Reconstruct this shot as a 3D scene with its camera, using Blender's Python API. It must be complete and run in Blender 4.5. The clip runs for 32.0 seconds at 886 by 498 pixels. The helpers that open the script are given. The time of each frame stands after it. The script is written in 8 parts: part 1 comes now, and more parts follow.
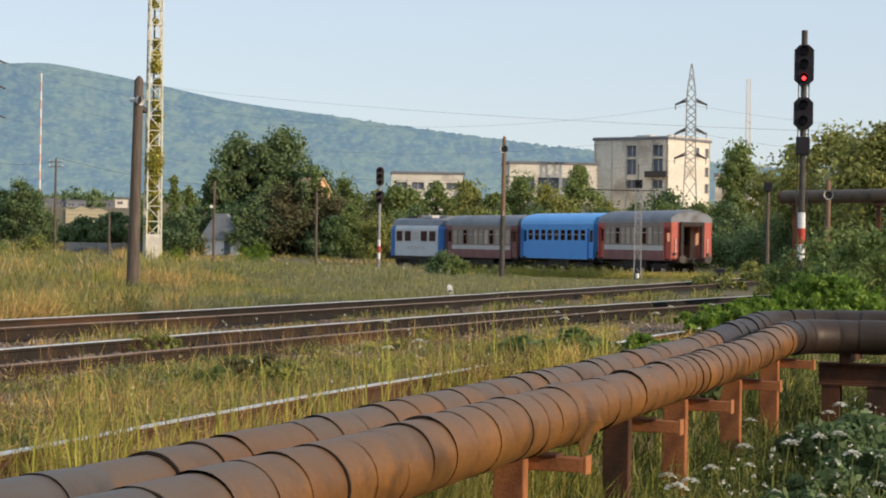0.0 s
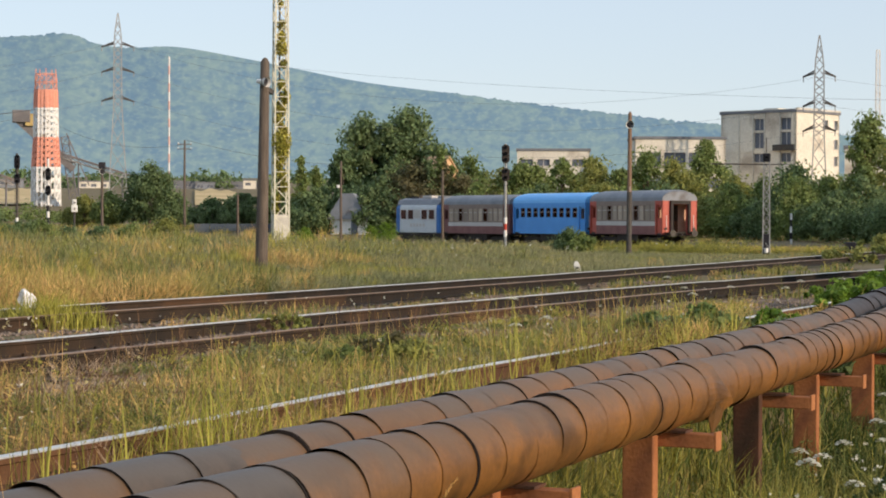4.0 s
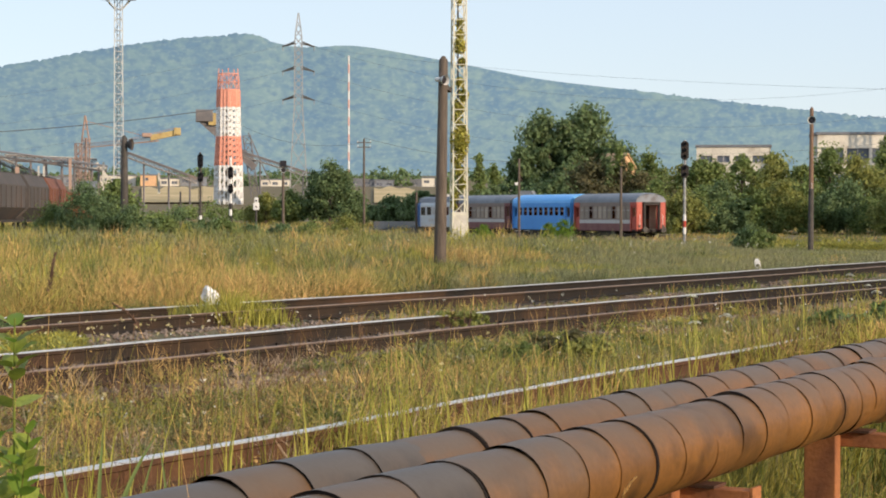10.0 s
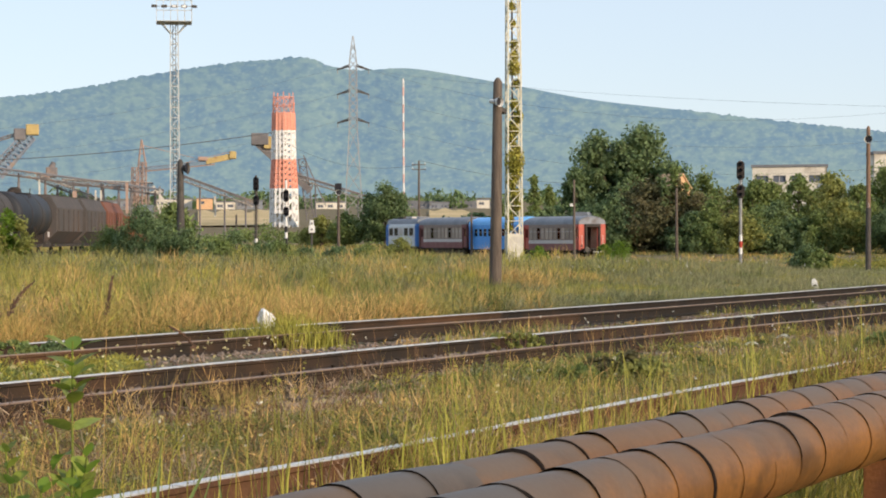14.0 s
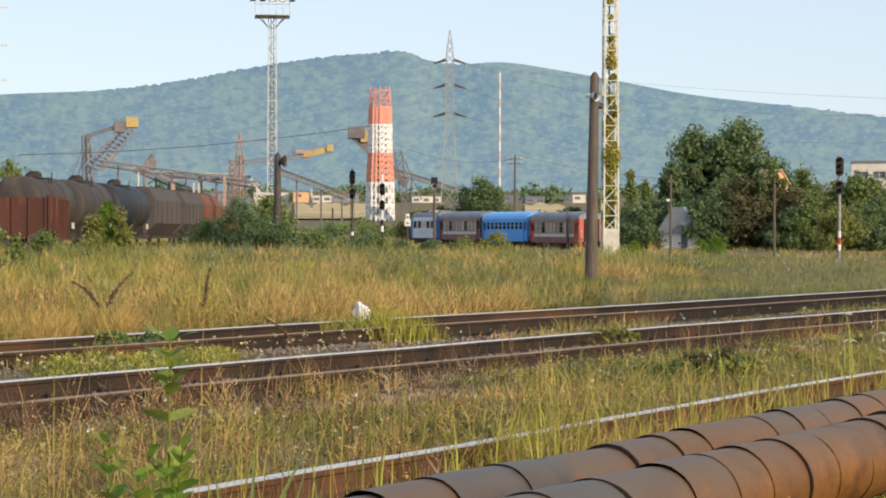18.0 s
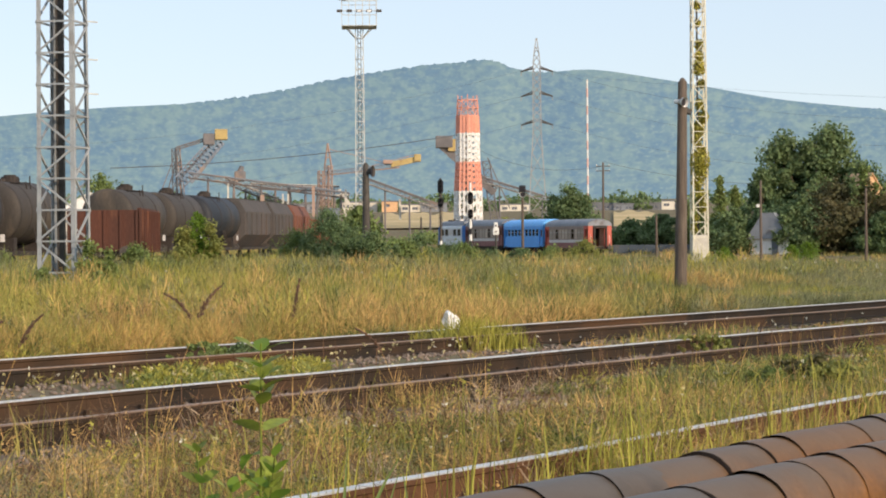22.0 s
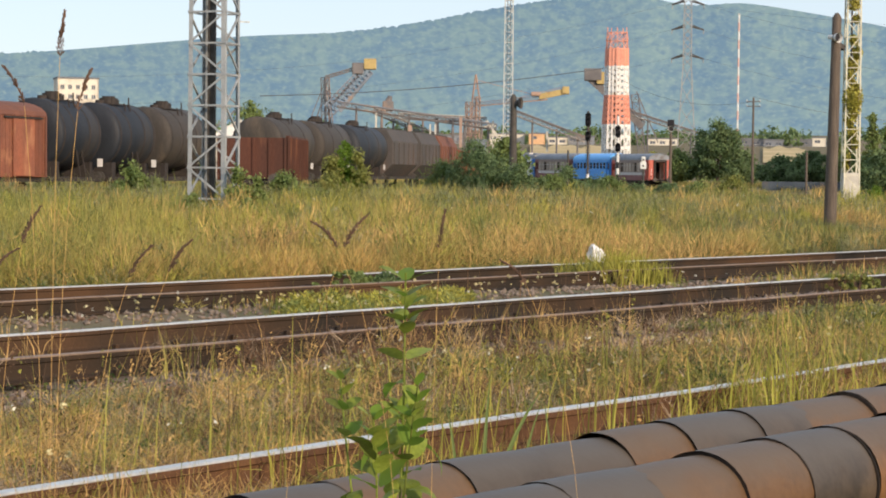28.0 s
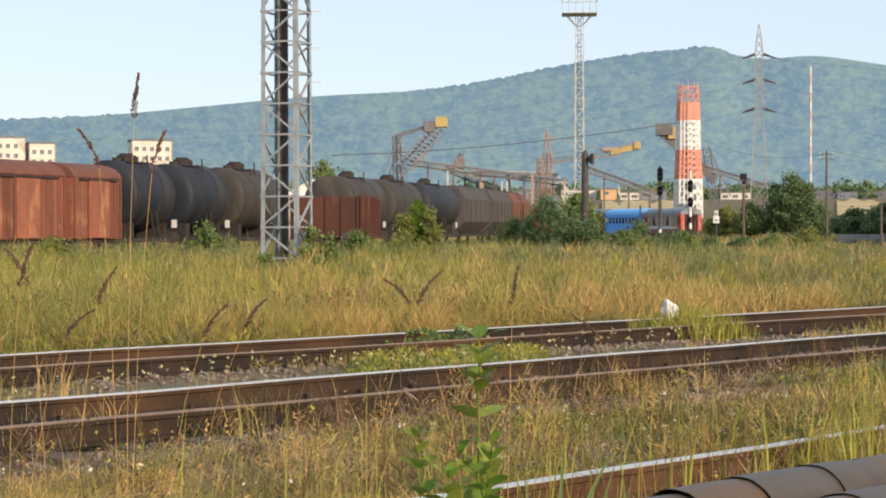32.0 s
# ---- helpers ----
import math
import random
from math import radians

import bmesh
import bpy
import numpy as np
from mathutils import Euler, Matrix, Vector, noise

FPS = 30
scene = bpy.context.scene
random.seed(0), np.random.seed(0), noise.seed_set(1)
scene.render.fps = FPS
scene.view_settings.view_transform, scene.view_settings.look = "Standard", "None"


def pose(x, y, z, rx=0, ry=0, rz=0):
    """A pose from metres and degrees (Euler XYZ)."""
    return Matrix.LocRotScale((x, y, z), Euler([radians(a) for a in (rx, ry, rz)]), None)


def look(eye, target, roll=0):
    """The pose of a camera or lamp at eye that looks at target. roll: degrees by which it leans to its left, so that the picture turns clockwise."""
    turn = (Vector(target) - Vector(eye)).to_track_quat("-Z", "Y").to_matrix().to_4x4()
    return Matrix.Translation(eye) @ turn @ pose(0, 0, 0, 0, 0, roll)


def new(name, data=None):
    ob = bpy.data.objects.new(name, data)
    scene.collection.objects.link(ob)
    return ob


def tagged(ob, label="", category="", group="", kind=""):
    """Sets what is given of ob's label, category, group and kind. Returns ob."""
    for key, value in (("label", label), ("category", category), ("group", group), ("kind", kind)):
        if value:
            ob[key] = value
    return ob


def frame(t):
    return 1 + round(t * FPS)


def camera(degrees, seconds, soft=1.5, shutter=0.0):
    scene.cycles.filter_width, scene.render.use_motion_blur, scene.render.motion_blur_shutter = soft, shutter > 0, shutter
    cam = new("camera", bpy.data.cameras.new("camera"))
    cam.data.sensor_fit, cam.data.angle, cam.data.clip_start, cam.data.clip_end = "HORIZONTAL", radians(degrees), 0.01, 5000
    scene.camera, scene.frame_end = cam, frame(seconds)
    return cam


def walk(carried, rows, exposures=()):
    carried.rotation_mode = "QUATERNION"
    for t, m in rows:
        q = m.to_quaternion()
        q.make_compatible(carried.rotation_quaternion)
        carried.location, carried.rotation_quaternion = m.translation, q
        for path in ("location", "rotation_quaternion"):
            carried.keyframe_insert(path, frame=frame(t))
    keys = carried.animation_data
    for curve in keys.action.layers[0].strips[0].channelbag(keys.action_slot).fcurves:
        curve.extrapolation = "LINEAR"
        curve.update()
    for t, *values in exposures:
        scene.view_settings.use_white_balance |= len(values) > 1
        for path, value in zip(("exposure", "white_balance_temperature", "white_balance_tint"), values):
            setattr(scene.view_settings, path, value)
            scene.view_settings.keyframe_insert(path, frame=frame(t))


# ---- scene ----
# World: X runs along the main tracks, Y away from the camera, z = 0 on top of the near rails.
TRACK = 37.0  # bearing of the tracks; bearings are degrees clockwise
EYE = Vector((0.0, 0.0, 1.25))


def spot(bearing, dist, z=0.0):
    """A place seen from the camera's stand at a bearing and a ground distance."""
    a = radians(TRACK - bearing)
    return Vector((dist * math.cos(a), dist * math.sin(a), z))


def aim(bearing, pitch, roll):
    a = radians(TRACK - bearing)
    ahead = Vector((math.cos(a) * math.cos(radians(pitch)), math.sin(a) * math.cos(radians(pitch)), math.sin(radians(pitch))))
    return look(EYE, EYE + ahead, roll)


# seconds, bearing, pitch, roll of the hand-held camera
ROWS = (
    (0, 16.832, -0.235, 0.909), (0.5, 16.313, -0.170, 0.462), (1, 16.139, -0.200, 0.321), (1.5, 15.821, -0.318, 0.353),
    (2, 15.335, -0.522, 0.283), (2.5, 14.626, -0.634, 0.141), (3, 13.909, -0.582, 0.167), (3.5, 13.694, -0.814, 0.230),
    (5.5, 10.834, -0.932, -0.278), (6, 10.796, -1.348, -0.320), (6.5, 10.530, -2.357, -0.156), (7, 10.543, -2.429, -0.217),
    (7.5, 10.326, -2.194, -0.200), (8, 9.778, -1.843, -0.045), (8.5, 9.279, -1.657, -0.182), (9, 8.516, -1.282, -0.368),
    (9.5, 7.486, -1.099, -0.150), (10, 7.836, -1.025, 0.066), (10.5, 7.951, -0.886, -0.145), (11, 8.065, -1.100, -0.019),
    (11.5, 7.515, -2.035, 0.403), (12, 7.104, -2.683, 0.353), (12.5, 6.595, -2.387, 0.158), (13, 6.414, -1.524, -0.264),
    (13.5, 6.469, -0.381, -0.289), (15.5, 4.951, -1.037, -0.235), (16, 4.426, -1.057, 0.193), (16.5, 3.969, -1.005, 0.111),
    (17, 3.589, -0.924, -0.157), (17.5, 3.509, -0.817, -0.091), (18, 3.381, -0.548, 0.120), (18.5, 3.056, -0.443, 0.242),
    (19, 2.599, -0.369, 0.231), (19.5, 2.333, -0.422, -0.143), (20, 2.125, -0.585, -0.185), (20.5, 1.848, -0.401, -0.139),
    (21, 1.690, -0.608, -0.063), (21.5, 1.594, -0.509, -0.282), (22, 0.761, -0.284, -0.482), (22.5, 0.178, 0.448, -0.422),
    (23, 0.000, 0.350, -0.400), (23.5, 0.555, -0.008, -0.415), (24, 0.613, -0.309, -0.188), (24.5, 0.653, -0.687, -0.263),
    (25, 0.579, -1.641, -0.374), (25.5, 0.503, -2.185, -0.194), (26, 0.180, -3.004, -0.184), (26.5, -1.595, -2.809, 0.072),
    (28.5, -3.588, -2.252, 0.550), (29, -2.711, -1.836, 0.222), (29.5, -3.007, -1.763, 0.393), (30, -3.063, -1.566, 0.224),
    (30.5, -3.323, -2.323, 0.309), (31, -3.982, -2.290, 0.501), (31.5, -5.262, -1.128, 0.159), (32, -5.696, -0.617, -0.143),
)
cam = camera(25.753, 32.0, soft=1.9)
walk(cam, [(t, aim(b, p, r)) for t, b, p, r in ROWS], exposures=((0.0, 0.15, 6300, 14), (3.0, 0.2, 6300, 14), (6.0, 0.2, 6300, 14), (7.5, 0.31, 6300, 14), (32.0, 0.3, 6300, 14)))

# ---- daylight: low warm sun from behind and to the right ----
SUN_BEARING, SUN_HEIGHT = 138.0, 17.0
world = bpy.data.worlds.new("sky")
scene.world = world
world.use_nodes = True
wn = world.node_tree.nodes
sky = wn.new("ShaderNodeTexSky")
sky.sky_type = "NISHITA"
sky.sun_disc = False
sky.sun_elevation = radians(SUN_HEIGHT)
sky.sun_rotation = radians(90 - TRACK + SUN_BEARING)
sky.air_density, sky.dust_density, sky.ozone_density = 1.0, 0.4, 2.0
wn["Background"].inputs["Strength"].default_value = 0.12
# summer haze: a pale even veil over the clear sky
veil = wn.new("ShaderNodeMix")
veil.data_type = "RGBA"
veil.inputs["Factor"].default_value = 0.63
veil.inputs["B"].default_value = (5.45, 6.1, 6.6, 1)
world.node_tree.links.new(sky.outputs["Color"], veil.inputs["A"])
world.node_tree.links.new(veil.outputs["Result"], wn["Background"].inputs["Color"])

sun = new("sun", bpy.data.lights.new("sun", "SUN"))
sun.data.energy, sun.data.angle, sun.data.color = 3.5, radians(0.6), (1.0, 0.78, 0.53)
sun.matrix_basis = look(spot(SUN_BEARING, 60, 60 * math.tan(radians(SUN_HEIGHT))), (0, 0, 0))


# ---- materials ----
def tint(c, k):
    return tuple(min(1.0, x * k) for x in c)


def surface(name, a, b, scale=3.0, rough=0.8, metal=0.0, bump=0.2, fine=40.0, stain=None, stain_scale=0.7, stain_at=0.58,
            per_object=0.0, per_island=0.0, spec=0.3, stretch=(1, 1, 1), trans=0.0):
    """A procedural surface: two colours mixed by noise, fine grain, stains of a third colour, relief."""
    m = bpy.data.materials.new(name)
    m.use_nodes = True
    n, l = m.node_tree.nodes, m.node_tree.links
    p = n["Principled BSDF"]
    tc, mp = n.new("ShaderNodeTexCoord"), n.new("ShaderNodeMapping")
    mp.inputs["Scale"].default_value = stretch
    l.new(tc.outputs["Object"], mp.inputs["Vector"])

    def tex(s, d=4.0):
        t = n.new("ShaderNodeTexNoise")
        t.inputs["Scale"].default_value, t.inputs["Detail"].default_value = s, d
        l.new(mp.outputs["Vector"], t.inputs["Vector"])
        return t

    def mix(fac, x, y, mode="MIX"):
        k = n.new("ShaderNodeMix")
        k.data_type, k.blend_type = "RGBA", mode
        for sock, val in ((k.inputs["Factor"], fac), (k.inputs["A"], x), (k.inputs["B"], y)):
            if hasattr(val, "links"):
                l.new(val, sock)
            elif isinstance(val, tuple):
                sock.default_value = (*val, 1.0)
            else:
                sock.default_value = val
        return k.outputs["Result"]

    def ramp(sock, lo, hi):
        r = n.new("ShaderNodeMapRange")
        r.inputs["From Min"].default_value, r.inputs["From Max"].default_value = lo, hi
        l.new(sock, r.inputs["Value"])
        return r.outputs["Result"]

    big, small = tex(scale), tex(fine, 2.0)
    col = mix(ramp(big.outputs["Fac"], 0.35, 0.65), tuple(a), tuple(b))
    if stain:
        st = tex(stain_scale, 6.0)
        col = mix(ramp(st.outputs["Fac"], stain_at, stain_at + 0.12), col, tuple(stain))
    grain = ramp(small.outputs["Fac"], 0.2, 0.8)
    g = n.new("ShaderNodeMapRange")
    g.inputs["To Min"].default_value, g.inputs["To Max"].default_value = 0.78, 1.18
    l.new(grain, g.inputs["Value"])
    bright = g.outputs["Result"]
    for use, node, out in ((per_object, "ShaderNodeObjectInfo", "Random"), (per_island, "ShaderNodeNewGeometry", "Random Per Island")):
        if use:
            o = n.new(node)
            r = n.new("ShaderNodeMapRange")
            r.inputs["To Min"].default_value, r.inputs["To Max"].default_value = 1 - use, 1 + use
            l.new(o.outputs[out], r.inputs["Value"])
            mu = n.new("ShaderNodeMath")
            mu.operation = "MULTIPLY"
            l.new(bright, mu.inputs[0]), l.new(r.outputs["Result"], mu.inputs[1])
            bright = mu.outputs["Value"]
    hsv = n.new("ShaderNodeHueSaturation")
    l.new(bright, hsv.inputs["Value"]), l.new(col, hsv.inputs["Color"])
    l.new(hsv.outputs["Color"], p.inputs["Base Color"])
    p.inputs["Roughness"].default_value, p.inputs["Metallic"].default_value = rough, metal
    p.inputs["Specular IOR Level"].default_value = spec
    if bump:
        bp = n.new("ShaderNodeBump")
        bp.inputs["Strength"].default_value, bp.inputs["Distance"].default_value = bump, 0.02
        l.new(small.outputs["Fac"], bp.inputs["Height"]), l.new(bp.outputs["Normal"], p.inputs["Normal"])
    if trans:
        add, tr = n.new("ShaderNodeMixShader"), n.new("ShaderNodeBsdfTranslucent")
        add.inputs["Fac"].default_value = trans
        l.new(hsv.outputs["Color"], tr.inputs["Color"])
        l.new(p.outputs["BSDF"], add.inputs[1]), l.new(tr.outputs["BSDF"], add.inputs[2])
        l.new(add.outputs["Shader"], n["Material Output"].inputs["Surface"])
    return m


def cladding(name, rust, worn, sky_grey, cover):
    """Rusty sheet metal: blotches of two rusts, the sky's grey sheen painted on the upper side, dark rain streaks round
    the pipe.
    """
    m = surface(name, rust, worn, 2.6, 0.52, 0.12, 0.05, 34, stain=tint(worn, 0.55), stain_scale=2.3, stain_at=0.54, per_object=0.16, spec=0.4)
    n, l = m.node_tree.nodes, m.node_tree.links
    p = n["Principled BSDF"]
    base = p.inputs["Base Color"].links[0].from_socket
    geo, sep, tc, noise = n.new("ShaderNodeNewGeometry"), n.new("ShaderNodeSeparateXYZ"), n.new("ShaderNodeTexCoord"), n.new("ShaderNodeTexNoise")
    noise.inputs["Scale"].default_value, noise.inputs["Detail"].default_value = 5.0, 5.0
    l.new(tc.outputs["Object"], noise.inputs["Vector"])
    l.new(geo.outputs["Normal"], sep.inputs["Vector"])
    add, up, amount, mixed = n.new("ShaderNodeMath"), n.new("ShaderNodeMapRange"), n.new("ShaderNodeMath"), n.new("ShaderNodeMix")
    l.new(sep.outputs["Z"], add.inputs[0]), l.new(noise.outputs["Fac"], add.inputs[1])
    up.inputs["From Min"].default_value, up.inputs["From Max"].default_value = 0.75, 1.35
    l.new(add.outputs["Value"], up.inputs["Value"])
    amount.operation = "MULTIPLY"
    amount.inputs[1].default_value = cover
    l.new(up.outputs["Result"], amount.inputs[0])
    # grey light of the sky, put into the colour of upward faces
    mixed.data_type = "RGBA"
    l.new(amount.outputs["Value"], mixed.inputs["Factor"]), l.new(base, mixed.inputs["A"])
    mixed.inputs["B"].default_value = (*sky_grey, 1)
    l.new(mixed.outputs["Result"], p.inputs["Base Color"])
    return m


def glow(name, colour, strength):
    m = bpy.data.materials.new(name)
    m.use_nodes = True
    p = m.node_tree.nodes["Principled BSDF"]
    p.inputs["Base Color"].default_value = (*colour, 1)
    p.inputs["Emission Color"].default_value = (*colour, 1)
    p.inputs["Emission Strength"].default_value = strength
    return m


M = {}
M["soil"] = surface("soil", (0.2, 0.15, 0.085), (0.14, 0.125, 0.055), 0.6, 0.95, bump=0.6, fine=14, stain=(0.25, 0.185, 0.11), stain_scale=0.25)
M["ballast"] = surface("ballast", (0.17, 0.135, 0.11), (0.25, 0.2, 0.16), 6, 0.95, bump=0.5, fine=30, per_island=0.35, stain=(0.12, 0.07, 0.045), stain_scale=0.8)
M["rail_side"] = surface("rusty_rail", (0.022, 0.017, 0.013), (0.05, 0.03, 0.017), 1.6, 0.85, 0.0, fine=60, stain=(0.085, 0.045, 0.022), stain_scale=0.35, stain_at=0.55)
M["rail_shaded"] = surface("shaded_black_rail", (0.012, 0.01, 0.008), (0.024, 0.017, 0.012), 3, 0.8, 0.0, fine=60)
M["rail_rust"] = surface("orange_rusty_rail", (0.13, 0.065, 0.03), (0.09, 0.045, 0.025), 5, 0.9, 0.0, fine=60, stain=(0.05, 0.03, 0.02), stain_scale=2)
M["rail_top"] = surface("worn_rail_top", (0.7, 0.67, 0.62), (0.8, 0.77, 0.71), 6, 0.4, 0.75, bump=0.05)
M["rail_dull"] = surface("dull_rail_top", (0.25, 0.17, 0.12), (0.33, 0.23, 0.16), 6, 0.5, 0.5, bump=0.1)
M["sleeper"] = surface("sleeper", (0.1, 0.075, 0.055), (0.16, 0.12, 0.09), 4, 0.9, fine=50, per_object=0.2)
M["joint_shade"] = surface("joint_shade_black", (0.018, 0.014, 0.012), (0.03, 0.022, 0.018), 4, 0.95)
M["clad"] = cladding("rusted_cladding", (0.22, 0.095, 0.02), (0.165, 0.076, 0.022), (0.145, 0.092, 0.05), 0.7)
M["clad_grey"] = cladding("grey_brown_cladding", (0.18, 0.089, 0.032), (0.145, 0.078, 0.034), (0.13, 0.093, 0.062), 0.9)
M["clad_dark"] = cladding("weathered_shaded_cladding", (0.105, 0.074, 0.05), (0.083, 0.064, 0.048), (0.105, 0.088, 0.072), 1.0)
# darker brown for the bend, with the shade there in the colour
M["clad_shaded"] = cladding("shaded_brown_cladding", (0.042, 0.026, 0.017), (0.032, 0.022, 0.016), (0.045, 0.034, 0.028), 0.9)
M["iron"] = surface("painted_rusty_iron", (0.42, 0.17, 0.06), (0.34, 0.135, 0.055), 3, 0.75, 0.1, fine=40, stain=(0.2, 0.08, 0.04), stain_scale=2.5, stain_at=0.6)
M["iron_dark"] = surface("dark_rusty_iron", (0.12, 0.05, 0.026), (0.085, 0.04, 0.025), 3, 0.8, 0.1, fine=40, stain=(0.05, 0.03, 0.02), stain_scale=2.5)
M["wood_pole"] = surface("weathered_wood", (0.1, 0.08, 0.066), (0.155, 0.125, 0.1), 3, 0.9, fine=30, stretch=(6, 6, 0.6), bump=0.5)
M["brown_pole"] = surface("brown_wood", (0.17, 0.11, 0.075), (0.24, 0.155, 0.105), 3, 0.85, fine=30, stretch=(6, 6, 0.6), bump=0.4)
M["galv"] = surface("galvanised_steel", (0.5, 0.52, 0.5), (0.6, 0.61, 0.58), 3, 0.55, 0.35, bump=0.05, stain=(0.4, 0.37, 0.32))
M["galv_old"] = surface("weathered_galvanised_steel", (0.33, 0.36, 0.38), (0.43, 0.45, 0.46), 3, 0.6, 0.3, bump=0.05, stain=(0.25, 0.22, 0.19))
M["cream_steel"] = surface("cream_steel", (0.62, 0.6, 0.47), (0.7, 0.68, 0.55), 3, 0.6, 0.1, bump=0.05, stain=(0.45, 0.38, 0.25))
M["dark_steel"] = surface("dark_steel", (0.06, 0.055, 0.05), (0.1, 0.09, 0.08), 4, 0.7, 0.2)
M["black"] = surface("black_enamel", (0.012, 0.012, 0.016), (0.022, 0.02, 0.025), 4, 0.5, bump=0.03)
M["white"] = surface("white_paint", (0.7, 0.7, 0.68), (0.8, 0.8, 0.78), 5, 0.6, bump=0.03, stain=(0.55, 0.5, 0.42))
M["red"] = surface("red_paint", (0.5, 0.06, 0.035), (0.42, 0.05, 0.035), 4, 0.55, bump=0.03)
M["concrete"] = surface("concrete", (0.5, 0.48, 0.42), (0.6, 0.58, 0.52), 1.5, 0.9, stain=(0.33, 0.3, 0.25))
M["blue"] = surface("blue_paint", (0.09, 0.33, 0.78), (0.1, 0.36, 0.82), 1.2, 0.45, bump=0.02, stain=(0.12, 0.32, 0.66), stain_at=0.62)
M["blue_roof"] = surface("blue_roof_paint", (0.15, 0.48, 0.95), (0.17, 0.5, 0.97), 1.2, 0.4, bump=0.02)
M["blue_dark"] = surface("dark_blue_paint", (0.04, 0.15, 0.42), (0.05, 0.17, 0.46), 1.5, 0.5, bump=0.02)
M["maroon"] = surface("faded_maroon", (0.20, 0.085, 0.085), (0.25, 0.12, 0.11), 1.5, 0.6, bump=0.03, stain=(0.17, 0.11, 0.1))
M["coach_brown"] = surface("window_band", (0.24, 0.19, 0.165), (0.28, 0.22, 0.19), 1.5, 0.6, bump=0.03)
M["coach_grey"] = surface("coach_grey_band", (0.5, 0.48, 0.46), (0.56, 0.54, 0.52), 1.5, 0.6, bump=0.03)
M["coach_end"] = surface("end_red", (0.44, 0.09, 0.065), (0.5, 0.12, 0.085), 1.5, 0.5, bump=0.03)
M["grey_roof"] = surface("grey_roof", (0.2, 0.22, 0.25), (0.25, 0.27, 0.3), 1.2, 0.6, bump=0.04, stain=(0.14, 0.13, 0.13))
M["loco_white"] = surface("loco_white", (0.62, 0.66, 0.68), (0.55, 0.6, 0.64), 1.2, 0.5, bump=0.03)
M["under"] = surface("underframe", (0.035, 0.03, 0.028), (0.055, 0.045, 0.04), 3, 0.8)
M["glass"] = surface("dark_glass", (0.02, 0.025, 0.03), (0.03, 0.035, 0.04), 2, 0.08, spec=0.6, bump=0.0)
# opaque tan panes, each of its own tone
M["tan_pane"] = surface("tan_window", (0.40, 0.33, 0.25), (0.30, 0.25, 0.2), 2.5, 0.35, bump=0, per_object=0.35, spec=0.5, stretch=(1, 1, 0.3))
# orange of the inside walls, with their warm lighting in the colour
M["inside"] = surface("lit_interior", (0.62, 0.38, 0.26), (0.55, 0.33, 0.22), 2, 0.7)
M["wagon_rust"] = surface("rusty_wagon", (0.2, 0.085, 0.055), (0.16, 0.07, 0.05), 1.2, 0.8, fine=20, stain=(0.15, 0.07, 0.05), stain_scale=1.0, stretch=(1, 1, 0.5))
M["wagon_dark"] = surface("dark_rust_red_wagon", (0.1, 0.04, 0.027), (0.07, 0.032, 0.024), 1.4, 0.85, fine=20, stain=(0.17, 0.075, 0.045), stain_scale=1.2, stretch=(1, 1, 0.25))
M["wagon_orange"] = surface("orange_brown_planks", (0.29, 0.1, 0.055), (0.2, 0.08, 0.05), 1.2, 0.75, fine=20, stain=(0.35, 0.16, 0.085), stain_scale=1.6, stain_at=0.55, per_object=0.25, stretch=(1, 1, 0.45))
M["tank"] = surface("oily_tank", (0.016, 0.021, 0.03), (0.03, 0.033, 0.04), 0.6, 0.6, fine=12, stain=(0.06, 0.048, 0.037), stain_scale=0.5, stain_at=0.58, stretch=(1.4, 1, 0.35))
M["tank_brown"] = surface("brown_stained_tank", (0.062, 0.052, 0.043), (0.045, 0.042, 0.04), 0.6, 0.65, fine=12, stain=(0.1, 0.08, 0.06), stain_scale=0.6, stain_at=0.55, stretch=(1.4, 1, 0.35))
M["hopper"] = surface("grey_brown_hopper", (0.075, 0.07, 0.068), (0.095, 0.083, 0.078), 0.8, 0.8, fine=15, stain=(0.12, 0.09, 0.075), stain_scale=0.5, stretch=(1, 1, 0.4))
M["render_wall"] = surface("stained_render", (0.66, 0.62, 0.53), (0.75, 0.71, 0.61), 0.3, 0.9, fine=4, stain=(0.45, 0.4, 0.33), stain_scale=0.16, stain_at=0.52, bump=0.05)
M["ochre"] = surface("ochre_render", (0.72, 0.46, 0.26), (0.64, 0.4, 0.23), 0.8, 0.9, fine=6, bump=0.05)
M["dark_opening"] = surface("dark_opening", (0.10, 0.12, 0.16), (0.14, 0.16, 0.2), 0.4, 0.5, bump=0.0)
M["wall_blue"] = surface("blue_grey_wall", (0.055, 0.075, 0.1), (0.08, 0.1, 0.125), 0.8, 0.8, stain=(0.11, 0.11, 0.11))
# mast red paled by distance: the haze is in the colour
M["mast_hazed"] = surface("hazed_mast_red", (0.72, 0.46, 0.4), (0.66, 0.42, 0.38), 0.3, 0.7, fine=4)
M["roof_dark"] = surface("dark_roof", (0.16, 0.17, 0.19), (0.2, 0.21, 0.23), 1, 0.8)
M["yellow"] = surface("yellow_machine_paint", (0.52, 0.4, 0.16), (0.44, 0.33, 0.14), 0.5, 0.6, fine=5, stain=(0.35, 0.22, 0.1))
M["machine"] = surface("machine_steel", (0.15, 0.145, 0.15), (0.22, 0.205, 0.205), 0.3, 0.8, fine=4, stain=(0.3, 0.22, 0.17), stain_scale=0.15)
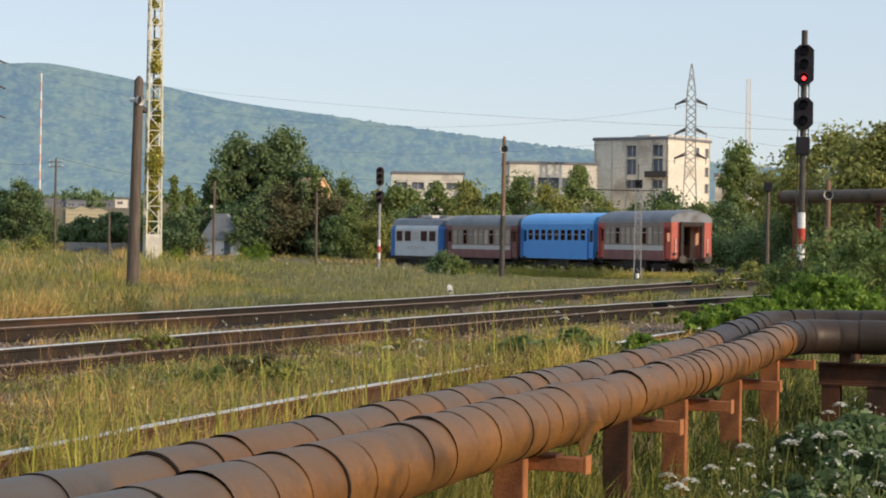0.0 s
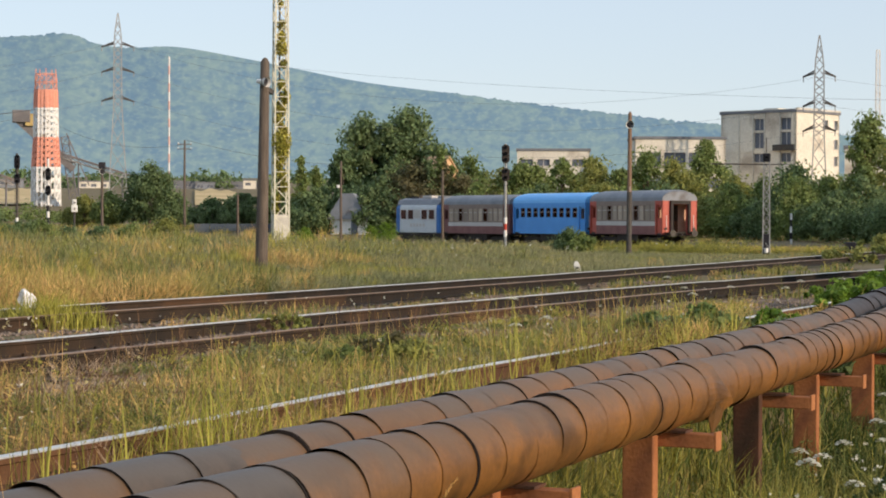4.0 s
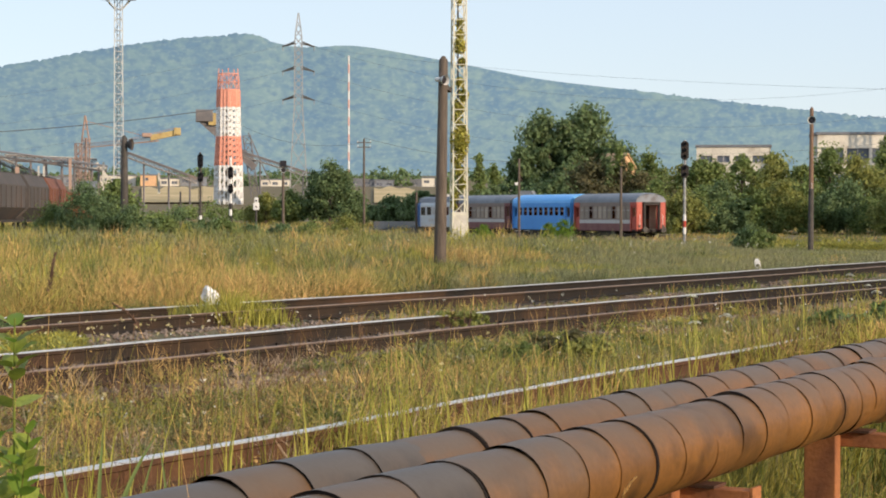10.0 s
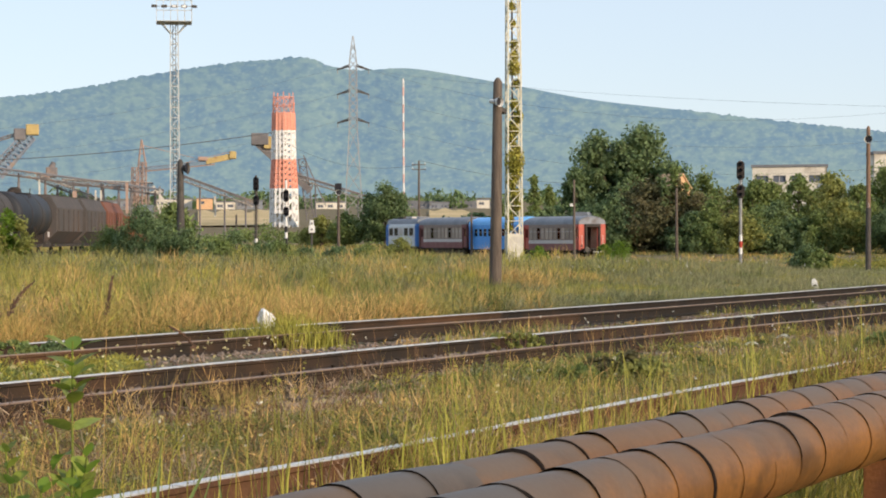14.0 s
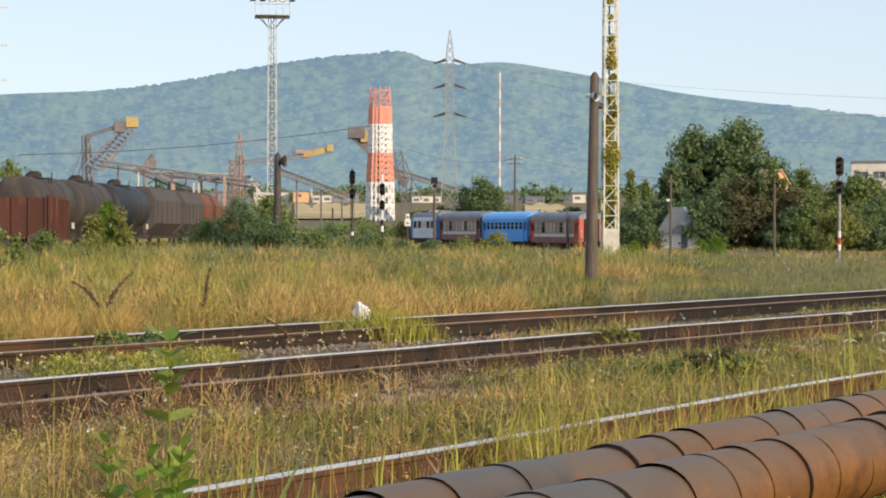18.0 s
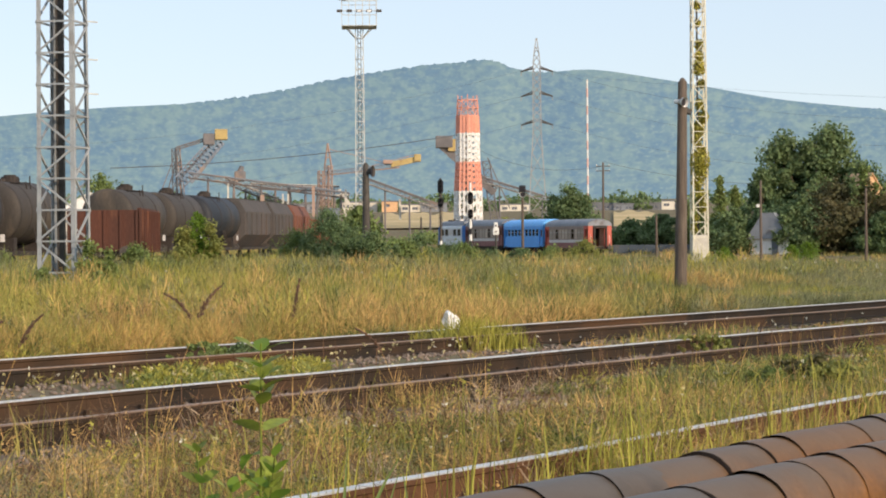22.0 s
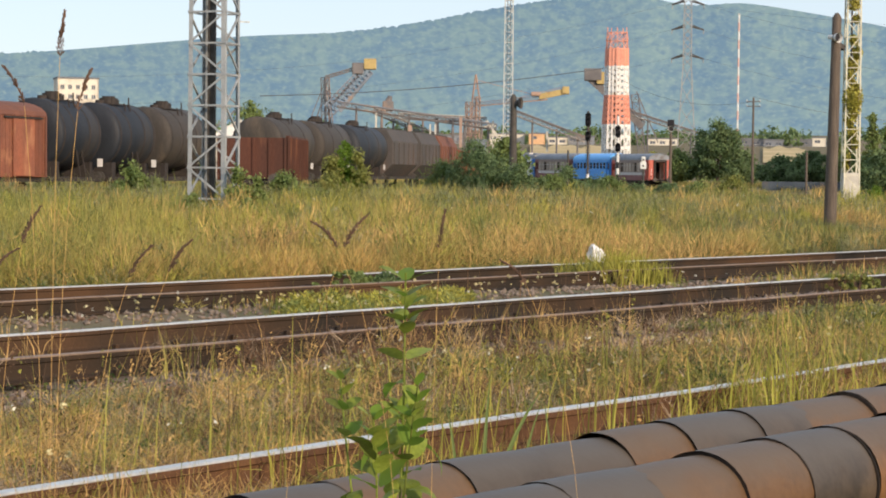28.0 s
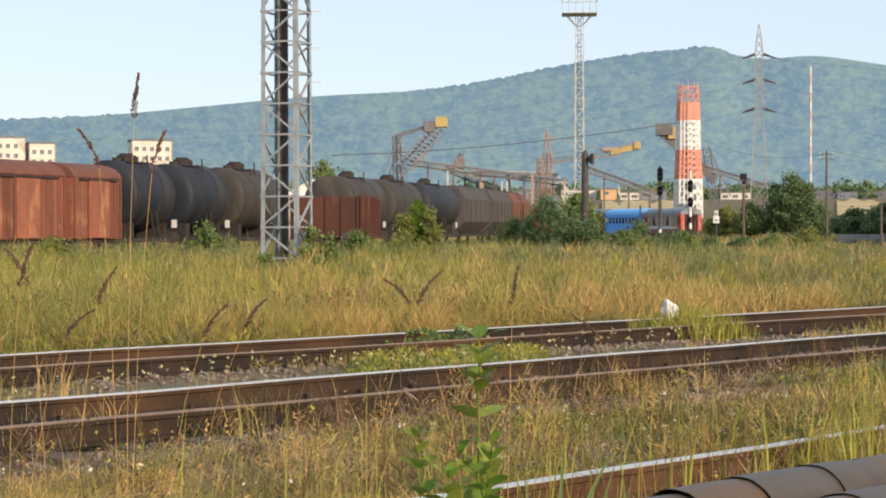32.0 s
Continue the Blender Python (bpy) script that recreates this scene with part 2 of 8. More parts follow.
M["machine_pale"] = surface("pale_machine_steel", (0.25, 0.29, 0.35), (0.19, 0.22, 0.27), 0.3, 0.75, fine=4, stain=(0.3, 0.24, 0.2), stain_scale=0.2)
# haze is mixed into the next two, far rust and tower red
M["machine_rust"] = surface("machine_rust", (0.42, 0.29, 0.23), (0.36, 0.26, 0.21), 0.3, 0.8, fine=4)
M["tower_red"] = surface("hazed_tower_red", (0.76, 0.34, 0.24), (0.68, 0.3, 0.22), 0.3, 0.7, fine=4)
M["pylon"] = surface("pylon_steel", (0.3, 0.31, 0.31), (0.38, 0.38, 0.37), 0.3, 0.6, 0.2, fine=4)
M["bark"] = surface("bark", (0.11, 0.085, 0.06), (0.17, 0.13, 0.095), 3, 0.95, fine=20, stretch=(4, 4, 0.7), bump=0.6)
M["leaf_dark"] = surface("leaf_dark", (0.13, 0.2, 0.085), (0.185, 0.25, 0.105), 0.5, 0.6, fine=6, per_island=0.42, bump=0, trans=0.4)
M["leaf"] = surface("leaf", (0.17, 0.24, 0.072), (0.23, 0.28, 0.09), 0.5, 0.6, fine=6, per_island=0.42, bump=0, trans=0.4)
M["leaf_olive"] = surface("leaf_olive", (0.25, 0.28, 0.08), (0.32, 0.32, 0.09), 0.5, 0.65, fine=6, per_island=0.42, bump=0, trans=0.4)
M["leaf_bright"] = surface("leaf_bright", (0.15, 0.25, 0.03), (0.21, 0.32, 0.045), 0.5, 0.55, fine=6, per_island=0.42, bump=0, trans=0.45)
M["stalk_leaf"] = surface("stalk_leaf", (0.2, 0.255, 0.035), (0.27, 0.32, 0.055), 9, 0.5, fine=90, per_object=0.35, bump=0.1, trans=0.35)
M["leaf_brown"] = surface("leaf_brown", (0.15, 0.13, 0.06), (0.11, 0.115, 0.05), 0.5, 0.65, fine=6, per_island=0.42, bump=0, trans=0.35)
M["grass_green"] = surface("grass_green", (0.174, 0.209, 0.057), (0.252, 0.261, 0.074), 0.35, 0.7, fine=3, per_island=0.5, bump=0, trans=0.33)
M["grass_dry"] = surface("grass_dry", (0.64, 0.42, 0.165), (0.56, 0.38, 0.13), 0.3, 0.75, fine=3, per_island=0.5, bump=0, trans=0.33)
M["grass_olive"] = surface("grass_olive", (0.4, 0.345, 0.1), (0.32, 0.295, 0.085), 0.3, 0.75, fine=3, per_island=0.5, bump=0, trans=0.33)
M["grass_bright"] = surface("grass_bright", (0.34, 0.33, 0.055), (0.43, 0.39, 0.08), 0.6, 0.65, fine=4, per_island=0.5, bump=0, trans=0.33)
M["grass_grey"] = surface("grass_grey", (0.209, 0.226, 0.113), (0.287, 0.278, 0.148), 0.4, 0.75, fine=3, per_island=0.5, bump=0, trans=0.33)
M["grass_litter"] = surface("grass_litter", (0.479, 0.365, 0.252), (0.400, 0.313, 0.209), 0.4, 0.8, fine=3, per_island=0.5, bump=0, trans=0.3)
M["grass_brown"] = surface("grass_brown", (0.2, 0.115, 0.062), (0.13, 0.075, 0.045), 0.5, 0.8, fine=3, per_island=0.5, bump=0, trans=0.25)
M["flower_white"] = surface("flower_white", (0.75, 0.75, 0.66), (0.68, 0.68, 0.58), 5, 0.8, bump=0, per_island=0.15, trans=0.2)
M["flower_yellow"] = surface("flower_yellow", (0.62, 0.55, 0.25), (0.68, 0.62, 0.38), 5, 0.8, bump=0, per_island=0.2, trans=0.2)
M["seed"] = surface("seed_head", (0.1, 0.062, 0.045), (0.16, 0.095, 0.062), 5, 0.8, bump=0, per_island=0.3)
M["plastic"] = surface("white_plastic_bag", (0.75, 0.75, 0.76), (0.82, 0.82, 0.82), 6, 0.5, bump=0.3, fine=9)
M["signal_red"] = glow("signal_red", (1.0, 0.03, 0.03), 5.0)
M["wire"] = surface("wire", (0.09, 0.1, 0.11), (0.12, 0.13, 0.14), 1, 0.6)
M["field"] = surface("stubble_field", (0.62, 0.47, 0.25), (0.5, 0.38, 0.18), 0.05, 0.95, fine=0.4, bump=0)
M["grass_weed"] = surface("dark_weeds", (0.05, 0.09, 0.022), (0.085, 0.12, 0.03), 0.6, 0.7, fine=4, per_island=0.5, bump=0, trans=0.3)


# ---- tools for building ----
class Geo:
    """Collects plain geometry for one mesh."""

    def __init__(self):
        self.v, self.f = [], []

    def add(self, verts, faces, m=None):
        o = len(self.v)
        self.v += [tuple(m @ Vector(p)) if m else tuple(p) for p in verts]
        self.f += [tuple(o + i for i in f) for f in faces]
        return self

    def box(self, lo, hi, m=None):
        (a, b, c), (d, e, g) = lo, hi
        return self.add([(a, b, c), (d, b, c), (d, e, c), (a, e, c), (a, b, g), (d, b, g), (d, e, g), (a, e, g)],
                        [(3, 2, 1, 0), (4, 5, 6, 7), (0, 1, 5, 4), (1, 2, 6, 5), (2, 3, 7, 6), (3, 0, 4, 7)], m)

    def bar(self, p, q, w, h=None):
        """A straight bar of rectangular section."""
        p, q = Vector(p), Vector(q)
        d = (q - p).normalized()
        side = d.cross(Vector((0, 0, 1)) if abs(d.z) < 0.95 else Vector((0, 1, 0))).normalized()
        up = side.cross(d)
        s, u = side * w / 2, up * (h or w) / 2
        return self.add([p - s - u, p + s - u, p + s + u, p - s + u, q - s - u, q + s - u, q + s + u, q - s + u],
                        [(3, 2, 1, 0), (4, 5, 6, 7), (0, 1, 5, 4), (1, 2, 6, 5), (2, 3, 7, 6), (3, 0, 4, 7)])

    def tube(self, p, q, r, r2=None, n=10, cap=True):
        p, q = Vector(p), Vector(q)
        d = (q - p).normalized()
        side = d.cross(Vector((0, 0, 1)) if abs(d.z) < 0.95 else Vector((0, 1, 0))).normalized()
        up = side.cross(d)
        r2 = r if r2 is None else r2
        ring = [(side * math.cos(2 * math.pi * i / n) + up * math.sin(2 * math.pi * i / n)) for i in range(n)]
        faces = [(i, (i + 1) % n, n + (i + 1) % n, n + i) for i in range(n)]
        if cap:
            faces += [tuple(range(n - 1, -1, -1)), tuple(range(n, 2 * n))]
        return self.add([p + c * r for c in ring] + [q + c * r2 for c in ring], faces)

    def loft(self, rings, closed=True, cap=True):
        n = len(rings[0])
        verts = [p for r in rings for p in r]
        faces = []
        for k in range(len(rings) - 1):
            for i in range(n if closed else n - 1):
                j = (i + 1) % n
                faces.append((k * n + i, k * n + j, (k + 1) * n + j, (k + 1) * n + i))
        if cap and closed:
            faces += [tuple(range(n - 1, -1, -1)), tuple((len(rings) - 1) * n + i for i in range(n))]
        return self.add(verts, faces)

    def mesh(self, name, smooth=False, weld=False):
        me = bpy.data.meshes.new(name)
        me.from_pydata(self.v, [], self.f)
        bm = bmesh.new()
        bm.from_mesh(me)
        if weld:
            bmesh.ops.remove_doubles(bm, verts=bm.verts, dist=0.001)
        bmesh.ops.recalc_face_normals(bm, faces=bm.faces)
        bm.to_mesh(me)
        bm.free()
        if smooth:
            me.shade_smooth()
        return me


def part(name, geo, material, parent=None, label="", smooth=False, bevel=0.0, m=None):
    """One mesh object under a thing or a part, or a thing of its own."""
    me = geo if isinstance(geo, bpy.types.Mesh) else geo.mesh(name, smooth)
    if not me.materials:
        me.materials.append(M[material] if isinstance(material, str) else material)
    ob = new(name, me)
    ob.parent = parent
    if m is not None:
        ob.matrix_basis = m
    if label:
        ob["label"] = label
    if bevel:
        b = ob.modifiers.new("bevel", "BEVEL")
        b.width, b.segments, b.limit_method = bevel, 2, "ANGLE"
    return ob


def thing(name, m, label, category, group="", kind=""):
    ob = new(name)
    ob.empty_display_size = 0.2
    ob.matrix_basis = m
    return tagged(ob, label, category, group, kind)


def arrays(name, verts, faces, material):
    """A mesh object straight from numpy arrays (faces all of one size)."""
    me = bpy.data.meshes.new(name)
    k = faces.shape[1]
    me.vertices.add(len(verts)), me.loops.add(faces.size), me.polygons.add(len(faces))
    me.vertices.foreach_set("co", np.ascontiguousarray(verts, dtype=np.float32).ravel())
    me.loops.foreach_set("vertex_index", np.ascontiguousarray(faces, dtype=np.int32).ravel())
    me.polygons.foreach_set("loop_start", np.arange(0, faces.size, k, dtype=np.int32))
    me.update(calc_edges=True)
    me.materials.append(M[material] if isinstance(material, str) else material)
    return new(name, me)


def smoothstep(a, b, x):
    t = np.clip((x - a) / (b - a), 0, 1)
    return t * t * (3 - 2 * t)


def at_rows(x, xs, ys):
    """A smooth curve through a few knots."""
    x = np.asarray(x, dtype=float)
    xs, ys = np.asarray(xs, float), np.asarray(ys, float)
    m = np.gradient(ys, xs)
    i = np.clip(np.searchsorted(xs, x) - 1, 0, len(xs) - 2)
    h = xs[i + 1] - xs[i]
    t = (x - xs[i]) / h
    c = (2 * t ** 3 - 3 * t ** 2 + 1) * ys[i] + (t ** 3 - 2 * t ** 2 + t) * h * m[i] + (-2 * t ** 3 + 3 * t ** 2) * ys[i + 1] + (t ** 3 - t ** 2) * h * m[i + 1]
    lo, hi = ys[0] + (x - xs[0]) * m[0], ys[-1] + (x - xs[-1]) * m[-1]
    return np.where(x < xs[0], lo, np.where(x > xs[-1], hi, c))


# ---- ground and hill ----
# the curve on which the passenger train leaves, by bearing and distance, and the shallow cutting it runs in
CURVE_B = (36.0, 33.5, 30.0, 26.0, 22.0, 18.0, 13.0, 8.0, 4.0, 0.0, -4.0, -8.0)
CURVE_D = (57.0, 68.0, 87.0, 107.0, 124.0, 140.0, 160.0, 185.0, 210.0, 242.0, 275.0, 310.0)
CUT = (0.0, 0.0, 0.0, 0.08, 0.22, 0.38, 0.58, 0.67, 0.56, 0.32, 0.2, 0.0)


def wave(x, y):
    return 0.5 * np.sin(x * 0.9 + 1.3 * np.sin(y * 0.5)) * np.sin(y * 0.8 + 0.7) + 0.5 * np.sin(x * 0.23 + y * 0.31)


def ground_z(x, y):
    x, y = np.asarray(x, float), np.asarray(y, float)
    r = np.hypot(x, y)
    z = -0.36 + 0.05 * wave(x, y)
    z = z + 0.16 * smoothstep(3.9, 4.9, y) * (1 - smoothstep(17.2, 19.5, y))
    z = z - 0.66 * (1 - smoothstep(3.4, 4.9, y)) * smoothstep(3.0, 7.0, r)
    z = z - 0.42 * smoothstep(60, 105, x) * (1 - smoothstep(60, 130, y))
    b = TRACK - np.degrees(np.arctan2(y, x))
    rail = np.interp(-b, [-v for v in CURVE_B], CURVE_D)
    z = z - np.interp(-b, [-v for v in CURVE_B], CUT) * np.exp(-((r - rail) / 14.0) ** 2)
    z = z + 14.0 * smoothstep(300, 900, r) + 22 * smoothstep(900, 1800, r)
    return z


def build_ground():
    rad = np.concatenate([np.linspace(1.5, 30, 70), np.geomspace(30.8, 4500, 90)])
    ang = np.radians(np.concatenate([np.linspace(-2, 68, 200), np.linspace(70, 356, 90)]))
    R, A = np.meshgrid(rad, ang, indexing="ij")
    X, Y = R * np.cos(A), R * np.sin(A)
    verts = np.stack([X, Y, ground_z(X, Y)], -1).reshape(-1, 3)
    verts = np.vstack([verts, [[0, 0, float(ground_z(0, 0))]]])
    n, k = len(rad), len(ang)
    i, j = np.meshgrid(np.arange(n - 1), np.arange(k), indexing="ij")
    q = np.stack([i * k + j, (i + 1) * k + j, (i + 1) * k + (j + 1) % k, i * k + (j + 1) % k], -1).reshape(-1, 4)
    c = np.full(k, n * k)
    cap = np.stack([c, np.arange(k), (np.arange(k) + 1) % k, c], -1)[:, :3]
    tri = np.concatenate([q[:, [0, 1, 2]], q[:, [0, 2, 3]], cap])
    ob = arrays("ground", verts, tri, "soil")
    ob.data.shade_smooth()
    return tagged(ob, "dry grassy soil of a railway yard with fields behind", "ground", kind="structure")


build_ground()

RIDGE_B = (-60, -40, -25, -18.6, -15.3, -9.4, -5.4, -3.75, -2.1, -0.4, 1.2, 2.3, 2.9, 5.3, 6.95, 8.6, 10.3, 13.7, 17.0, 21.0, 26, 34, 50)
RIDGE_E = (2.0, 2.4, 2.9, 3.16, 3.33, 3.82, 4.2, 4.47, 4.8, 5.06, 5.21, 5.25, 5.03, 4.92, 4.62, 4.3, 3.98, 3.62, 3.2, 2.76, 2.3, 1.7, 1.2)


def hill_material():
    m = bpy.data.materials.new("wooded_hill")
    m.use_nodes = True
    n, l = m.node_tree.nodes, m.node_tree.links
    p = n["Principled BSDF"]
    tc, mp = n.new("ShaderNodeTexCoord"), n.new("ShaderNodeMapping")
    mp.inputs["Scale"].default_value = (1.05, 1.6, 1)
    l.new(tc.outputs["UV"], mp.inputs["Vector"])

    def tex(s, d):
        t = n.new("ShaderNodeTexNoise")
        t.inputs["Scale"].default_value, t.inputs["Detail"].default_value = s, d
        l.new(mp.outputs["Vector"], t.inputs["Vector"])
        return t.outputs["Fac"]

    def mixed(fac, lo, hi, a, b):
        r, k = n.new("ShaderNodeMapRange"), n.new("ShaderNodeMix")
        r.inputs["From Min"].default_value, r.inputs["From Max"].default_value = lo, hi
        l.new(fac, r.inputs["Value"])
        k.data_type = "RGBA"
        l.new(r.outputs["Result"], k.inputs["Factor"])
        for s, v in (("A", a), ("B", b)):
            if isinstance(v, tuple):
                k.inputs[s].default_value = (*v, 1)
            else:
                l.new(v, k.inputs[s])
        return k.outputs["Result"]

    # woods in bluish base colours, with the haze of the distance mixed in
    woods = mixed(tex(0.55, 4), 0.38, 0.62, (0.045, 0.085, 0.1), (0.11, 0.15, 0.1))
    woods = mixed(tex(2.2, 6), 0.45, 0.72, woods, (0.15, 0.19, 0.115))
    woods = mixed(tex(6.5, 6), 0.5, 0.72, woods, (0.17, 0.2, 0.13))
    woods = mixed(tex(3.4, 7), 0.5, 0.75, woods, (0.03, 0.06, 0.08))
    l.new(woods, p.inputs["Base Color"])
    p.inputs["Roughness"].default_value = 1.0
    p.inputs["Specular IOR Level"].default_value = 0.0
    # bluish glow standing for light scattered in the kilometres of air before the slope
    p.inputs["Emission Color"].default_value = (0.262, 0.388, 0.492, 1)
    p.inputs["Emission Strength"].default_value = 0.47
    return m


def build_hill():
    b = np.linspace(-58, 48, 1500)
    top = np.tan(np.radians(at_rows(b, RIDGE_B, RIDGE_E)))
    u = np.linspace(0, 1, 40)
    U, B = np.meshgrid(u, b, indexing="ij")
    dist = 1750 + 1750 * U + 130 * np.sin(B * 0.31 + 2 * U) * U
    folds = 1 - 0.03 * np.sin(B * 0.55 + 3 * U) * np.sin(U * math.pi)
    Z = 1.25 + 3500 * top[None, :] * (0.12 + 0.88 * U ** 0.9) * folds * np.where(U < 1, dist / 3500, 1.0) ** 0.15
    Z[-1] = 1.25 + dist[-1] * top + np.random.default_rng(4).normal(0, 1.1, len(b))
    a = np.radians(TRACK - B)
    verts = np.stack([dist * np.cos(a), dist * np.sin(a), Z], -1)
    back = verts[-1].copy()
    back[:, :2] *= 1.12
    back[:, 2] = 0
    verts = np.vstack([verts.reshape(-1, 3), back])
    n, k = len(u) + 1, len(b)
    i, j = np.meshgrid(np.arange(n - 1), np.arange(k - 1), indexing="ij")
    q = np.stack([i * k + j, (i + 1) * k + j, (i + 1) * k + j + 1, i * k + j + 1], -1).reshape(-1, 4)
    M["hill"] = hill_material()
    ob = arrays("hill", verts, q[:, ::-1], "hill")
    at = np.zeros((len(verts), 2), np.float32)
    at[:, 0] = TRACK - np.degrees(np.arctan2(verts[:, 1], verts[:, 0]))
    at[:, 1] = np.degrees(np.arctan2(verts[:, 2], np.hypot(verts[:, 0], verts[:, 1])))
    uv = ob.data.uv_layers.new(name="slope")
    loops = np.zeros(len(ob.data.loops), np.int32)
    ob.data.loops.foreach_get("vertex_index", loops)
    uv.data.foreach_set("uv", at[loops].ravel())
    return tagged(ob, "long wooded hill ridge, hazy blue-green in the distance", "hill", kind="structure")


build_hill()


def field(b0, b1, d0, d1):
    b, d = np.linspace(b0, b1, 30), np.linspace(d0, d1, 24)
    B, R = np.meshgrid(np.radians(TRACK - b), d, indexing="ij")
    R = R + (R - d0) / (d1 - d0) * 45 * np.sin(B * 190) * np.sin(B * 530)
    X, Y = R * np.cos(B), R * np.sin(B)
    v = np.stack([X, Y, ground_z(X, Y) + 0.5], -1).reshape(-1, 3)
    i, j = np.meshgrid(np.arange(29), np.arange(23), indexing="ij")
    q = np.stack([i * 24 + j, (i + 1) * 24 + j, (i + 1) * 24 + j + 1, i * 24 + j + 1], -1).reshape(-1, 4)
    tagged(arrays("stubble_field", v, q, "field"), "pale tan stubble field rising towards the hill", "field", kind="structure")


field(-1.0, 1.25, 520, 720)
field(5.8, 7.0, 520, 720)


# ---- railway tracks ----
def sweep(path, profile):
    """Rings of an (across, up) profile along a path of points."""
    rings = []
    for i, p in enumerate(path):
        d = (path[min(i + 1, len(path) - 1)] - path[max(i - 1, 0)]).normalized()
        side = Vector((-d.y, d.x, 0))
        rings.append([p + side * a + Vector((0, 0, h)) for a, h in profile])
    return rings


RAIL = [(-0.075, -0.172), (0.075, -0.172), (0.075, -0.16), (0.02, -0.145), (0.01, -0.13), (0.01, -0.05), (0.034, -0.04),
        (0.036, -0.006), (-0.036, -0.006), (-0.034, -0.04), (-0.01, -0.05), (-0.01, -0.13), (-0.02, -0.145), (-0.075, -0.16)]
HEAD = [(-0.0372, -0.01), (0.0372, -0.01), (0.036, -0.004), (0.03, 0.001), (-0.03, 0.001), (-0.036, -0.004)]


def track(label, path, back_top, near_top, sleepers, web="rail_side"):
    """A track along the path of its back rail."""
    t = thing("railway_track", Matrix(), label, "railway track", "tracks of the yard", "structure")
    near = []
    for i, p in enumerate(path):
        d = (path[min(i + 1, len(path) - 1)] - path[max(i - 1, 0)]).normalized()
        near.append(p + Vector((d.y, -d.x, 0)) * 1.505)
    for line, top in ((path, back_top), (near, near_top)):
        cut = next((i for i, p in enumerate(line) if p.x > 27.0), len(line) - 1)
        r = part("rail", Geo().loft(sweep(line[:cut + 1], RAIL)) if 1 < cut else Geo().loft(sweep(line, RAIL)), web, t)
        # the far stretch is black: shade on the webs is painted in
        if 1 < cut < len(line) - 1:
            part("rail", Geo().loft(sweep(line[cut:], RAIL)), "rail_shaded", t, "far rail with the shade of its web in black")
        part("rail_head", Geo().loft(sweep(line, HEAD)), top, r, "worn bright running surface")
    if sleepers:
        me = Geo().box((-0.12, -1.25, -0.34), (0.12, 1.25, -0.178)).mesh("sleeper")
        s, gap, clip = 0.0, 0.62, Geo()
        for i in range(len(path) - 1):
            seg = (path[i + 1] - path[i]).length
            d = (path[i + 1] - path[i]).normalized()
            side = Vector((-d.y, d.x, 0))
            while s < seg:
                c = path[i].lerp(path[i + 1], s / seg)
                part("sleeper", me, "sleeper", t, m=Matrix.Translation(c - side * 0.75) @ Matrix.Rotation(math.atan2(d.y, d.x), 4, "Z"))
                for off in (-0.1, 0.1, -1.405, -1.605):
                    q = c + side * off
                    clip.bar(q + Vector((0, 0, -0.178)), q + Vector((0, 0, -0.125)), 0.035)
                s += gap
            s -= seg
        part("rail_clip", clip, "rail_side", t)["kind"] = "stuff"
    return t


def line_of(xs, fy, z=0.0):
    rng = np.random.default_rng(len(xs))
    return [Vector((float(x), float(fy(x)), z + float(rng.normal(0, 0.004)))) for x in xs]


def far_y(x):
    return at_rows(x, (-6, 10, 20, 30, 40, 60, 90, 130), (16.45, 16.3, 16.0, 15.5, 15.2, 14.9, 14.9, 15.0))


def mid_y(x):
    return at_rows(x, (-6, 10, 15, 22, 30, 36, 43, 60, 90), (11.85, 11.85, 11.8, 11.65, 11.3, 10.85, 10.1, 8.2, 4.5))


def siding_y(x):
    return at_rows(x, (-6, 7, 14, 20, 40), (6.0, 6.15, 6.29, 6.36, 6.5))


track("straight main track with rusty rails on weedy ballast", line_of(np.arange(-40, 130, 2.0), far_y), "rail_top", "rail_dull", False)
track("main track with bright rail heads in dry weeds", line_of(np.arange(-28, 80, 1.5), mid_y), "rail_top", "rail_dull", True)
track("overgrown siding whose near rail hides behind the pipes", line_of(np.arange(-28, 40, 1.5), siding_y, 0.0), "rail_top", "rail_dull", False, "rail_rust")

# the curve on which the passenger train leaves
def curve_points():
    """The line of the train's side that faces the yard, by bearing and distance."""
    k = np.arange(len(CURVE_B))
    u = np.linspace(0, len(CURVE_B) - 1, 240)
    b, d = at_rows(u, k, CURVE_B), at_rows(u, k, CURVE_D)
    a = np.radians(TRACK - b)
    x, y = d * np.cos(a), d * np.sin(a)
    for _ in range(6):
        x[1:-1], y[1:-1] = (x[:-2] + 2 * x[1:-1] + x[2:]) / 4, (y[:-2] + 2 * y[1:-1] + y[2:]) / 4
    s = np.concatenate([[0], np.cumsum(np.hypot(np.diff(x), np.diff(y)))])
    z = np.interp(d, (57, 107, 118, 140, 163, 183, 205, 230, 260), (-0.35, -0.56, -0.62, -0.86, -1.05, -1.0, -0.78, -0.48, -0.33))
    return s, x, y, z


CS, CX, CY, CZ = curve_points()
start = float(np.interp(2.0, np.linspace(0, len(CURVE_B) - 1, 240), CS))  # the third knot


def on_curve(s, side=0.0):
    x, y, z = (float(np.interp(s, CS, v)) for v in (CX, CY, CZ))
    dx, dy = (float(np.interp(s + 0.5, CS, v) - np.interp(s - 0.5, CS, v)) for v in (CX, CY))
    h = math.hypot(dx, dy)
    return Vector((x - dy / h * side, y + dx / h * side, z)), math.atan2(dy, dx)


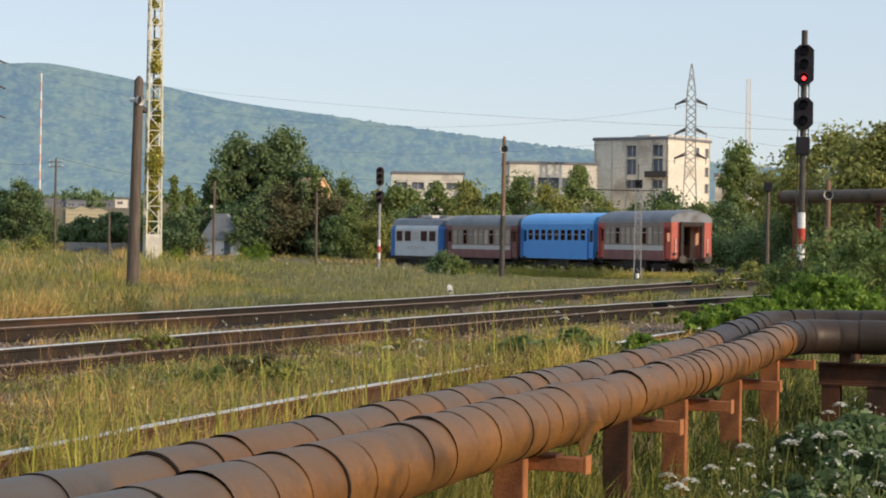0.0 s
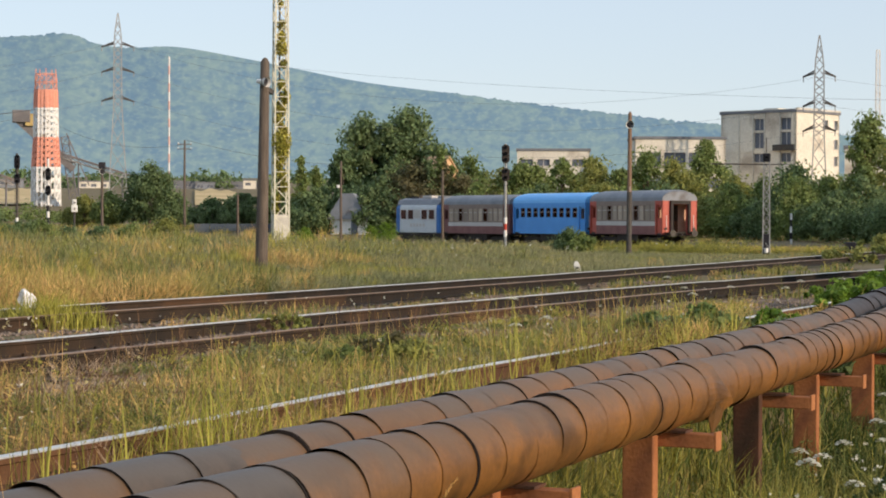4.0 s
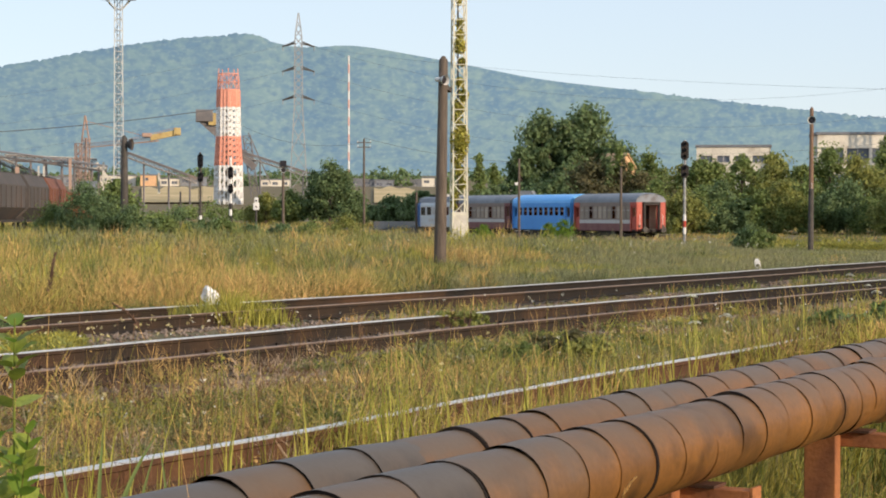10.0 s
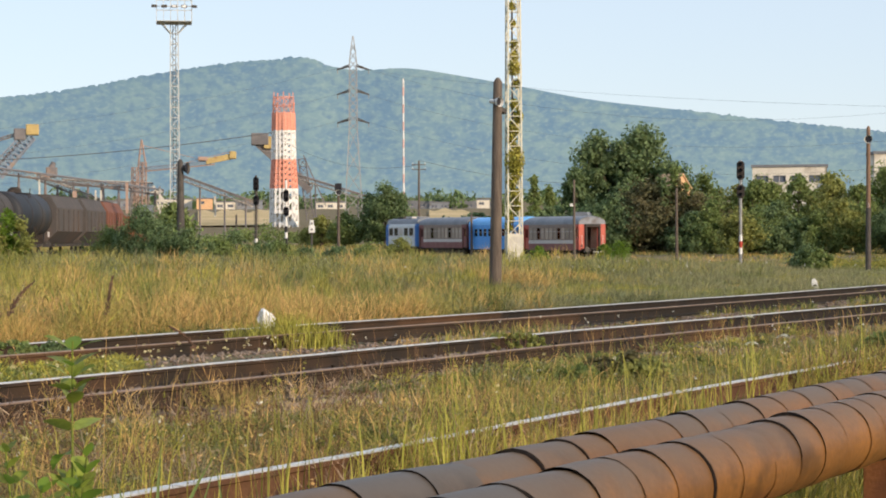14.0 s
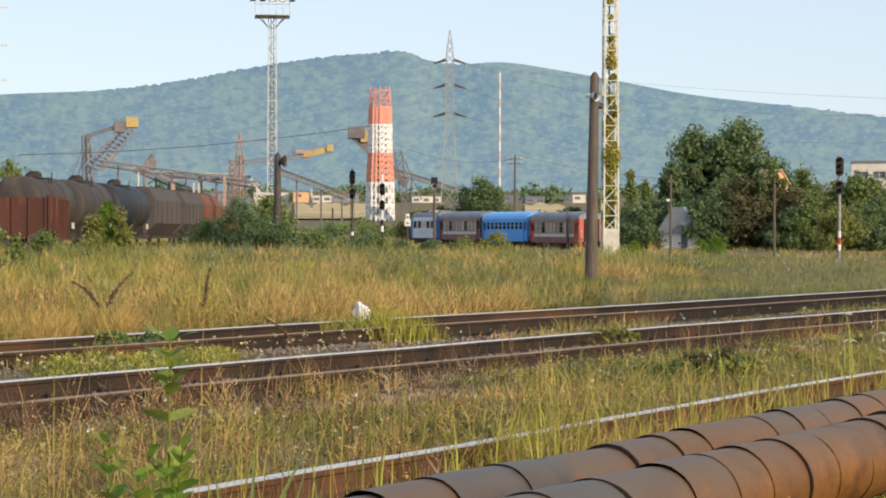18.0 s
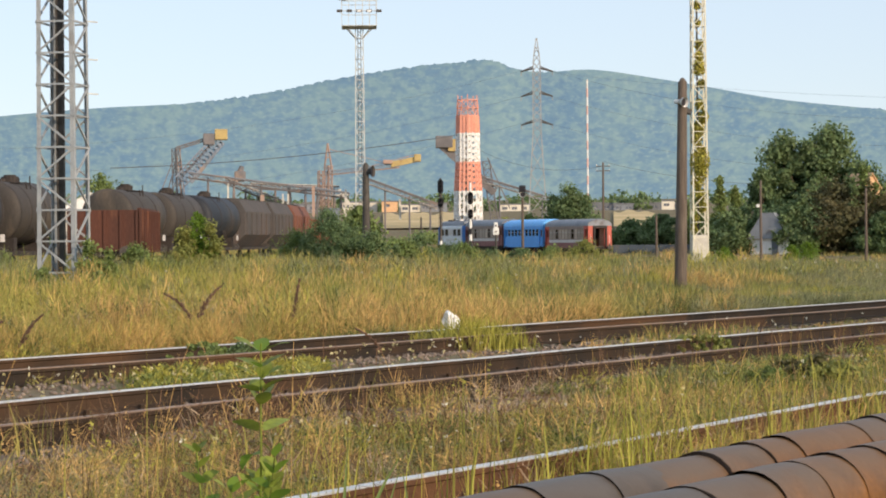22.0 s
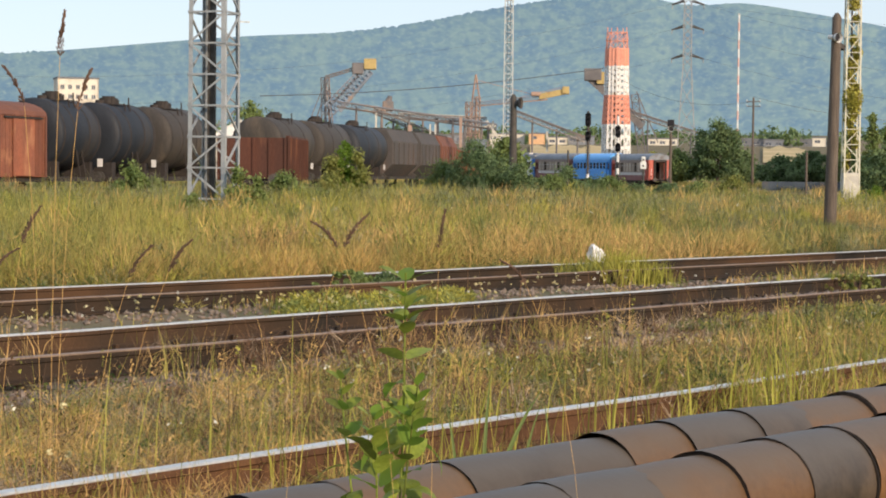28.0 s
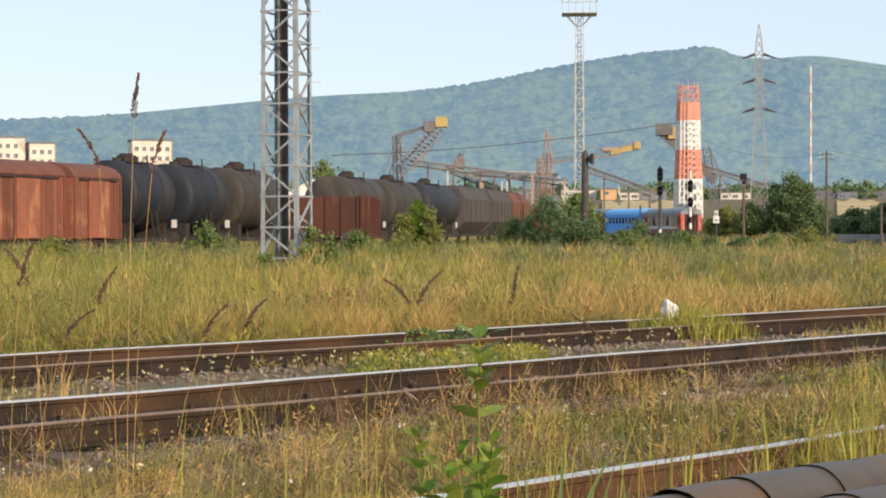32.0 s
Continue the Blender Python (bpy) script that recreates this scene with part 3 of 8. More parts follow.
track("curved track on which the passenger train leaves", [on_curve(s, -0.66)[0] for s in np.arange(1, float(CS[-1]) - 1, 3.0)], "rail_dull", "rail_dull", False)


# ---- the two clad heating pipes on iron trestles ----
def pipe_run(points, radius, name, label, seed, seams, pitch=0.38, grey_share=0.45, thick=0.0, darkened=20.7):
    """A pipe along a bent line, clad in overlapping sheet-metal sleeves, each of them a part."""
    rng = random.Random(seed)
    t = thing(name, Matrix(), label, "pipe", "heating pipes")
    dist = [0.0]
    for a, b in zip(points, points[1:]):
        dist.append(dist[-1] + (b - a).length)
    grid = np.linspace(0, dist[-1], int(dist[-1] / 0.1) + 1)
    axis = [Vector([float(np.interp(s, dist, [p[i] for p in points])) for i in range(3)]) for s in grid]
    for _ in range(5):
        axis = [axis[0]] + [(axis[i - 1] + axis[i] * 2 + axis[i + 1]) / 4 for i in range(1, len(axis) - 1)] + [axis[-1]]

    def at(s):
        return Vector([float(np.interp(s, grid, [p[i] for p in axis])) for i in range(3)])

    s, n = 0.0, 36
    end = dist[-1]

    def ring(s, r, sag=0.0, wob=None):
        c, d = at(s), (at(s + 0.06) - at(s - 0.06)).normalized()
        side = d.cross(Vector((0, 0, 1))).normalized()
        up = side.cross(d)
        return [c + Vector((0, 0, sag)) + (side * math.cos(a) + up * math.sin(a)) * (r + (wob[i] if wob else 0.0)) for i, a in ((i, 2 * math.pi * i / n) for i in range(n))]

    joints = Geo()
    x_at = [at(k).x for k in grid]
    turn = int(np.argmax(x_at))
    known = [(float(np.interp(x, x_at[:turn], grid[:turn])), gape) for x, gape in seams]
    cuts = []
    while s < known[0][0] - 0.25:
        cuts.append((s, rng.choice((0.003, 0.005, 0.009))))
        s += pitch * rng.uniform(0.85, 1.15)
    cuts += known
    s = known[-1][0]
    while s < end - 0.3:
        s += pitch * rng.uniform(0.7, 1.12)
        cuts.append((s, rng.choice((0.002, 0.003, 0.003, 0.004, 0.005, 0.008))))
    for (s, lap), (nxt, _) in zip(cuts, cuts[1:]):
        step = nxt - s
        open_mouth = lap > 0.0045
        lap = lap * 0.8 if open_mouth else lap * 0.45
        here = at(s).x
        rr = radius + (thick if here < 11.9 else 0.0) + 0.012 * float(smoothstep(20.0, 21.6, here)) + rng.uniform(-0.003, 0.004)
        lift = rng.uniform(0.2, 0.8) * lap
        sag = rng.uniform(-0.006, 0.006)
        wave_at, wave_by = rng.uniform(0, 6.28), rng.uniform(0.0, 0.003)
        wob = [wave_by * math.sin(2 * 2 * math.pi * i / n + wave_at) + rng.uniform(-0.0012, 0.0012) for i in range(n)]
        slant = [rng.uniform(-0.022, 0.022), rng.uniform(-0.012, 0.012)]
        # the mouth of each sleeve stands open over the end of the one before it
        rings = [ring(s, rr + lap, sag + lift, wob), ring(s + 0.05, rr + lap * 0.9, sag + lift * 0.9, wob), ring(s + step * 0.5, rr + lap * 0.4 + 0.002, sag + lift * 0.4, wob), ring(s + step - 0.02, rr - 0.001, sag, wob), ring(s + step + 0.05, rr - 0.004, sag, wob)]
        for i in range(n):
            a = 2 * math.pi * i / n
            rings[0][i] = rings[0][i] + Vector((slant[0] * math.cos(a) + slant[1] * math.sin(2 * a + wave_at), 0, 0))
        # added black ring: gives an open mouth the shade of its gap
        if open_mouth:
            joints.loft([ring(s + 0.008, rr - 0.02, sag), ring(s + 0.008, rr + lap - 0.002, sag + lift, wob), ring(s + 0.016, rr + lap - 0.002, sag + lift, wob), ring(s + 0.018, rr - 0.02, sag)], cap=False)
        # sheets from the bend on have the bushes' shade painted in
        if here > darkened or s > dist[-2]:
            sheet = "clad_shaded"
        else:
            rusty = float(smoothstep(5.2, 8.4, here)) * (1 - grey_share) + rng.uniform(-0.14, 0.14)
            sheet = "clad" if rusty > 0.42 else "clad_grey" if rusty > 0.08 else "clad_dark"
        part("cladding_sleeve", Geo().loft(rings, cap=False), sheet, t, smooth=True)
    part("joint_felt", joints, "joint_shade", t, "dark rings added for the shade in the sleeve joints")["kind"] = "stuff"
    return t


SKEW = math.tan(radians(1.0))


def along(x, y0, z):
    return Vector((x, y0 + x * SKEW, z))


FRONT_Y, BACK_Y = 3.39, 3.86
# where the sleeves meet along the track, and how far each mouth gapes
FRONT_SEAMS = ((3.63, 0.0037), (3.99, 0.0037), (4.53, 0.0056), (4.96, 0.0025), (5.39, 0.0056), (5.81, 0.0068), (6.27, 0.0081), (6.79, 0.0043), (7.18, 0.0068), (7.53, 0.0081), (7.91, 0.0056), (8.27, 0.0025), (8.68, 0.0037), (9.06, 0.0068), (9.41, 0.0074), (9.79, 0.0037), (10.17, 0.0025), (10.45, 0.0031), (10.79, 0.0062), (11.15, 0.0037), (11.45, 0.0031), (11.88, 0.0037), (12.28, 0.0074), (12.63, 0.0025), (12.95, 0.0037), (13.29, 0.0031), (13.75, 0.0074), (14.10, 0.0025), (14.43, 0.0037), (14.87, 0.0025), (15.15, 0.0081))
BACK_SEAMS = ((4.08, 0.0043), (4.61, 0.0056), (5.01, 0.0037), (5.47, 0.0037), (5.87, 0.0062), (6.36, 0.0093), (6.73, 0.0050), (7.26, 0.0074), (7.70, 0.0056), (8.02, 0.0031), (8.43, 0.0031), (8.79, 0.0025), (9.12, 0.0068), (9.46, 0.0031), (9.90, 0.0062), (10.30, 0.0037), (10.73, 0.0037), (11.16, 0.0050), (11.52, 0.0031), (11.88, 0.0031), (12.20, 0.0037), (12.49, 0.0031), (12.92, 0.0068))
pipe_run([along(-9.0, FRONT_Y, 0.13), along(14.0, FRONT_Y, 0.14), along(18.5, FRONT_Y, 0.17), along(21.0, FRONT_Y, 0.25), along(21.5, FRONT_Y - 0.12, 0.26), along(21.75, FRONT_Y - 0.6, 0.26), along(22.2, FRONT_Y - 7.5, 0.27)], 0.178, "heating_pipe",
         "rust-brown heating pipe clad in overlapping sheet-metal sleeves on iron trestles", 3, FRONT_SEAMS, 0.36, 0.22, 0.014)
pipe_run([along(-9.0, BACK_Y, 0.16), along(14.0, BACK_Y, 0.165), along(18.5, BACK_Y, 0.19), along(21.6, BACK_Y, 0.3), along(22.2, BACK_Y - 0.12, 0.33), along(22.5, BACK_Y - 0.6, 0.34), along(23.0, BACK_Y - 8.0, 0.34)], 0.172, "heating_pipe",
         "greyer rust-brown heating pipe clad in metal sleeves behind its twin", 5, BACK_SEAMS, 0.37, 0.6, darkened=19.2)


def trestle(x):
    """A single leg of welded plates between the pipes with a short cross beam under both."""
    y = FRONT_Y + x * SKEW
    lift = 0.1 * float(smoothstep(18.0, 21.2, x))
    t = thing("pipe_trestle", Matrix.Translation((x, y, 0)), "rust-red iron trestle carrying the two heating pipes", "trestle", "trestles under the pipes")
    c, w, top = 0.12, 0.1, -0.056 + lift
    # one leg is darker: the pipes' shadow is put into its iron
    dark = "iron_dark" if 13.9 < x < 14.3 else "iron"
    section = ((-0.05, -w), (0.05, -w), (0.05, w), (-0.05, w))
    part("leg", Geo().loft([[(x, c + y, z) for x, y in section] for z in (-1.45, top)]), dark, t, bevel=0.008)
    part("cross_beam", Geo().box((0.02, -0.33, -0.1), (0.13, 0.62, -0.012)), "iron", t, "rusty box beam", bevel=0.006, m=Matrix.Translation((0.035, 0, top)))
    part("end_plate", Geo().box((0.055, -0.345, top - 0.112), (0.175, -0.331, top + 0.002)), "iron", t)
    part("saddle", Geo().box((0.03, -0.16, top - 0.01), (0.19, 0.16, top + 0.004)), "iron_dark", t, "dark saddle plate")
    return t


for x in (-8.4, -5.6, -2.8, 0.1, 3.0, 5.9, 8.7, 11.37, 14.08, 16.1, 18.6, 20.8):
    trestle(x)


def cross_trestle():
    t = thing("pipe_bridge", Matrix.Translation(along(21.9, FRONT_Y - 1.0, -0.04)), "dark rusty beam on posts under the turned pipes", "trestle")
    part("beam", Geo().box((-0.12, -6, -0.25), (0.12, 0.75, -0.232)).box((-0.12, -6, -0.018), (0.12, 0.75, 0.0)).box((-0.012, -6, -0.232), (0.012, 0.75, -0.018)), "iron_dark", t, "rust-brown I-beam")
    for y in (0.6, 0.1, -0.3, -1.5, -3.0, -4.6):
        part("leg", Geo().box((-0.1, y - 0.1, -1.5), (-0.085, y + 0.1, -0.25)).box((0.085, y - 0.1, -1.5), (0.1, y + 0.1, -0.25)).box((-0.085, y - 0.006, -1.5), (0.085, y + 0.006, -0.25)), "iron_dark", t)
    for y in (0.45, -0.25, -2.2, -4.0):
        part("saddle", Geo().box((-0.12, y - 0.06, 0.004), (0.9, y + 0.06, 0.1)), "iron_dark", t)
    return t


cross_trestle()

# torn end of the thicker cladding on the front pipe
t = thing("cladding_collar", Matrix.Translation(along(11.98, FRONT_Y, 0.137)), "torn rust-brown sheet collar where the thick cladding ends", "pipe cladding")
rng = random.Random(12)
rings = []
for x, r in ((-0.16, 0.199), (-0.02, 0.203), (0.1, 0.211)):
    ring = []
    for a in np.linspace(0, 2 * math.pi, 37)[:-1]:
        torn = max(0.0, -math.cos(a)) * max(0.0, 1 - abs(math.sin(a) + 0.35) / 0.7) if x > 0.05 else 0.0
        ring.append((x + 0.17 * torn + (rng.uniform(-0.02, 0.02) if x > 0.05 else 0.0), (r + 0.045 * torn) * math.cos(a), (r + 0.03 * torn + rng.uniform(-0.002, 0.002)) * math.sin(a)))
    rings.append(ring)
collar = Geo().loft(rings, cap=False)
collar.loft([[(x, y * 0.985, z * 0.985) for x, y, z in ring] for ring in rings], cap=False)
part("sheet", collar, "clad", t)
flap = [(0.0, -0.2, -0.06), (0.13, -0.222, -0.05), (0.17, -0.19, -0.17), (0.15, -0.13, -0.285), (0.03, -0.14, -0.17)]
part("flap", Geo().loft([flap, [(x, y + 0.006, z) for x, y, z in flap]]), "clad_grey", t, "bent torn flap of sheet metal")

# ---- the leaving passenger train ----
def clear_glass():
    m = bpy.data.materials.new("window_glass")
    m.use_nodes = True
    n, l = m.node_tree.nodes, m.node_tree.links
    mix, tr, gl, fr = n.new("ShaderNodeMixShader"), n.new("ShaderNodeBsdfTransparent"), n.new("ShaderNodeBsdfGlossy"), n.new("ShaderNodeFresnel")
    tr.inputs["Color"].default_value = (0.62, 0.64, 0.62, 1)
    gl.inputs["Roughness"].default_value = 0.05
    l.new(fr.outputs["Fac"], mix.inputs["Fac"]), l.new(tr.outputs["BSDF"], mix.inputs[1]), l.new(gl.outputs["BSDF"], mix.inputs[2])
    l.new(mix.outputs["Shader"], n["Material Output"].inputs["Surface"])
    return m


M["clear"] = clear_glass()
COACH_L, COACH_W = 9.85, 2.83


def roof_geo(x0, x1, w, z0, z1):
    """A barrel roof with a thickness and drooping ends."""
    rings = []
    for x, k in ((x0, 0.9), (x0 + 0.35, 1.0), (x1 - 0.35, 1.0), (x1, 0.9)):
        out = [(x, w / 2 * math.cos(a), z0 + (z1 - z0) * k * math.sin(a) ** 0.75) for a in np.linspace(0.0, math.pi, 17)]
        inn = [(x, y * 0.96, z0 + (z - z0) * 0.92 - 0.0) for _, y, z in reversed(out)]
        rings.append(out + inn)
    return Geo().loft(rings)


def wheel_set(parent, x):
    for y in (-0.75, 0.75):
        w = part("wheel", Geo().tube((x, y - 0.06, 0.42), (x, y + 0.06, 0.42), 0.42, n=18), "under", parent)
        part("axle_box", Geo().box((x - 0.12, y * 1.3 - 0.08, 0.34), (x + 0.12, y * 1.3 + 0.08, 0.56)), "under", w)


def bogie(parent, x):
    b = part("bogie", Geo().box((x - 1.1, -1.05, 0.45), (x + 1.1, -0.93, 0.72)).box((x - 1.1, 0.93, 0.45), (x + 1.1, 1.05, 0.72)).box((x - 0.25, -1.0, 0.5), (x + 0.25, 1.0, 0.75)), "under", parent)
    for dx in (-0.8, 0.8):
        for y in (-0.75, 0.75):
            part("wheel", Geo().tube((x + dx, y - 0.06, 0.42), (x + dx, y + 0.06, 0.42), 0.42, n=18), "under", b)
    return b


def buffers(parent, x, d):
    for y in (-0.875, 0.875):
        part("buffer", Geo().tube((x, y, 1.05), (x + d * 0.5, y, 1.05), 0.09, n=10).tube((x + d * 0.5, y, 1.05), (x + d * 0.56, y, 1.05), 0.24, n=14), "dark_steel", parent)


def coach(name, label, low, band, stripe, ends, roof, win_n, win_lo, win_hi, win_w):
    """A passenger coach; its rear end looks along -X."""
    t = thing(name, Matrix(), label, "train coach", "coaches of the leaving train")
    L, w = COACH_L / 2, COACH_W / 2
    x0, x1 = -L + 0.95, L - 0.95
    for sgn in (-1, 1):
        y0, y1 = sorted((sgn * w, sgn * (w - 0.07)))
        part("lower_panel", Geo().box((x0, y0, 0.95), (x1, y1, 1.55)), low, t)
        a, b = sorted((sgn * (w + 0.006), sgn * (w - 0.07)))
        part("stripe", Geo().box((x0, a, 1.55), (x1, b, 1.85)), stripe, t)
        g = Geo()
        if win_lo > 1.86:
            g.box((x0, y0, 1.85), (x1, y1, win_lo))
        g.box((x0, y0, win_hi), (x1, y1, 3.28))
        pitch = (x1 - x0) / win_n
        for i in range(win_n):
            c = x0 + (i + 0.5) * pitch
            g.box((c - pitch / 2, y0, win_lo), (c - win_w / 2, y1, win_hi)).box((c + win_w / 2, y0, win_lo), (c + pitch / 2, y1, win_hi))
        part("window_band", g, band, t)
        for i in range(win_n):
            c = x0 + (i + 0.5) * pitch
            pane = part("window", Geo().box((c - win_w / 2, sgn * (w - 0.04) - 0.004, win_lo), (c + win_w / 2, sgn * (w - 0.04) + 0.004, win_hi)), "clear" if i % 5 == 3 or roof == "blue_roof" else "tan_pane", t)
            part("window_bar", Geo().box((c - win_w / 2, sgn * (w - 0.045) - 0.015, win_hi - 0.33), (c + win_w / 2, sgn * (w - 0.045) + 0.015, win_hi - 0.29)), "coach_grey", pane)
        # entrance bays at both ends with a recessed door
        for e in (-1, 1):
            a, b = sorted((e * (L - 0.95), e * L))
            p = part("entrance_bay", Geo().box((a, y0, 0.95), (a + 0.12, y1, 3.28)).box((b - 0.12, y0, 0.95), (b, y1, 3.28)).box((a + 0.12, y0, 3.0), (b - 0.12, y1, 3.28)), ends, t)
            part("entrance_door", Geo().box((a + 0.12, sgn * (w - 0.12) - 0.02, 0.98), (b - 0.12, sgn * (w - 0.12) + 0.02, 2.1)).box((a + 0.12, sgn * (w - 0.12) - 0.02, 2.1), (a + 0.24, sgn * (w - 0.12) + 0.02, 3.0)).box((b - 0.24, sgn * (w - 0.12) - 0.02, 2.1), (b - 0.12, sgn * (w - 0.12) + 0.02, 3.0)).box((a + 0.24, sgn * (w - 0.12) - 0.02, 2.85), (b - 0.24, sgn * (w - 0.12) + 0.02, 3.0)), ends, p)
            part("step", Geo().box((a + 0.14, y0, 0.5), (b - 0.14, y1, 0.55)).box((a + 0.14, y0, 0.72), (b - 0.14, y1, 0.77)), "under", p)
    part("floor", Geo().box((-L, -w + 0.08, 0.9), (L, w - 0.08, 1.05)), "under", t)
    part("roof", roof_geo(-L, L, COACH_W + 0.02, 3.28, 4.05), roof, t, smooth=False)
    part("corridor_wall", Geo().box((x0, -0.62, 1.05), (x1, -0.58, 1.9)), "inside", t)
    for x in (x0, x1):
        part("bulkhead", Geo().box((x - 0.02, -w + 0.08, 1.05), (x + 0.02, -0.45, 3.25)).box((x - 0.02, 0.45, 1.05), (x + 0.02, w - 0.08, 3.25)).box((x - 0.02, -0.45, 3.0), (x + 0.02, 0.45, 3.25)), "inside", t)
    for e in (-1, 1):
        x = e * L
        a, b = sorted((x, x - e * 0.06))
        g = Geo()
        rows = [(yy, 3.28 + 0.70 * math.sqrt(max(0.0, 1 - (yy / w) ** 2)) ** 0.75) for yy in np.linspace(-w, w, 17)]
        for (ya, za), (yb, zb) in zip(rows, rows[1:]):
            low_z = 3.02 if abs(ya + yb) / 2 < 0.6 else 0.95
            g.add([(a, ya, low_z), (b, ya, low_z), (b, yb, low_z), (a, yb, low_z), (a, ya, 3.28), (b, ya, 3.28), (b, yb, 3.28), (a, yb, 3.28)],
                  [(3, 2, 1, 0), (4, 5, 6, 7), (0, 1, 5, 4), (1, 2, 6, 5), (2, 3, 7, 6), (3, 0, 4, 7)])
        arch = Geo()
        for (ya, za), (yb, zb) in zip(rows, rows[1:]):
            arch.add([(a, ya, 3.28), (b, ya, 3.28), (b, yb, 3.28), (a, yb, 3.28), (a, ya, za), (b, ya, za), (b, yb, zb), (a, yb, zb)],
                     [(3, 2, 1, 0), (4, 5, 6, 7), (0, 1, 5, 4), (1, 2, 6, 5), (2, 3, 7, 6), (3, 0, 4, 7)])
        part("end_arch", arch.mesh("end_arch", weld=True), roof, t, "grey arch under the roof end")
        wall = part("end_wall", g.mesh("end_wall", weld=True), ends, t)
        a, b = sorted((x, x + e * 0.18))
        part("gangway", Geo().box((a, -0.8, 1.02), (b, -0.62, 3.3)).box((a, 0.62, 1.02), (b, 0.8, 3.3)).box((a, -0.62, 3.05), (b, 0.62, 3.3)), "under", wall, "black rubber gangway frame")
        for y in (-1.1, 1.1):
            part("handrail", Geo().bar((x + e * 0.05, y, 1.2), (x + e * 0.05, y, 2.3), 0.03), "white", wall)
        part("tail_lamp", Geo().tube((x, -1.15, 1.35), (x + e * 0.08, -1.15, 1.35), 0.1, n=10).tube((x, 1.15, 1.35), (x + e * 0.08, 1.15, 1.35), 0.1, n=10), "dark_steel", wall)
        buffers(t, x, e)
        part("headstock", Geo().box((min(x, x - e * 0.15), -1.3, 0.85), (max(x, x - e * 0.15), 1.3, 1.12)), "under", t)
        part("coupling", Geo().bar((x, 0, 1.0), (x + e * 0.35, 0, 0.92), 0.1), "under", t)
        bogie(t, e * (L - 2.1))
    part("battery_box", Geo().box((-1.4, -1.2, 0.45), (1.4, 1.2, 0.9)), "under", t)
    return t


def locomotive():
    t = thing("locomotive", Matrix(), "white and blue diesel locomotive hauling the passenger train", "locomotive")
    L, w = 3.65, 1.42
    body = [(-1, 1.0), (1, 1.0), (1, 3.1), (0.93, 3.35), (-0.93, 3.35), (-1, 3.1)]
    part("body", Geo().loft([[(x, y * w, z) for y, z in body] for x in (-L + 0.55, L - 0.9)]), "loco_white", t, "dirty white side panels", bevel=0.04)
    part("rear_cab", Geo().loft([[(x, y * w * k, 1.0 + (z - 1.0) * kk) for y, z in body] for x, k, kk in ((-L, 0.86, 0.93), (-L + 0.2, 0.97, 0.98), (-L + 0.55, 1.0, 1.0))]), "blue_dark", t, "dark blue cab end", bevel=0.04)
    part("front_cab", Geo().loft([[(x, y * w * k, 1.0 + (z - 1.0) * kk) for y, z in body] for x, k, kk in ((L - 0.9, 1.0, 1.0), (L - 0.3, 0.97, 0.98), (L, 0.85, 0.9))]), "blue_dark", t, "dark blue cab end", bevel=0.04)
    part("roof", Geo().loft([[(x, y * w, z) for y, z in ((-0.94, 3.36), (0.94, 3.36), (0.8, 3.75), (0.35, 3.92), (-0.35, 3.92), (-0.8, 3.75))] for x in (-L + 0.3, L - 0.4)]), "grey_roof", t)
    part("roof_hatch", Geo().box((-1.2, -0.7, 3.9), (0.2, 0.7, 4.12)), "coach_grey", t, bevel=0.05)
    part("exhaust", Geo().box((0.9, -0.6, 3.9), (2.2, 0.6, 4.05)).tube((1.5, 0, 4.0), (1.5, 0, 4.2), 0.2), "dark_steel", t)
    part("roof_fan", Geo().tube((-2.4, 0, 3.88), (-2.4, 0, 4.08), 0.7, n=16), "grey_roof", t)
    for sgn in (-1, 1):
        y = sgn * (w + 0.004)
        for x in (-2.4, -1.25, 0.95, 2.1):
            f = part("window", Geo().box((x - 0.42, y - 0.01, 2.15), (x + 0.42, y + 0.01, 2.9)), "glass", t)
            part("window_frame", Geo().box((x - 0.48, y - 0.02, 2.9), (x + 0.48, y + 0.02, 2.96)).box((x - 0.48, y - 0.02, 2.09), (x + 0.48, y + 0.02, 2.15)).box((x - 0.48, y - 0.02, 2.15), (x - 0.42, y + 0.02, 2.9)).box((x + 0.42, y - 0.02, 2.15), (x + 0.48, y + 0.02, 2.9)), "coach_grey", f)
        for k in range(5):
            part("lettering_bar", Geo().box((-1.3 + k * 0.5, y - 0.008, 1.5), (-0.98 + k * 0.5, y + 0.008, 1.78)), "coach_grey", t)
        part("grille", Geo().box((-0.6, y - 0.012, 2.2), (0.4, y + 0.012, 2.9)), "coach_grey", t)
    part("rear_window", Geo().box((-L - 0.02, -0.9, 2.3), (-L + 0.06, -0.12, 2.9)).box((-L - 0.02, 0.12, 2.3), (-L + 0.06, 0.9, 2.9)), "glass", t)
    part("frame", Geo().box((-L, -1.35, 0.75), (L, 1.35, 1.0)), "under", t)
    part("fuel_tank", Geo().box((-1.0, -1.2, 0.35), (1.0, 1.2, 0.75)), "under", t)
    for e in (-1, 1):
        bogie(t, e * 2.1)
        buffers(t, e * L, e)
    return t


coach_rear = coach("passenger_coach", "faded maroon passenger coach with grey stripe and red open end", "maroon", "coach_brown", "coach_grey", "coach_end", "grey_roof", 11, 1.95, 2.95, 0.55)
coach_blue = coach("passenger_coach", "bright blue passenger coach with light blue roof", "blue", "blue", "blue", "blue", "blue_roof", 9, 2.2, 2.9, 0.62)
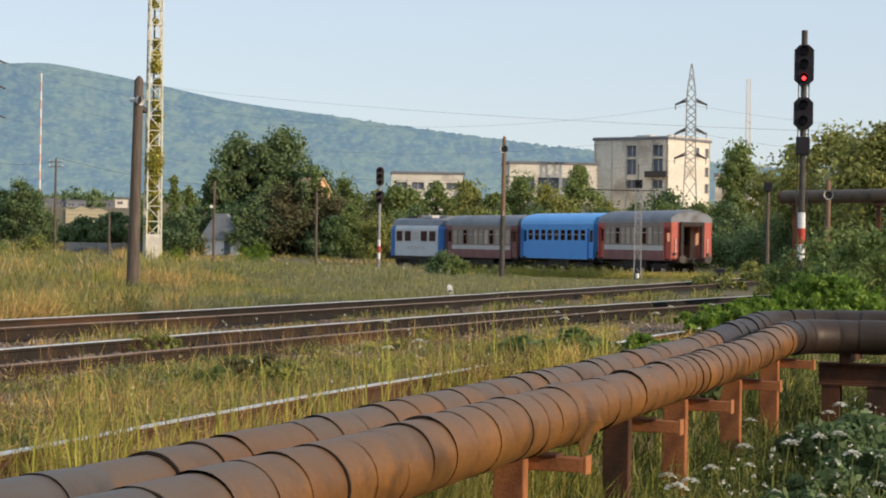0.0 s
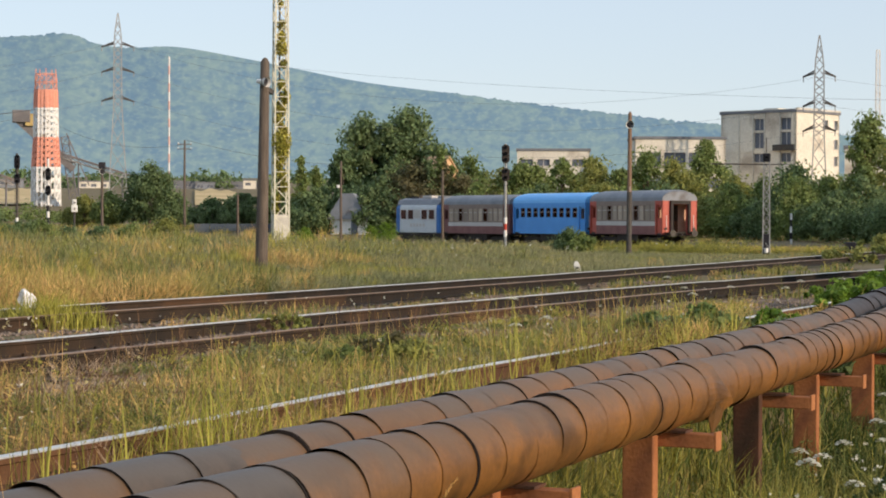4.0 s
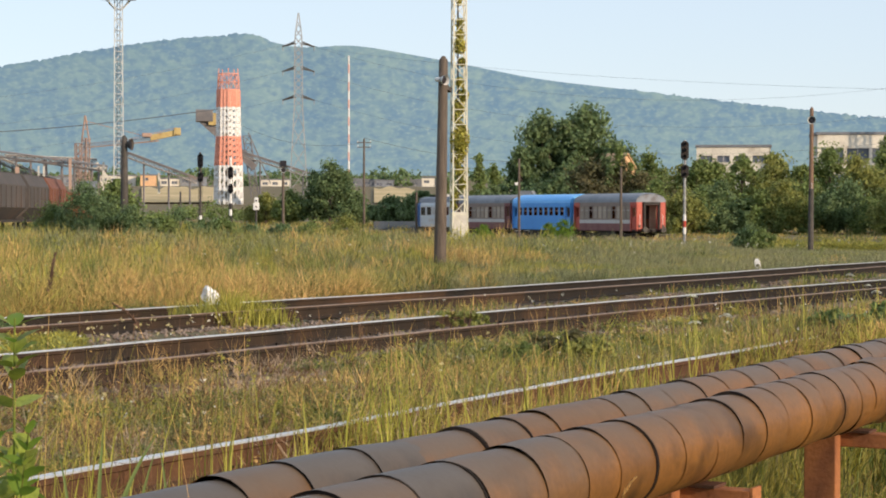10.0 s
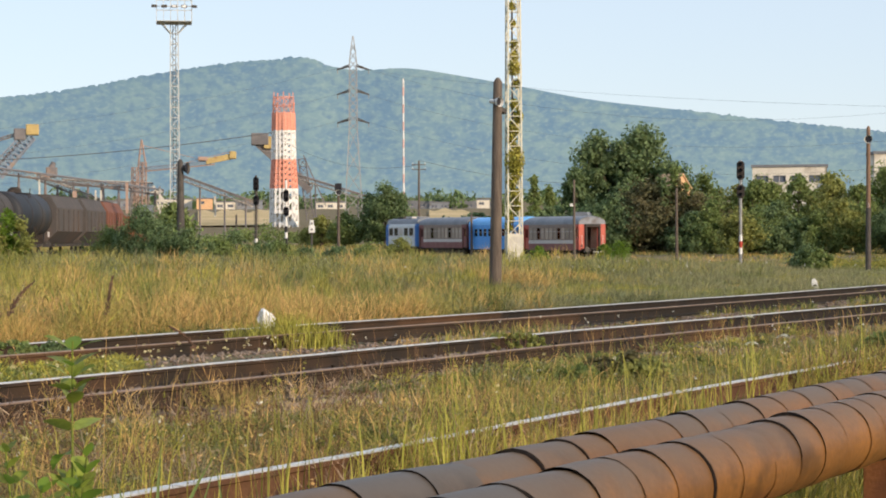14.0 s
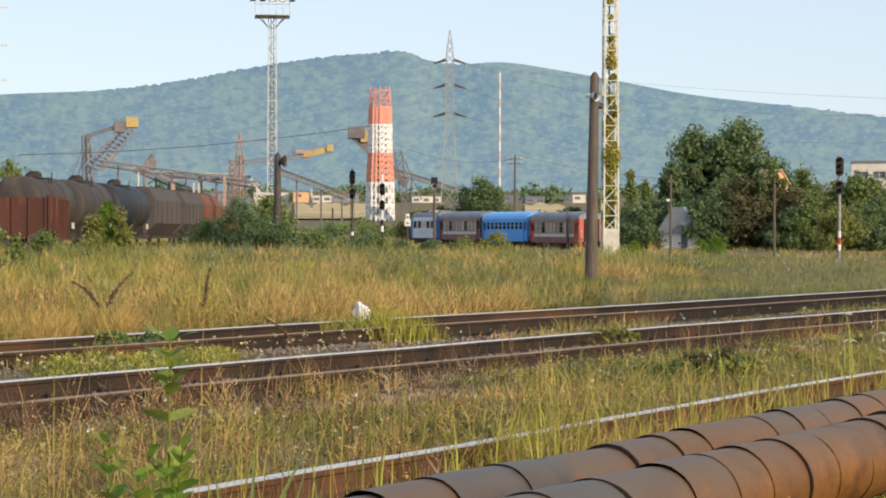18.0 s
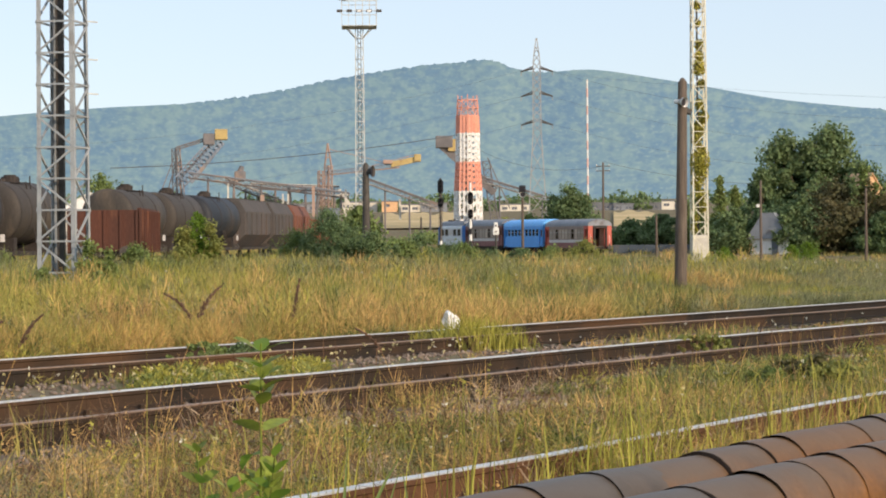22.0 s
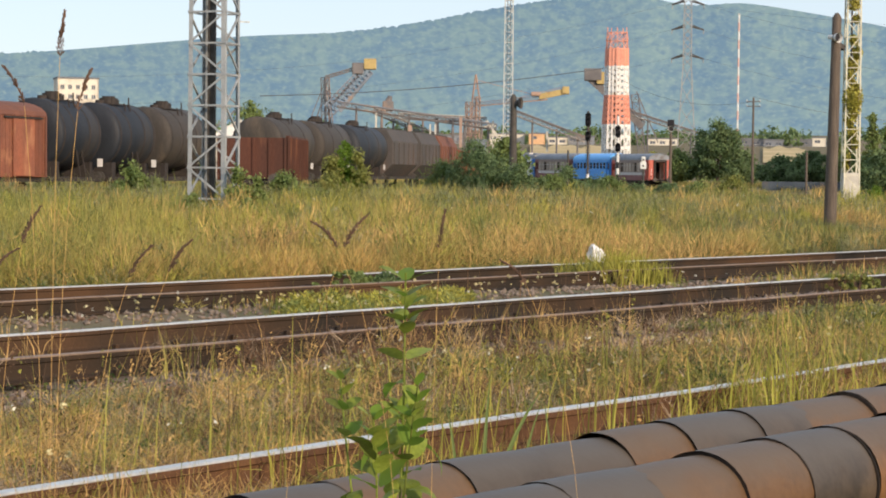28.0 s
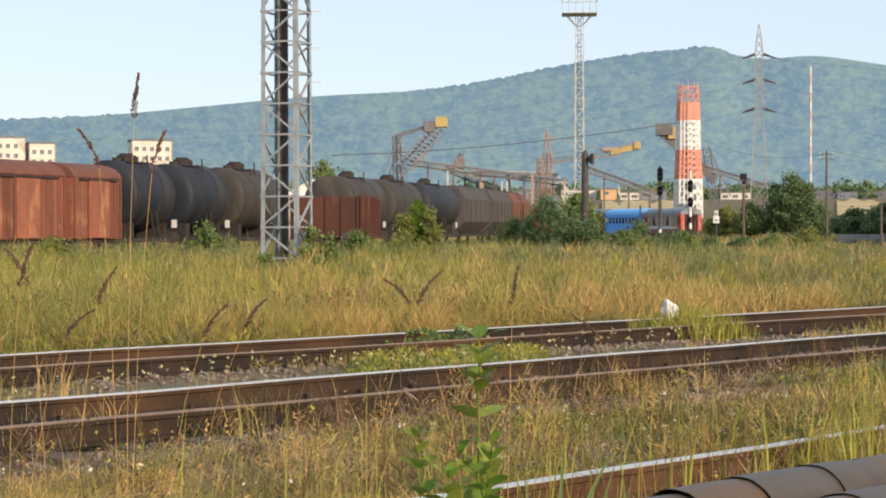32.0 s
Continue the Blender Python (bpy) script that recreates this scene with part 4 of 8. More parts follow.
coach_front = coach("passenger_coach", "faded maroon passenger coach with grey stripe behind the locomotive", "maroon", "coach_brown", "coach_grey", "maroon", "grey_roof", 11, 1.95, 2.95, 0.55)
loco = locomotive()

# how far the train's rear end has come along the curve
RUN_T = (0, 2, 6, 9, 13, 16, 20, 24, 26, 32)
RUN_S = (32.9, 41.8, 60.8, 74.8, 93.4, 106.6, 123.9, 139.4, 146.6, 163.7)


def train_pose(centre, half, t):
    s = start + float(at_rows(t, RUN_T, RUN_S)) + centre
    a, _ = on_curve(s - half, -1.415)
    b, _ = on_curve(s + half, -1.415)
    d = b - a
    return Matrix.Translation((a + b) / 2) @ Matrix.Rotation(math.atan2(d.y, d.x), 4, "Z")


def motions():
    """The train pulls away round the curve."""
    for ob, centre, half in ((coach_rear, 5.0, 3.0), (coach_blue, 15.45, 3.0), (coach_front, 25.75, 3.0), (loco, 34.75, 2.1)):
        walk(ob, [(t, train_pose(centre, half, t)) for t in range(0, 33)])


# ---- masts, poles and signals ----
def lattice_mast(name, label, foot, height, w0, w1, material, bays, group="", turn=0.0, thick=0.06, core=True, leg=0.0):
    """A square lattice mast: four legs, rungs, diagonals, and a ladder inside."""
    t = thing(name, Matrix.Translation(foot) @ Matrix.Rotation(radians(turn), 4, "Z"), label, "mast", group)
    corners = ((-1, -1), (1, -1), (1, 1), (-1, 1))

    def at(k, z):
        w = (w0 + (w1 - w0) * z / height) / 2
        return Vector((corners[k % 4][0] * w, corners[k % 4][1] * w, z))

    for k in range(4):
        if leg:
            sx, sy = -corners[k][0], -corners[k][1]
            angle = ((0, 0), (leg, 0), (leg, 0.014), (0.014, 0.014), (0.014, leg), (0, leg))
            part("leg", Geo().loft([[at(k, z) + Vector((sx * a, sy * b, 0)) for a, b in angle] for z in (0, height)]), material, t, "steel angle leg")
        else:
            part("leg", Geo().bar(at(k, 0), at(k, height), thick * 1.5), material, t)
    lev = [height * i / bays for i in range(bays + 1)]
    for side in range(4):
        for i in range(bays):
            part("rung", Geo().bar(at(side, lev[i + 1]), at(side + 1, lev[i + 1]), thick * 0.8), material, t)
            a, b = (side, side + 1) if i % 2 == 0 else (side + 1, side)
            part("diagonal", Geo().bar(at(a, lev[i]), at(b, lev[i + 1]), thick * 0.8), material, t)
    if core:
        lad = Geo()
        for x in (-0.2, 0.2):
            lad.bar((x * w1, 0.1 * w1, 0), (x * w1, 0.1 * w1, height), thick * 0.9)
        for i in range(int(height / 0.4)):
            lad.bar((-0.2 * w1, 0.1 * w1, i * 0.4), (0.2 * w1, 0.1 * w1, i * 0.4), thick * 0.5)
        part("ladder", lad, "dark_steel", t)
    return t


def wooden_pole(name, label, foot, height, r, material, lean=(0, 0), arms=0, group="poles"):
    t = thing(name, Matrix.Translation(foot) @ pose(0, 0, 0, lean[0], lean[1], 0), label, "pole", group)
    rings = []
    for k in range(9):
        z = height * k / 8
        rr = r * (1.15 - 0.35 * k / 8)
        rings.append([(rr * math.cos(a) * (1 + 0.06 * math.sin(3 * a + k)), rr * math.sin(a), z) for a in np.linspace(0, 2 * math.pi, 13)[:-1]])
    rings.append([(0.35 * x, 0.35 * y, height + r * 0.8) for x, y, _ in rings[-1]])
    part("shaft", Geo().loft(rings), material, t, smooth=True)
    for i in range(arms):
        z = height - 0.4 - 0.6 * i
        arm = part("cross_arm", Geo().bar((-0.9, 0, z), (0.9, 0, z), 0.1), material, t)
        part("insulator", Geo().tube((-0.8, 0, z + 0.05), (-0.8, 0, z + 0.25), 0.05).tube((0.8, 0, z + 0.05), (0.8, 0, z + 0.25), 0.05), "white", arm)
    return t


def toward(p):
    """A turn that makes local -Y look at the camera."""
    return Matrix.Rotation(math.atan2(p[1], p[0]) - math.pi / 2, 4, "Z")


def horn(parent, at, d, r=0.16, material="galv"):
    at, d = Vector(at), Vector(d).normalized()
    h = part("loudspeaker", Geo().tube(at - d * 0.16, at, r * 0.5, r * 0.6, n=14).tube(at, at + d * 0.2, r * 0.6, r * 1.25, n=14, cap=False), material, parent, "round metal loudspeaker horn")
    part("speaker_mouth", Geo().tube(at + d * 0.05, at + d * 0.12, r * 0.8, r * 0.95, n=14), "black", h)


def on_ground(bearing, dist, dz=0.0):
    p = spot(bearing, dist)
    p.z = float(ground_z(p.x, p.y)) + dz
    return p


# leaning wooden post by the far track
p = on_ground(7.74, 51.5, -0.1)
post = wooden_pole("wooden_pole", "thick weathered wooden pole with a pointed top and a lamp", p, 5.82, 0.148, "wood_pole", (0.0, 1.9))
horn(post, (-0.24, -0.05, 5.28), (-0.25, -1, -0.1), 0.11, "white")
part("prop", Geo().bar((0.33, 0.25, 0), (0.12, 0.08, 3.3), 0.17), "wood_pole", post, "second shorter post strapped to the pole")
part("bracket", Geo().bar((0.0, 0, 5.15), (0.4, 0, 5.05), 0.12), "dark_steel", post)

# vine-grown lattice mast on a concrete block
p = on_ground(8.3, 130.0, 0)
vine_mast = lattice_mast("floodlight_mast", "tall cream lattice mast overgrown with climbing vine", p, 26.0, 1.0, 0.72, "cream_steel", 26, "floodlight masts", 40, 0.06, True)
part("base_block", Geo().box((-0.5, -0.5, 0), (0.5, 0.5, 2.15)), "concrete", vine_mast, "pale concrete base block", bevel=0.04)

# big lattice mast close by
p = on_ground(-10.3, 51.5, 0)
big_mast = lattice_mast("floodlight_mast", "large galvanised steel lattice mast with ladder and cable tray", p, 26.0, 1.06, 0.86, "galv_old", 32, "floodlight masts", 25, 0.058, True, 0.115)
part("cable_tray", Geo().box((-0.17, -0.07, 0), (-0.04, 0.07, 25)), "dark_steel", big_mast, "dark cable bundle")
part("cable_tray", Geo().box((0.12, 0.1, 0), (0.24, 0.2, 25)), "dark_steel", big_mast)
for z in (5.5, 6.4, 7.4, 8.5):
    part("step_iron", Geo().bar((0.42, -0.42, z), (0.8, -0.66, z), 0.035), "galv", big_mast)

# floodlight mast with its platform
p = on_ground(-1.66, 185.0, 0)
flood = lattice_mast("floodlight_mast", "slender galvanised lattice mast with a floodlight platform", p, 21.9, 0.95, 0.7, "galv", 22, "floodlight masts", -51, 0.06, True)
plat = part("platform", Geo().box((-1.65, -1.65, 21.9), (1.65, 1.65, 21.96)), "galv", flood, "square steel platform")
ring = ((-1.65, -1.65), (1.65, -1.65), (1.65, 1.65), (-1.65, 1.65))
for z in (23.3, 24.25, 25.35):
    g = Geo()
    for k in range(4):
        g.bar((*ring[k], z), (*ring[(k + 1) % 4], z), 0.07)
    part("rail", g, "dark_steel" if z > 25 else "galv", plat)
for i in range(5):
    for k in range(4):
        x, y = (Vector(ring[k]).lerp(Vector(ring[(k + 1) % 4]), i / 5))
        part("post", Geo().bar((x, y, 21.96), (x, y, 25.35), 0.04), "galv", plat)
for i in range(5):
    x = -1.85 + 3.7 * i / 4
    lamp = part("floodlight", Geo().loft([[(x - w, y, 23.25 - w * 0.5), (x + w, y, 23.25 - w * 0.5), (x + w, y, 23.25 + w * 0.55), (x - w, y, 23.25 + w * 0.55)] for y, w in ((-2.0, 0.26), (-1.72, 0.14))]), "dark_steel", plat)
    part("lamp_glass", Geo().box((x - 0.2, -2.03, 23.16), (x + 0.2, -2.005, 23.36)), "white" if i in (2, 3) else "dark_steel", lamp)
for x in (-1.75, -1.35):
    part("floodlight", Geo().box((x - 0.22, -1.95, 24.3), (x + 0.22, -1.68, 24.52)), "dark_steel", plat, bevel=0.05)
for x, y in ((-1, -1), (1, -1), (1, 1), (-1, 1)):
    part("bracing", Geo().bar((0.36 * x, 0.36 * y, 20.9), (1.2 * x, 1.2 * y, 21.9), 0.07), "galv", flood)

# dark pole with a loudspeaker in front of it
p = on_ground(-1.5, 100.0, 0)
dark = wooden_pole("loudspeaker_pole", "dark wooden pole with a loudspeaker on top", p, 5.6, 0.2, "dark_steel")
horn(dark, (0.05, -0.2, 5.3), (0.3, -1, 0), 0.25, "dark_steel")

# brown pole by the train's curve
p = on_ground(18.58, 100.0, 0)
brown = wooden_pole("wooden_pole", "brown wooden pole with a loudspeaker and white lower half", p, 7.35, 0.12, "brown_pole", (0.0, 0.6))
away = Vector((-p.x, -p.y, 0)).normalized()
horn(brown, away * 0.2 + Vector((0, 0, 6.75)), away, 0.17, "galv")
part("tarred_foot", Geo().tube((0, 0, 0), (0, 0, 3.3), 0.146, 0.132, n=12), "dark_steel", brown, "dark tarred lower shaft")
part("reflective_strip", Geo().bar(away * 0.15 + Vector((0.05, 0, 0.4)), away * 0.14 + Vector((0.05, 0, 3.6)), 0.05), "white", brown, "narrow white strip")


def signal(foot, height, heads, banded, label, lamp_on=False, top_gap=0.35, mast="galv", shell="black", half=0.225):
    """A colour-light signal: banded mast, black heads with hooded lamps, ladder."""
    t = thing("railway_signal", Matrix.Translation(foot) @ toward(foot), label, "railway signal", "signals of the yard")
    r = 0.07
    part("mast", Geo().tube((0, 0, 0), (0, 0, height), r, n=12), mast, t)
    if banded:
        z0, names = banded
        for i, c in enumerate(names):
            part("band", Geo().tube((0, 0, z0 + i * 0.37), (0, 0, z0 + (i + 1) * 0.37), r + 0.018, n=14), c, t)
    z = height - top_gap
    for k, (hh, lamps) in enumerate(heads):
        w = half
        face = [(-w, 0.12), (-w + 0.12, 0), (w - 0.12, 0), (w, 0.12), (w, hh - 0.12), (w - 0.12, hh), (-w + 0.12, hh), (-w, hh - 0.12)]
        board = part("signal_head", Geo().loft([[(x, y, z - hh + q) for x, q in face] for y in (-0.16, -0.08)]).box((0.025 - w, -0.08, z - hh + 0.1), (w - 0.025, 0.1, z - 0.1)), shell, t, "eight-sided backing board")
        for i in range(lamps):
            zz = z - hh + hh * (i + 0.5) / lamps
            lit = lamp_on and k == 0 and i == 0
            part("lamp_hood", Geo().tube((0, -0.16, zz), (0, -0.36, zz + 0.02), 0.105, n=12, cap=False), "black", board)
            part("lens", Geo().tube((0, -0.165, zz), (0, -0.18, zz), 0.045 if lit else 0.07, n=12), "signal_red" if lit else "black", board, "glowing red lens" if lit else "")
        z -= hh + 0.29
    if lamp_on:
        part("relay_box", Geo().box((-0.16, -0.14, z - 0.3), (0.16, 0.14, z + 0.12)), "black", t, bevel=0.02)
    lad = Geo()
    for x in (-0.12, 0.12):
        lad.bar((x, 0.22, 0.2), (x, 0.16, height - top_gap - 0.2), 0.025)
    for i in range(int((height - 1.0) / 0.3)):
        lad.bar((-0.12, 0.2, 0.4 + i * 0.3), (0.12, 0.2, 0.4 + i * 0.3), 0.02)
    part("ladder", lad, "dark_steel", t)
    return t


RWR = ("white", "red", "white")
f = on_ground(27.3, 46.0, 0)
signal(f, 6.48, ((0.935, 3), (0.74, 2)), (1.12, RWR), "tall colour-light signal with a red light and red-white mast", True, mast="dark_steel")
f = on_ground(14.94, 112.0, 0)
signal(f, 6.3, ((1.06, 3), (0.75, 2)), (0.95, RWR), "colour-light signal with two dark heads on a grey mast", top_gap=0.05, mast="pylon", shell="under")
f = on_ground(0.7, 128.0, 0)
signal(f, 6.0, ((0.92, 3), (0.66, 2)), (0.75, ("white", "white", "white")), "colour-light signal with two black heads and pale mast foot", top_gap=0.1, mast="dark_steel", half=0.19)
f = on_ground(1.58, 118.0, 0)
signal(f, 5.4, ((0.76, 2), (0.6, 2)), (0.4, ("white", "red", "white", "black", "white", "black", "white")), "low colour-light signal with a black, white and red mast", top_gap=0.55, mast="white", half=0.165)


def small_post(bearing, dist, height, label, material, box=True, speaker=False, r=0.11, low_white=False):
    f = on_ground(bearing, dist, 0)
    t = wooden_pole("yard_post", label, f, height, r, material, group="posts of the yard")
    t.matrix_basis = Matrix.Translation(f) @ toward(f)
    if box:
        part("lamp_box", Geo().box((-0.2, -0.2, height - 0.35), (0.2, 0.2, height + 0.05)), "black", t, bevel=0.03)
    if speaker:
        horn(t, (0, -0.2, height - 0.5), (0.1, -1, 0), 0.15, "galv")
    if low_white:
        for k in range(4):
            part("band", Geo().tube((0, 0, 0.4 + k * 0.5), (0, 0, 0.9 + k * 0.5), r * 1.25, n=12), "white" if k % 2 else "black", t)
    return t


f = on_ground(22.57, 105.0, 0)
gantry = lattice_mast("yard_mast", "slim grey lattice mast with a black lamp box and wire arm", f, 5.1, 0.38, 0.3, "pylon", 11, "posts of the yard", 0, 0.04, False)
gantry.matrix_basis = Matrix.Translation(f) @ toward(f)
part("lamp_box", Geo().box((-0.2, -0.2, 5.1), (0.2, 0.2, 5.55)), "black", gantry, bevel=0.03)
part("lamp_hood", Geo().tube((0, -0.2, 5.32), (0, -0.34, 5.33), 0.1, n=12, cap=False), "black", gantry)
part("arm", Geo().bar((0, 0, 4.95), (-2.9, 0, 5.0), 0.07).bar((0, 0, 4.95), (1.1, 0, 4.98), 0.05), "dark_steel", gantry)
part("insulator", Geo().tube((0, -0.24, 0.25), (0, -0.24, 0.5), 0.1), "white", gantry)
part("foot_block", Geo().box((-0.2, -0.2, 0), (0.2, 0.2, 1.25)), "black", gantry, "tarred black foot", bevel=0.02)
part("aerial", Geo().bar((-0.02, 0, 5.5), (-0.02, 0, 6.4), 0.045), "dark_steel", gantry)
small_post(26.33, 88.0, 4.55, "dark weathered post with a small lamp box", "wood_pole", r=0.09)
small_post(28.05, 75.0, 4.0, "brown wooden post with a loudspeaker among bushes", "brown_pole", box=False, speaker=True)
small_post(3.12, 116.0, 5.15, "brown wooden post with a loudspeaker and lamp box", "wood_pole", box=True, speaker=True, r=0.085)
small_post(0.12, 120.0, 3.3, "thin dark post behind bushes", "dark_steel", box=False, r=0.07)
lit = small_post(10.08, 150.0, 6.3, "weathered wooden pole with a small white lamp", "wood_pole", box=False, r=0.1)
part("lamp", Geo().box((-0.34, -0.12, 4.3), (-0.08, 0.1, 4.52)), "white", lit, "small white lamp", bevel=0.03)
small_post(13.08, 140.0, 5.4, "weathered wooden pole before the trees", "wood_pole", box=False, r=0.1)
small_post(7.05, 190.0, 4.6, "thin grey pole by the hedge", "wood_pole", box=False, r=0.12)
for b, d, h in ((23.28, 152.0, 2.1),):
    small_post(b, d, h, "short black and white marker post", "white", box=False, r=0.07, low_white=True)

f = on_ground(2.33, 108.0, 0)
dwarf = thing("dwarf_signal", Matrix.Translation(f) @ toward(f), "small white shunting signal on a thin post", "railway signal")
part("post", Geo().tube((0, 0, 0), (0, 0, 2.2), 0.06), "dark_steel", dwarf)
part("board", Geo().box((-0.17, -0.1, 2.1), (0.17, -0.04, 2.5)).box((-0.11, -0.1, 2.5), (0.11, -0.04, 2.8)), "white", dwarf, "white board", bevel=0.04)
part("lens", Geo().tube((0, -0.11, 2.62), (0, -0.13, 2.62), 0.05).tube((0, -0.11, 2.28), (0, -0.13, 2.28), 0.05), "black", dwarf)

f = on_ground(5.5, 250.0, 0)
wooden_pole("telegraph_pole", "dark telegraph pole with cross arms", f, 11.2, 0.15, "wood_pole", arms=2).matrix_basis = Matrix.Translation(f) @ toward(f)

f = on_ground(25.0, 92.0, 0)
box = thing("switch_box", Matrix.Translation(f) @ toward(f), "small dark iron switch box on legs in the grass", "switch box")
part("case", Geo().box((-0.32, -0.18, 0.45), (0.2, 0.18, 0.8)).box((0.2, -0.1, 0.62), (0.55, 0.1, 0.78)), "black", box, bevel=0.03)
for x in (-0.24, 0.14, 0.48):
    part("leg", Geo().bar((x, 0, 0), (x, 0, 0.63 if x > 0.4 else 0.46), 0.06), "black", box)

# overhead pipe on trestles among the trees
# tree shade is painted in by the dark cladding and dark iron
t = thing("overhead_pipe", Matrix(), "rust-brown overhead pipe on posts crossing among trees", "pipe")
a, b = spot(26.75, 78.0, 3.2), spot(33.0, 74.0, 3.3)
run = Geo().tube(a, b, 0.27, n=18)
part("pipe", run, "clad_dark", t, smooth=False)
part("pipe_cap", Geo().tube(a - (b - a).normalized() * 0.12, a + (b - a).normalized() * 0.02, 0.2, 0.29, n=18), "iron_dark", t)
for k in (0.06, 0.45, 0.85):
    q = a.lerp(b, k)
    part("post", Geo().bar((q.x, q.y, -0.9), (q.x, q.y, 2.95), 0.16), "iron_dark", t)
    part("saddle", Geo().box((q.x - 0.2, q.y - 0.2, 2.87), (q.x + 0.2, q.y + 0.2, 2.97)), "iron_dark", t)

# white things beside the far track
f = on_ground(1.05, 28.6, 0)
g = Geo()
rng = random.Random(2)
rings = []
for k, (z, r) in enumerate(((0, 0.1), (0.12, 0.16), (0.23, 0.16), (0.33, 0.12), (0.4, 0.08), (0.44, 0.02))):
    rings.append([(r * (1 + rng.uniform(-0.25, 0.25)) * math.cos(a) - 0.04 * k * 0.6, r * (1 + rng.uniform(-0.25, 0.25)) * math.sin(a), z + rng.uniform(-0.02, 0.02)) for a in np.linspace(0, 2 * math.pi, 15)[:-1]])
bag = part("plastic_bag", g.loft(rings), "plastic", m=Matrix.Translation(f + Vector((0, 0, 0.1))) @ toward(f) @ Matrix.Scale(0.72, 4))
tagged(bag, "crumpled white plastic bag caught in the grass", "bag")
f = on_ground(17.12, 50.0, 0)
mark = thing("track_marker", Matrix.Translation(f) @ toward(f) @ pose(0, 0, 0, 0, -14, 0), "small white marker stone leaning beside the rail", "marker stone")
part("stone", Geo().loft([[(-0.07, -0.06, -0.1), (0.07, -0.06, -0.1), (0.07, 0.06, -0.1), (-0.07, 0.06, -0.1)], [(-0.07, -0.06, 0.28), (0.07, -0.06, 0.28), (0.07, 0.06, 0.28), (-0.07, 0.06, 0.28)], [(-0.035, -0.05, 0.36), (0.035, -0.05, 0.36), (0.035, 0.05, 0.36), (-0.035, 0.05, 0.36)]]), "white", mark, bevel=0.012)
part("number_bar", Geo().box((-0.04, -0.064, 0.05), (0.04, -0.062, 0.11)).box((-0.04, -0.064, 0.16), (0.04, -0.062, 0.22)), "black", mark)


# ---- standing freight wagons ----
ROW_X = np.linspace(20, 230, 1200)
ROW_Y = 68 + 0.44 * (ROW_X - 54) + 0.0016 * np.where(ROW_X > 54, (ROW_X - 54) ** 2, 0)
ROW_S = np.concatenate([[0], np.cumsum(np.hypot(np.diff(ROW_X), np.diff(ROW_Y)))])
ROW_S -= float(np.interp(54, ROW_X, ROW_S))


def row_point(s, side=0.0):
    x, y = float(np.interp(s, ROW_S, ROW_X)), float(np.interp(s, ROW_S, ROW_Y))
    a = math.atan(0.44 + 0.0032 * max(0.0, x - 54))
    return Vector((x - math.sin(a) * side, y + math.cos(a) * side, -0.2)), a


def berth(s0, s1):
    """The pose of a wagon that stands between two places of the row, and half its length."""
    p, _ = row_point(s0)
    q, _ = row_point(s1)
    d = q - p
    return Matrix.Translation((p + q) / 2) @ Matrix.Rotation(math.atan2(d.y, d.x), 4, "Z"), d.length / 2 - 0.35


def running_gear(t, half):
    part("underframe", Geo().box((-half, -1.2, 0.85), (half, 1.2, 1.05)), "under", t)
    for e in (-1, 1):
        wheel_set(t, e * (half - min(1.5, half * 0.45)))
        buffers(t, e * half, e)


def boxcar(m, half, label):
    t = thing("boxcar", m, label, "freight wagon", "standing freight wagons")
    part("body", Geo().box((-half, -1.36, 1.05), (half, 1.36, 3.6)), "wagon_orange", t)
    part("roof", Geo().loft([[(x, 1.42 * math.cos(a), 3.55 + 0.62 * math.sin(a)) for a in np.linspace(0, math.pi, 11)] for x in (-half - 0.05, half + 0.05)]), "wagon_rust", t)
    n = max(4, int(half * 2 / 0.28))
    for sgn in (-1, 1):
        for i in range(n):
            x = -half + (i + 0.5) * 2 * half / n
            part("plank", Geo().box((x - half / n + 0.01, sgn * 1.37 - 0.015, 1.1), (x + half / n - 0.01, sgn * 1.37 + 0.015, 3.5)), "wagon_orange", t)
        for x in (-half + 0.06, -half / 3, half / 3, half - 0.06):
            part("post", Geo().box((x - 0.05, sgn * 1.42 - 0.03, 1.05), (x + 0.05, sgn * 1.42 + 0.03, 3.55)), "wagon_rust", t)
        part("sliding_door", Geo().box((-0.85, sgn * 1.45 - 0.03, 1.1), (0.85, sgn * 1.45 + 0.03, 3.4)), "wagon_orange", t)
        part("door_rail", Geo().box((-half * 0.8, sgn * 1.46 - 0.03, 3.42), (half * 0.8, sgn * 1.46 + 0.03, 3.5)), "under", t)
    for e in (-1, 1):
        part("end_rib", Geo().box((e * half - 0.05, -0.5, 1.05), (e * half + 0.05, -0.4, 3.7)).box((e * half - 0.05, 0.4, 1.05), (e * half + 0.05, 0.5, 3.7)), "wagon_rust", t)
    running_gear(t, half)
    return t


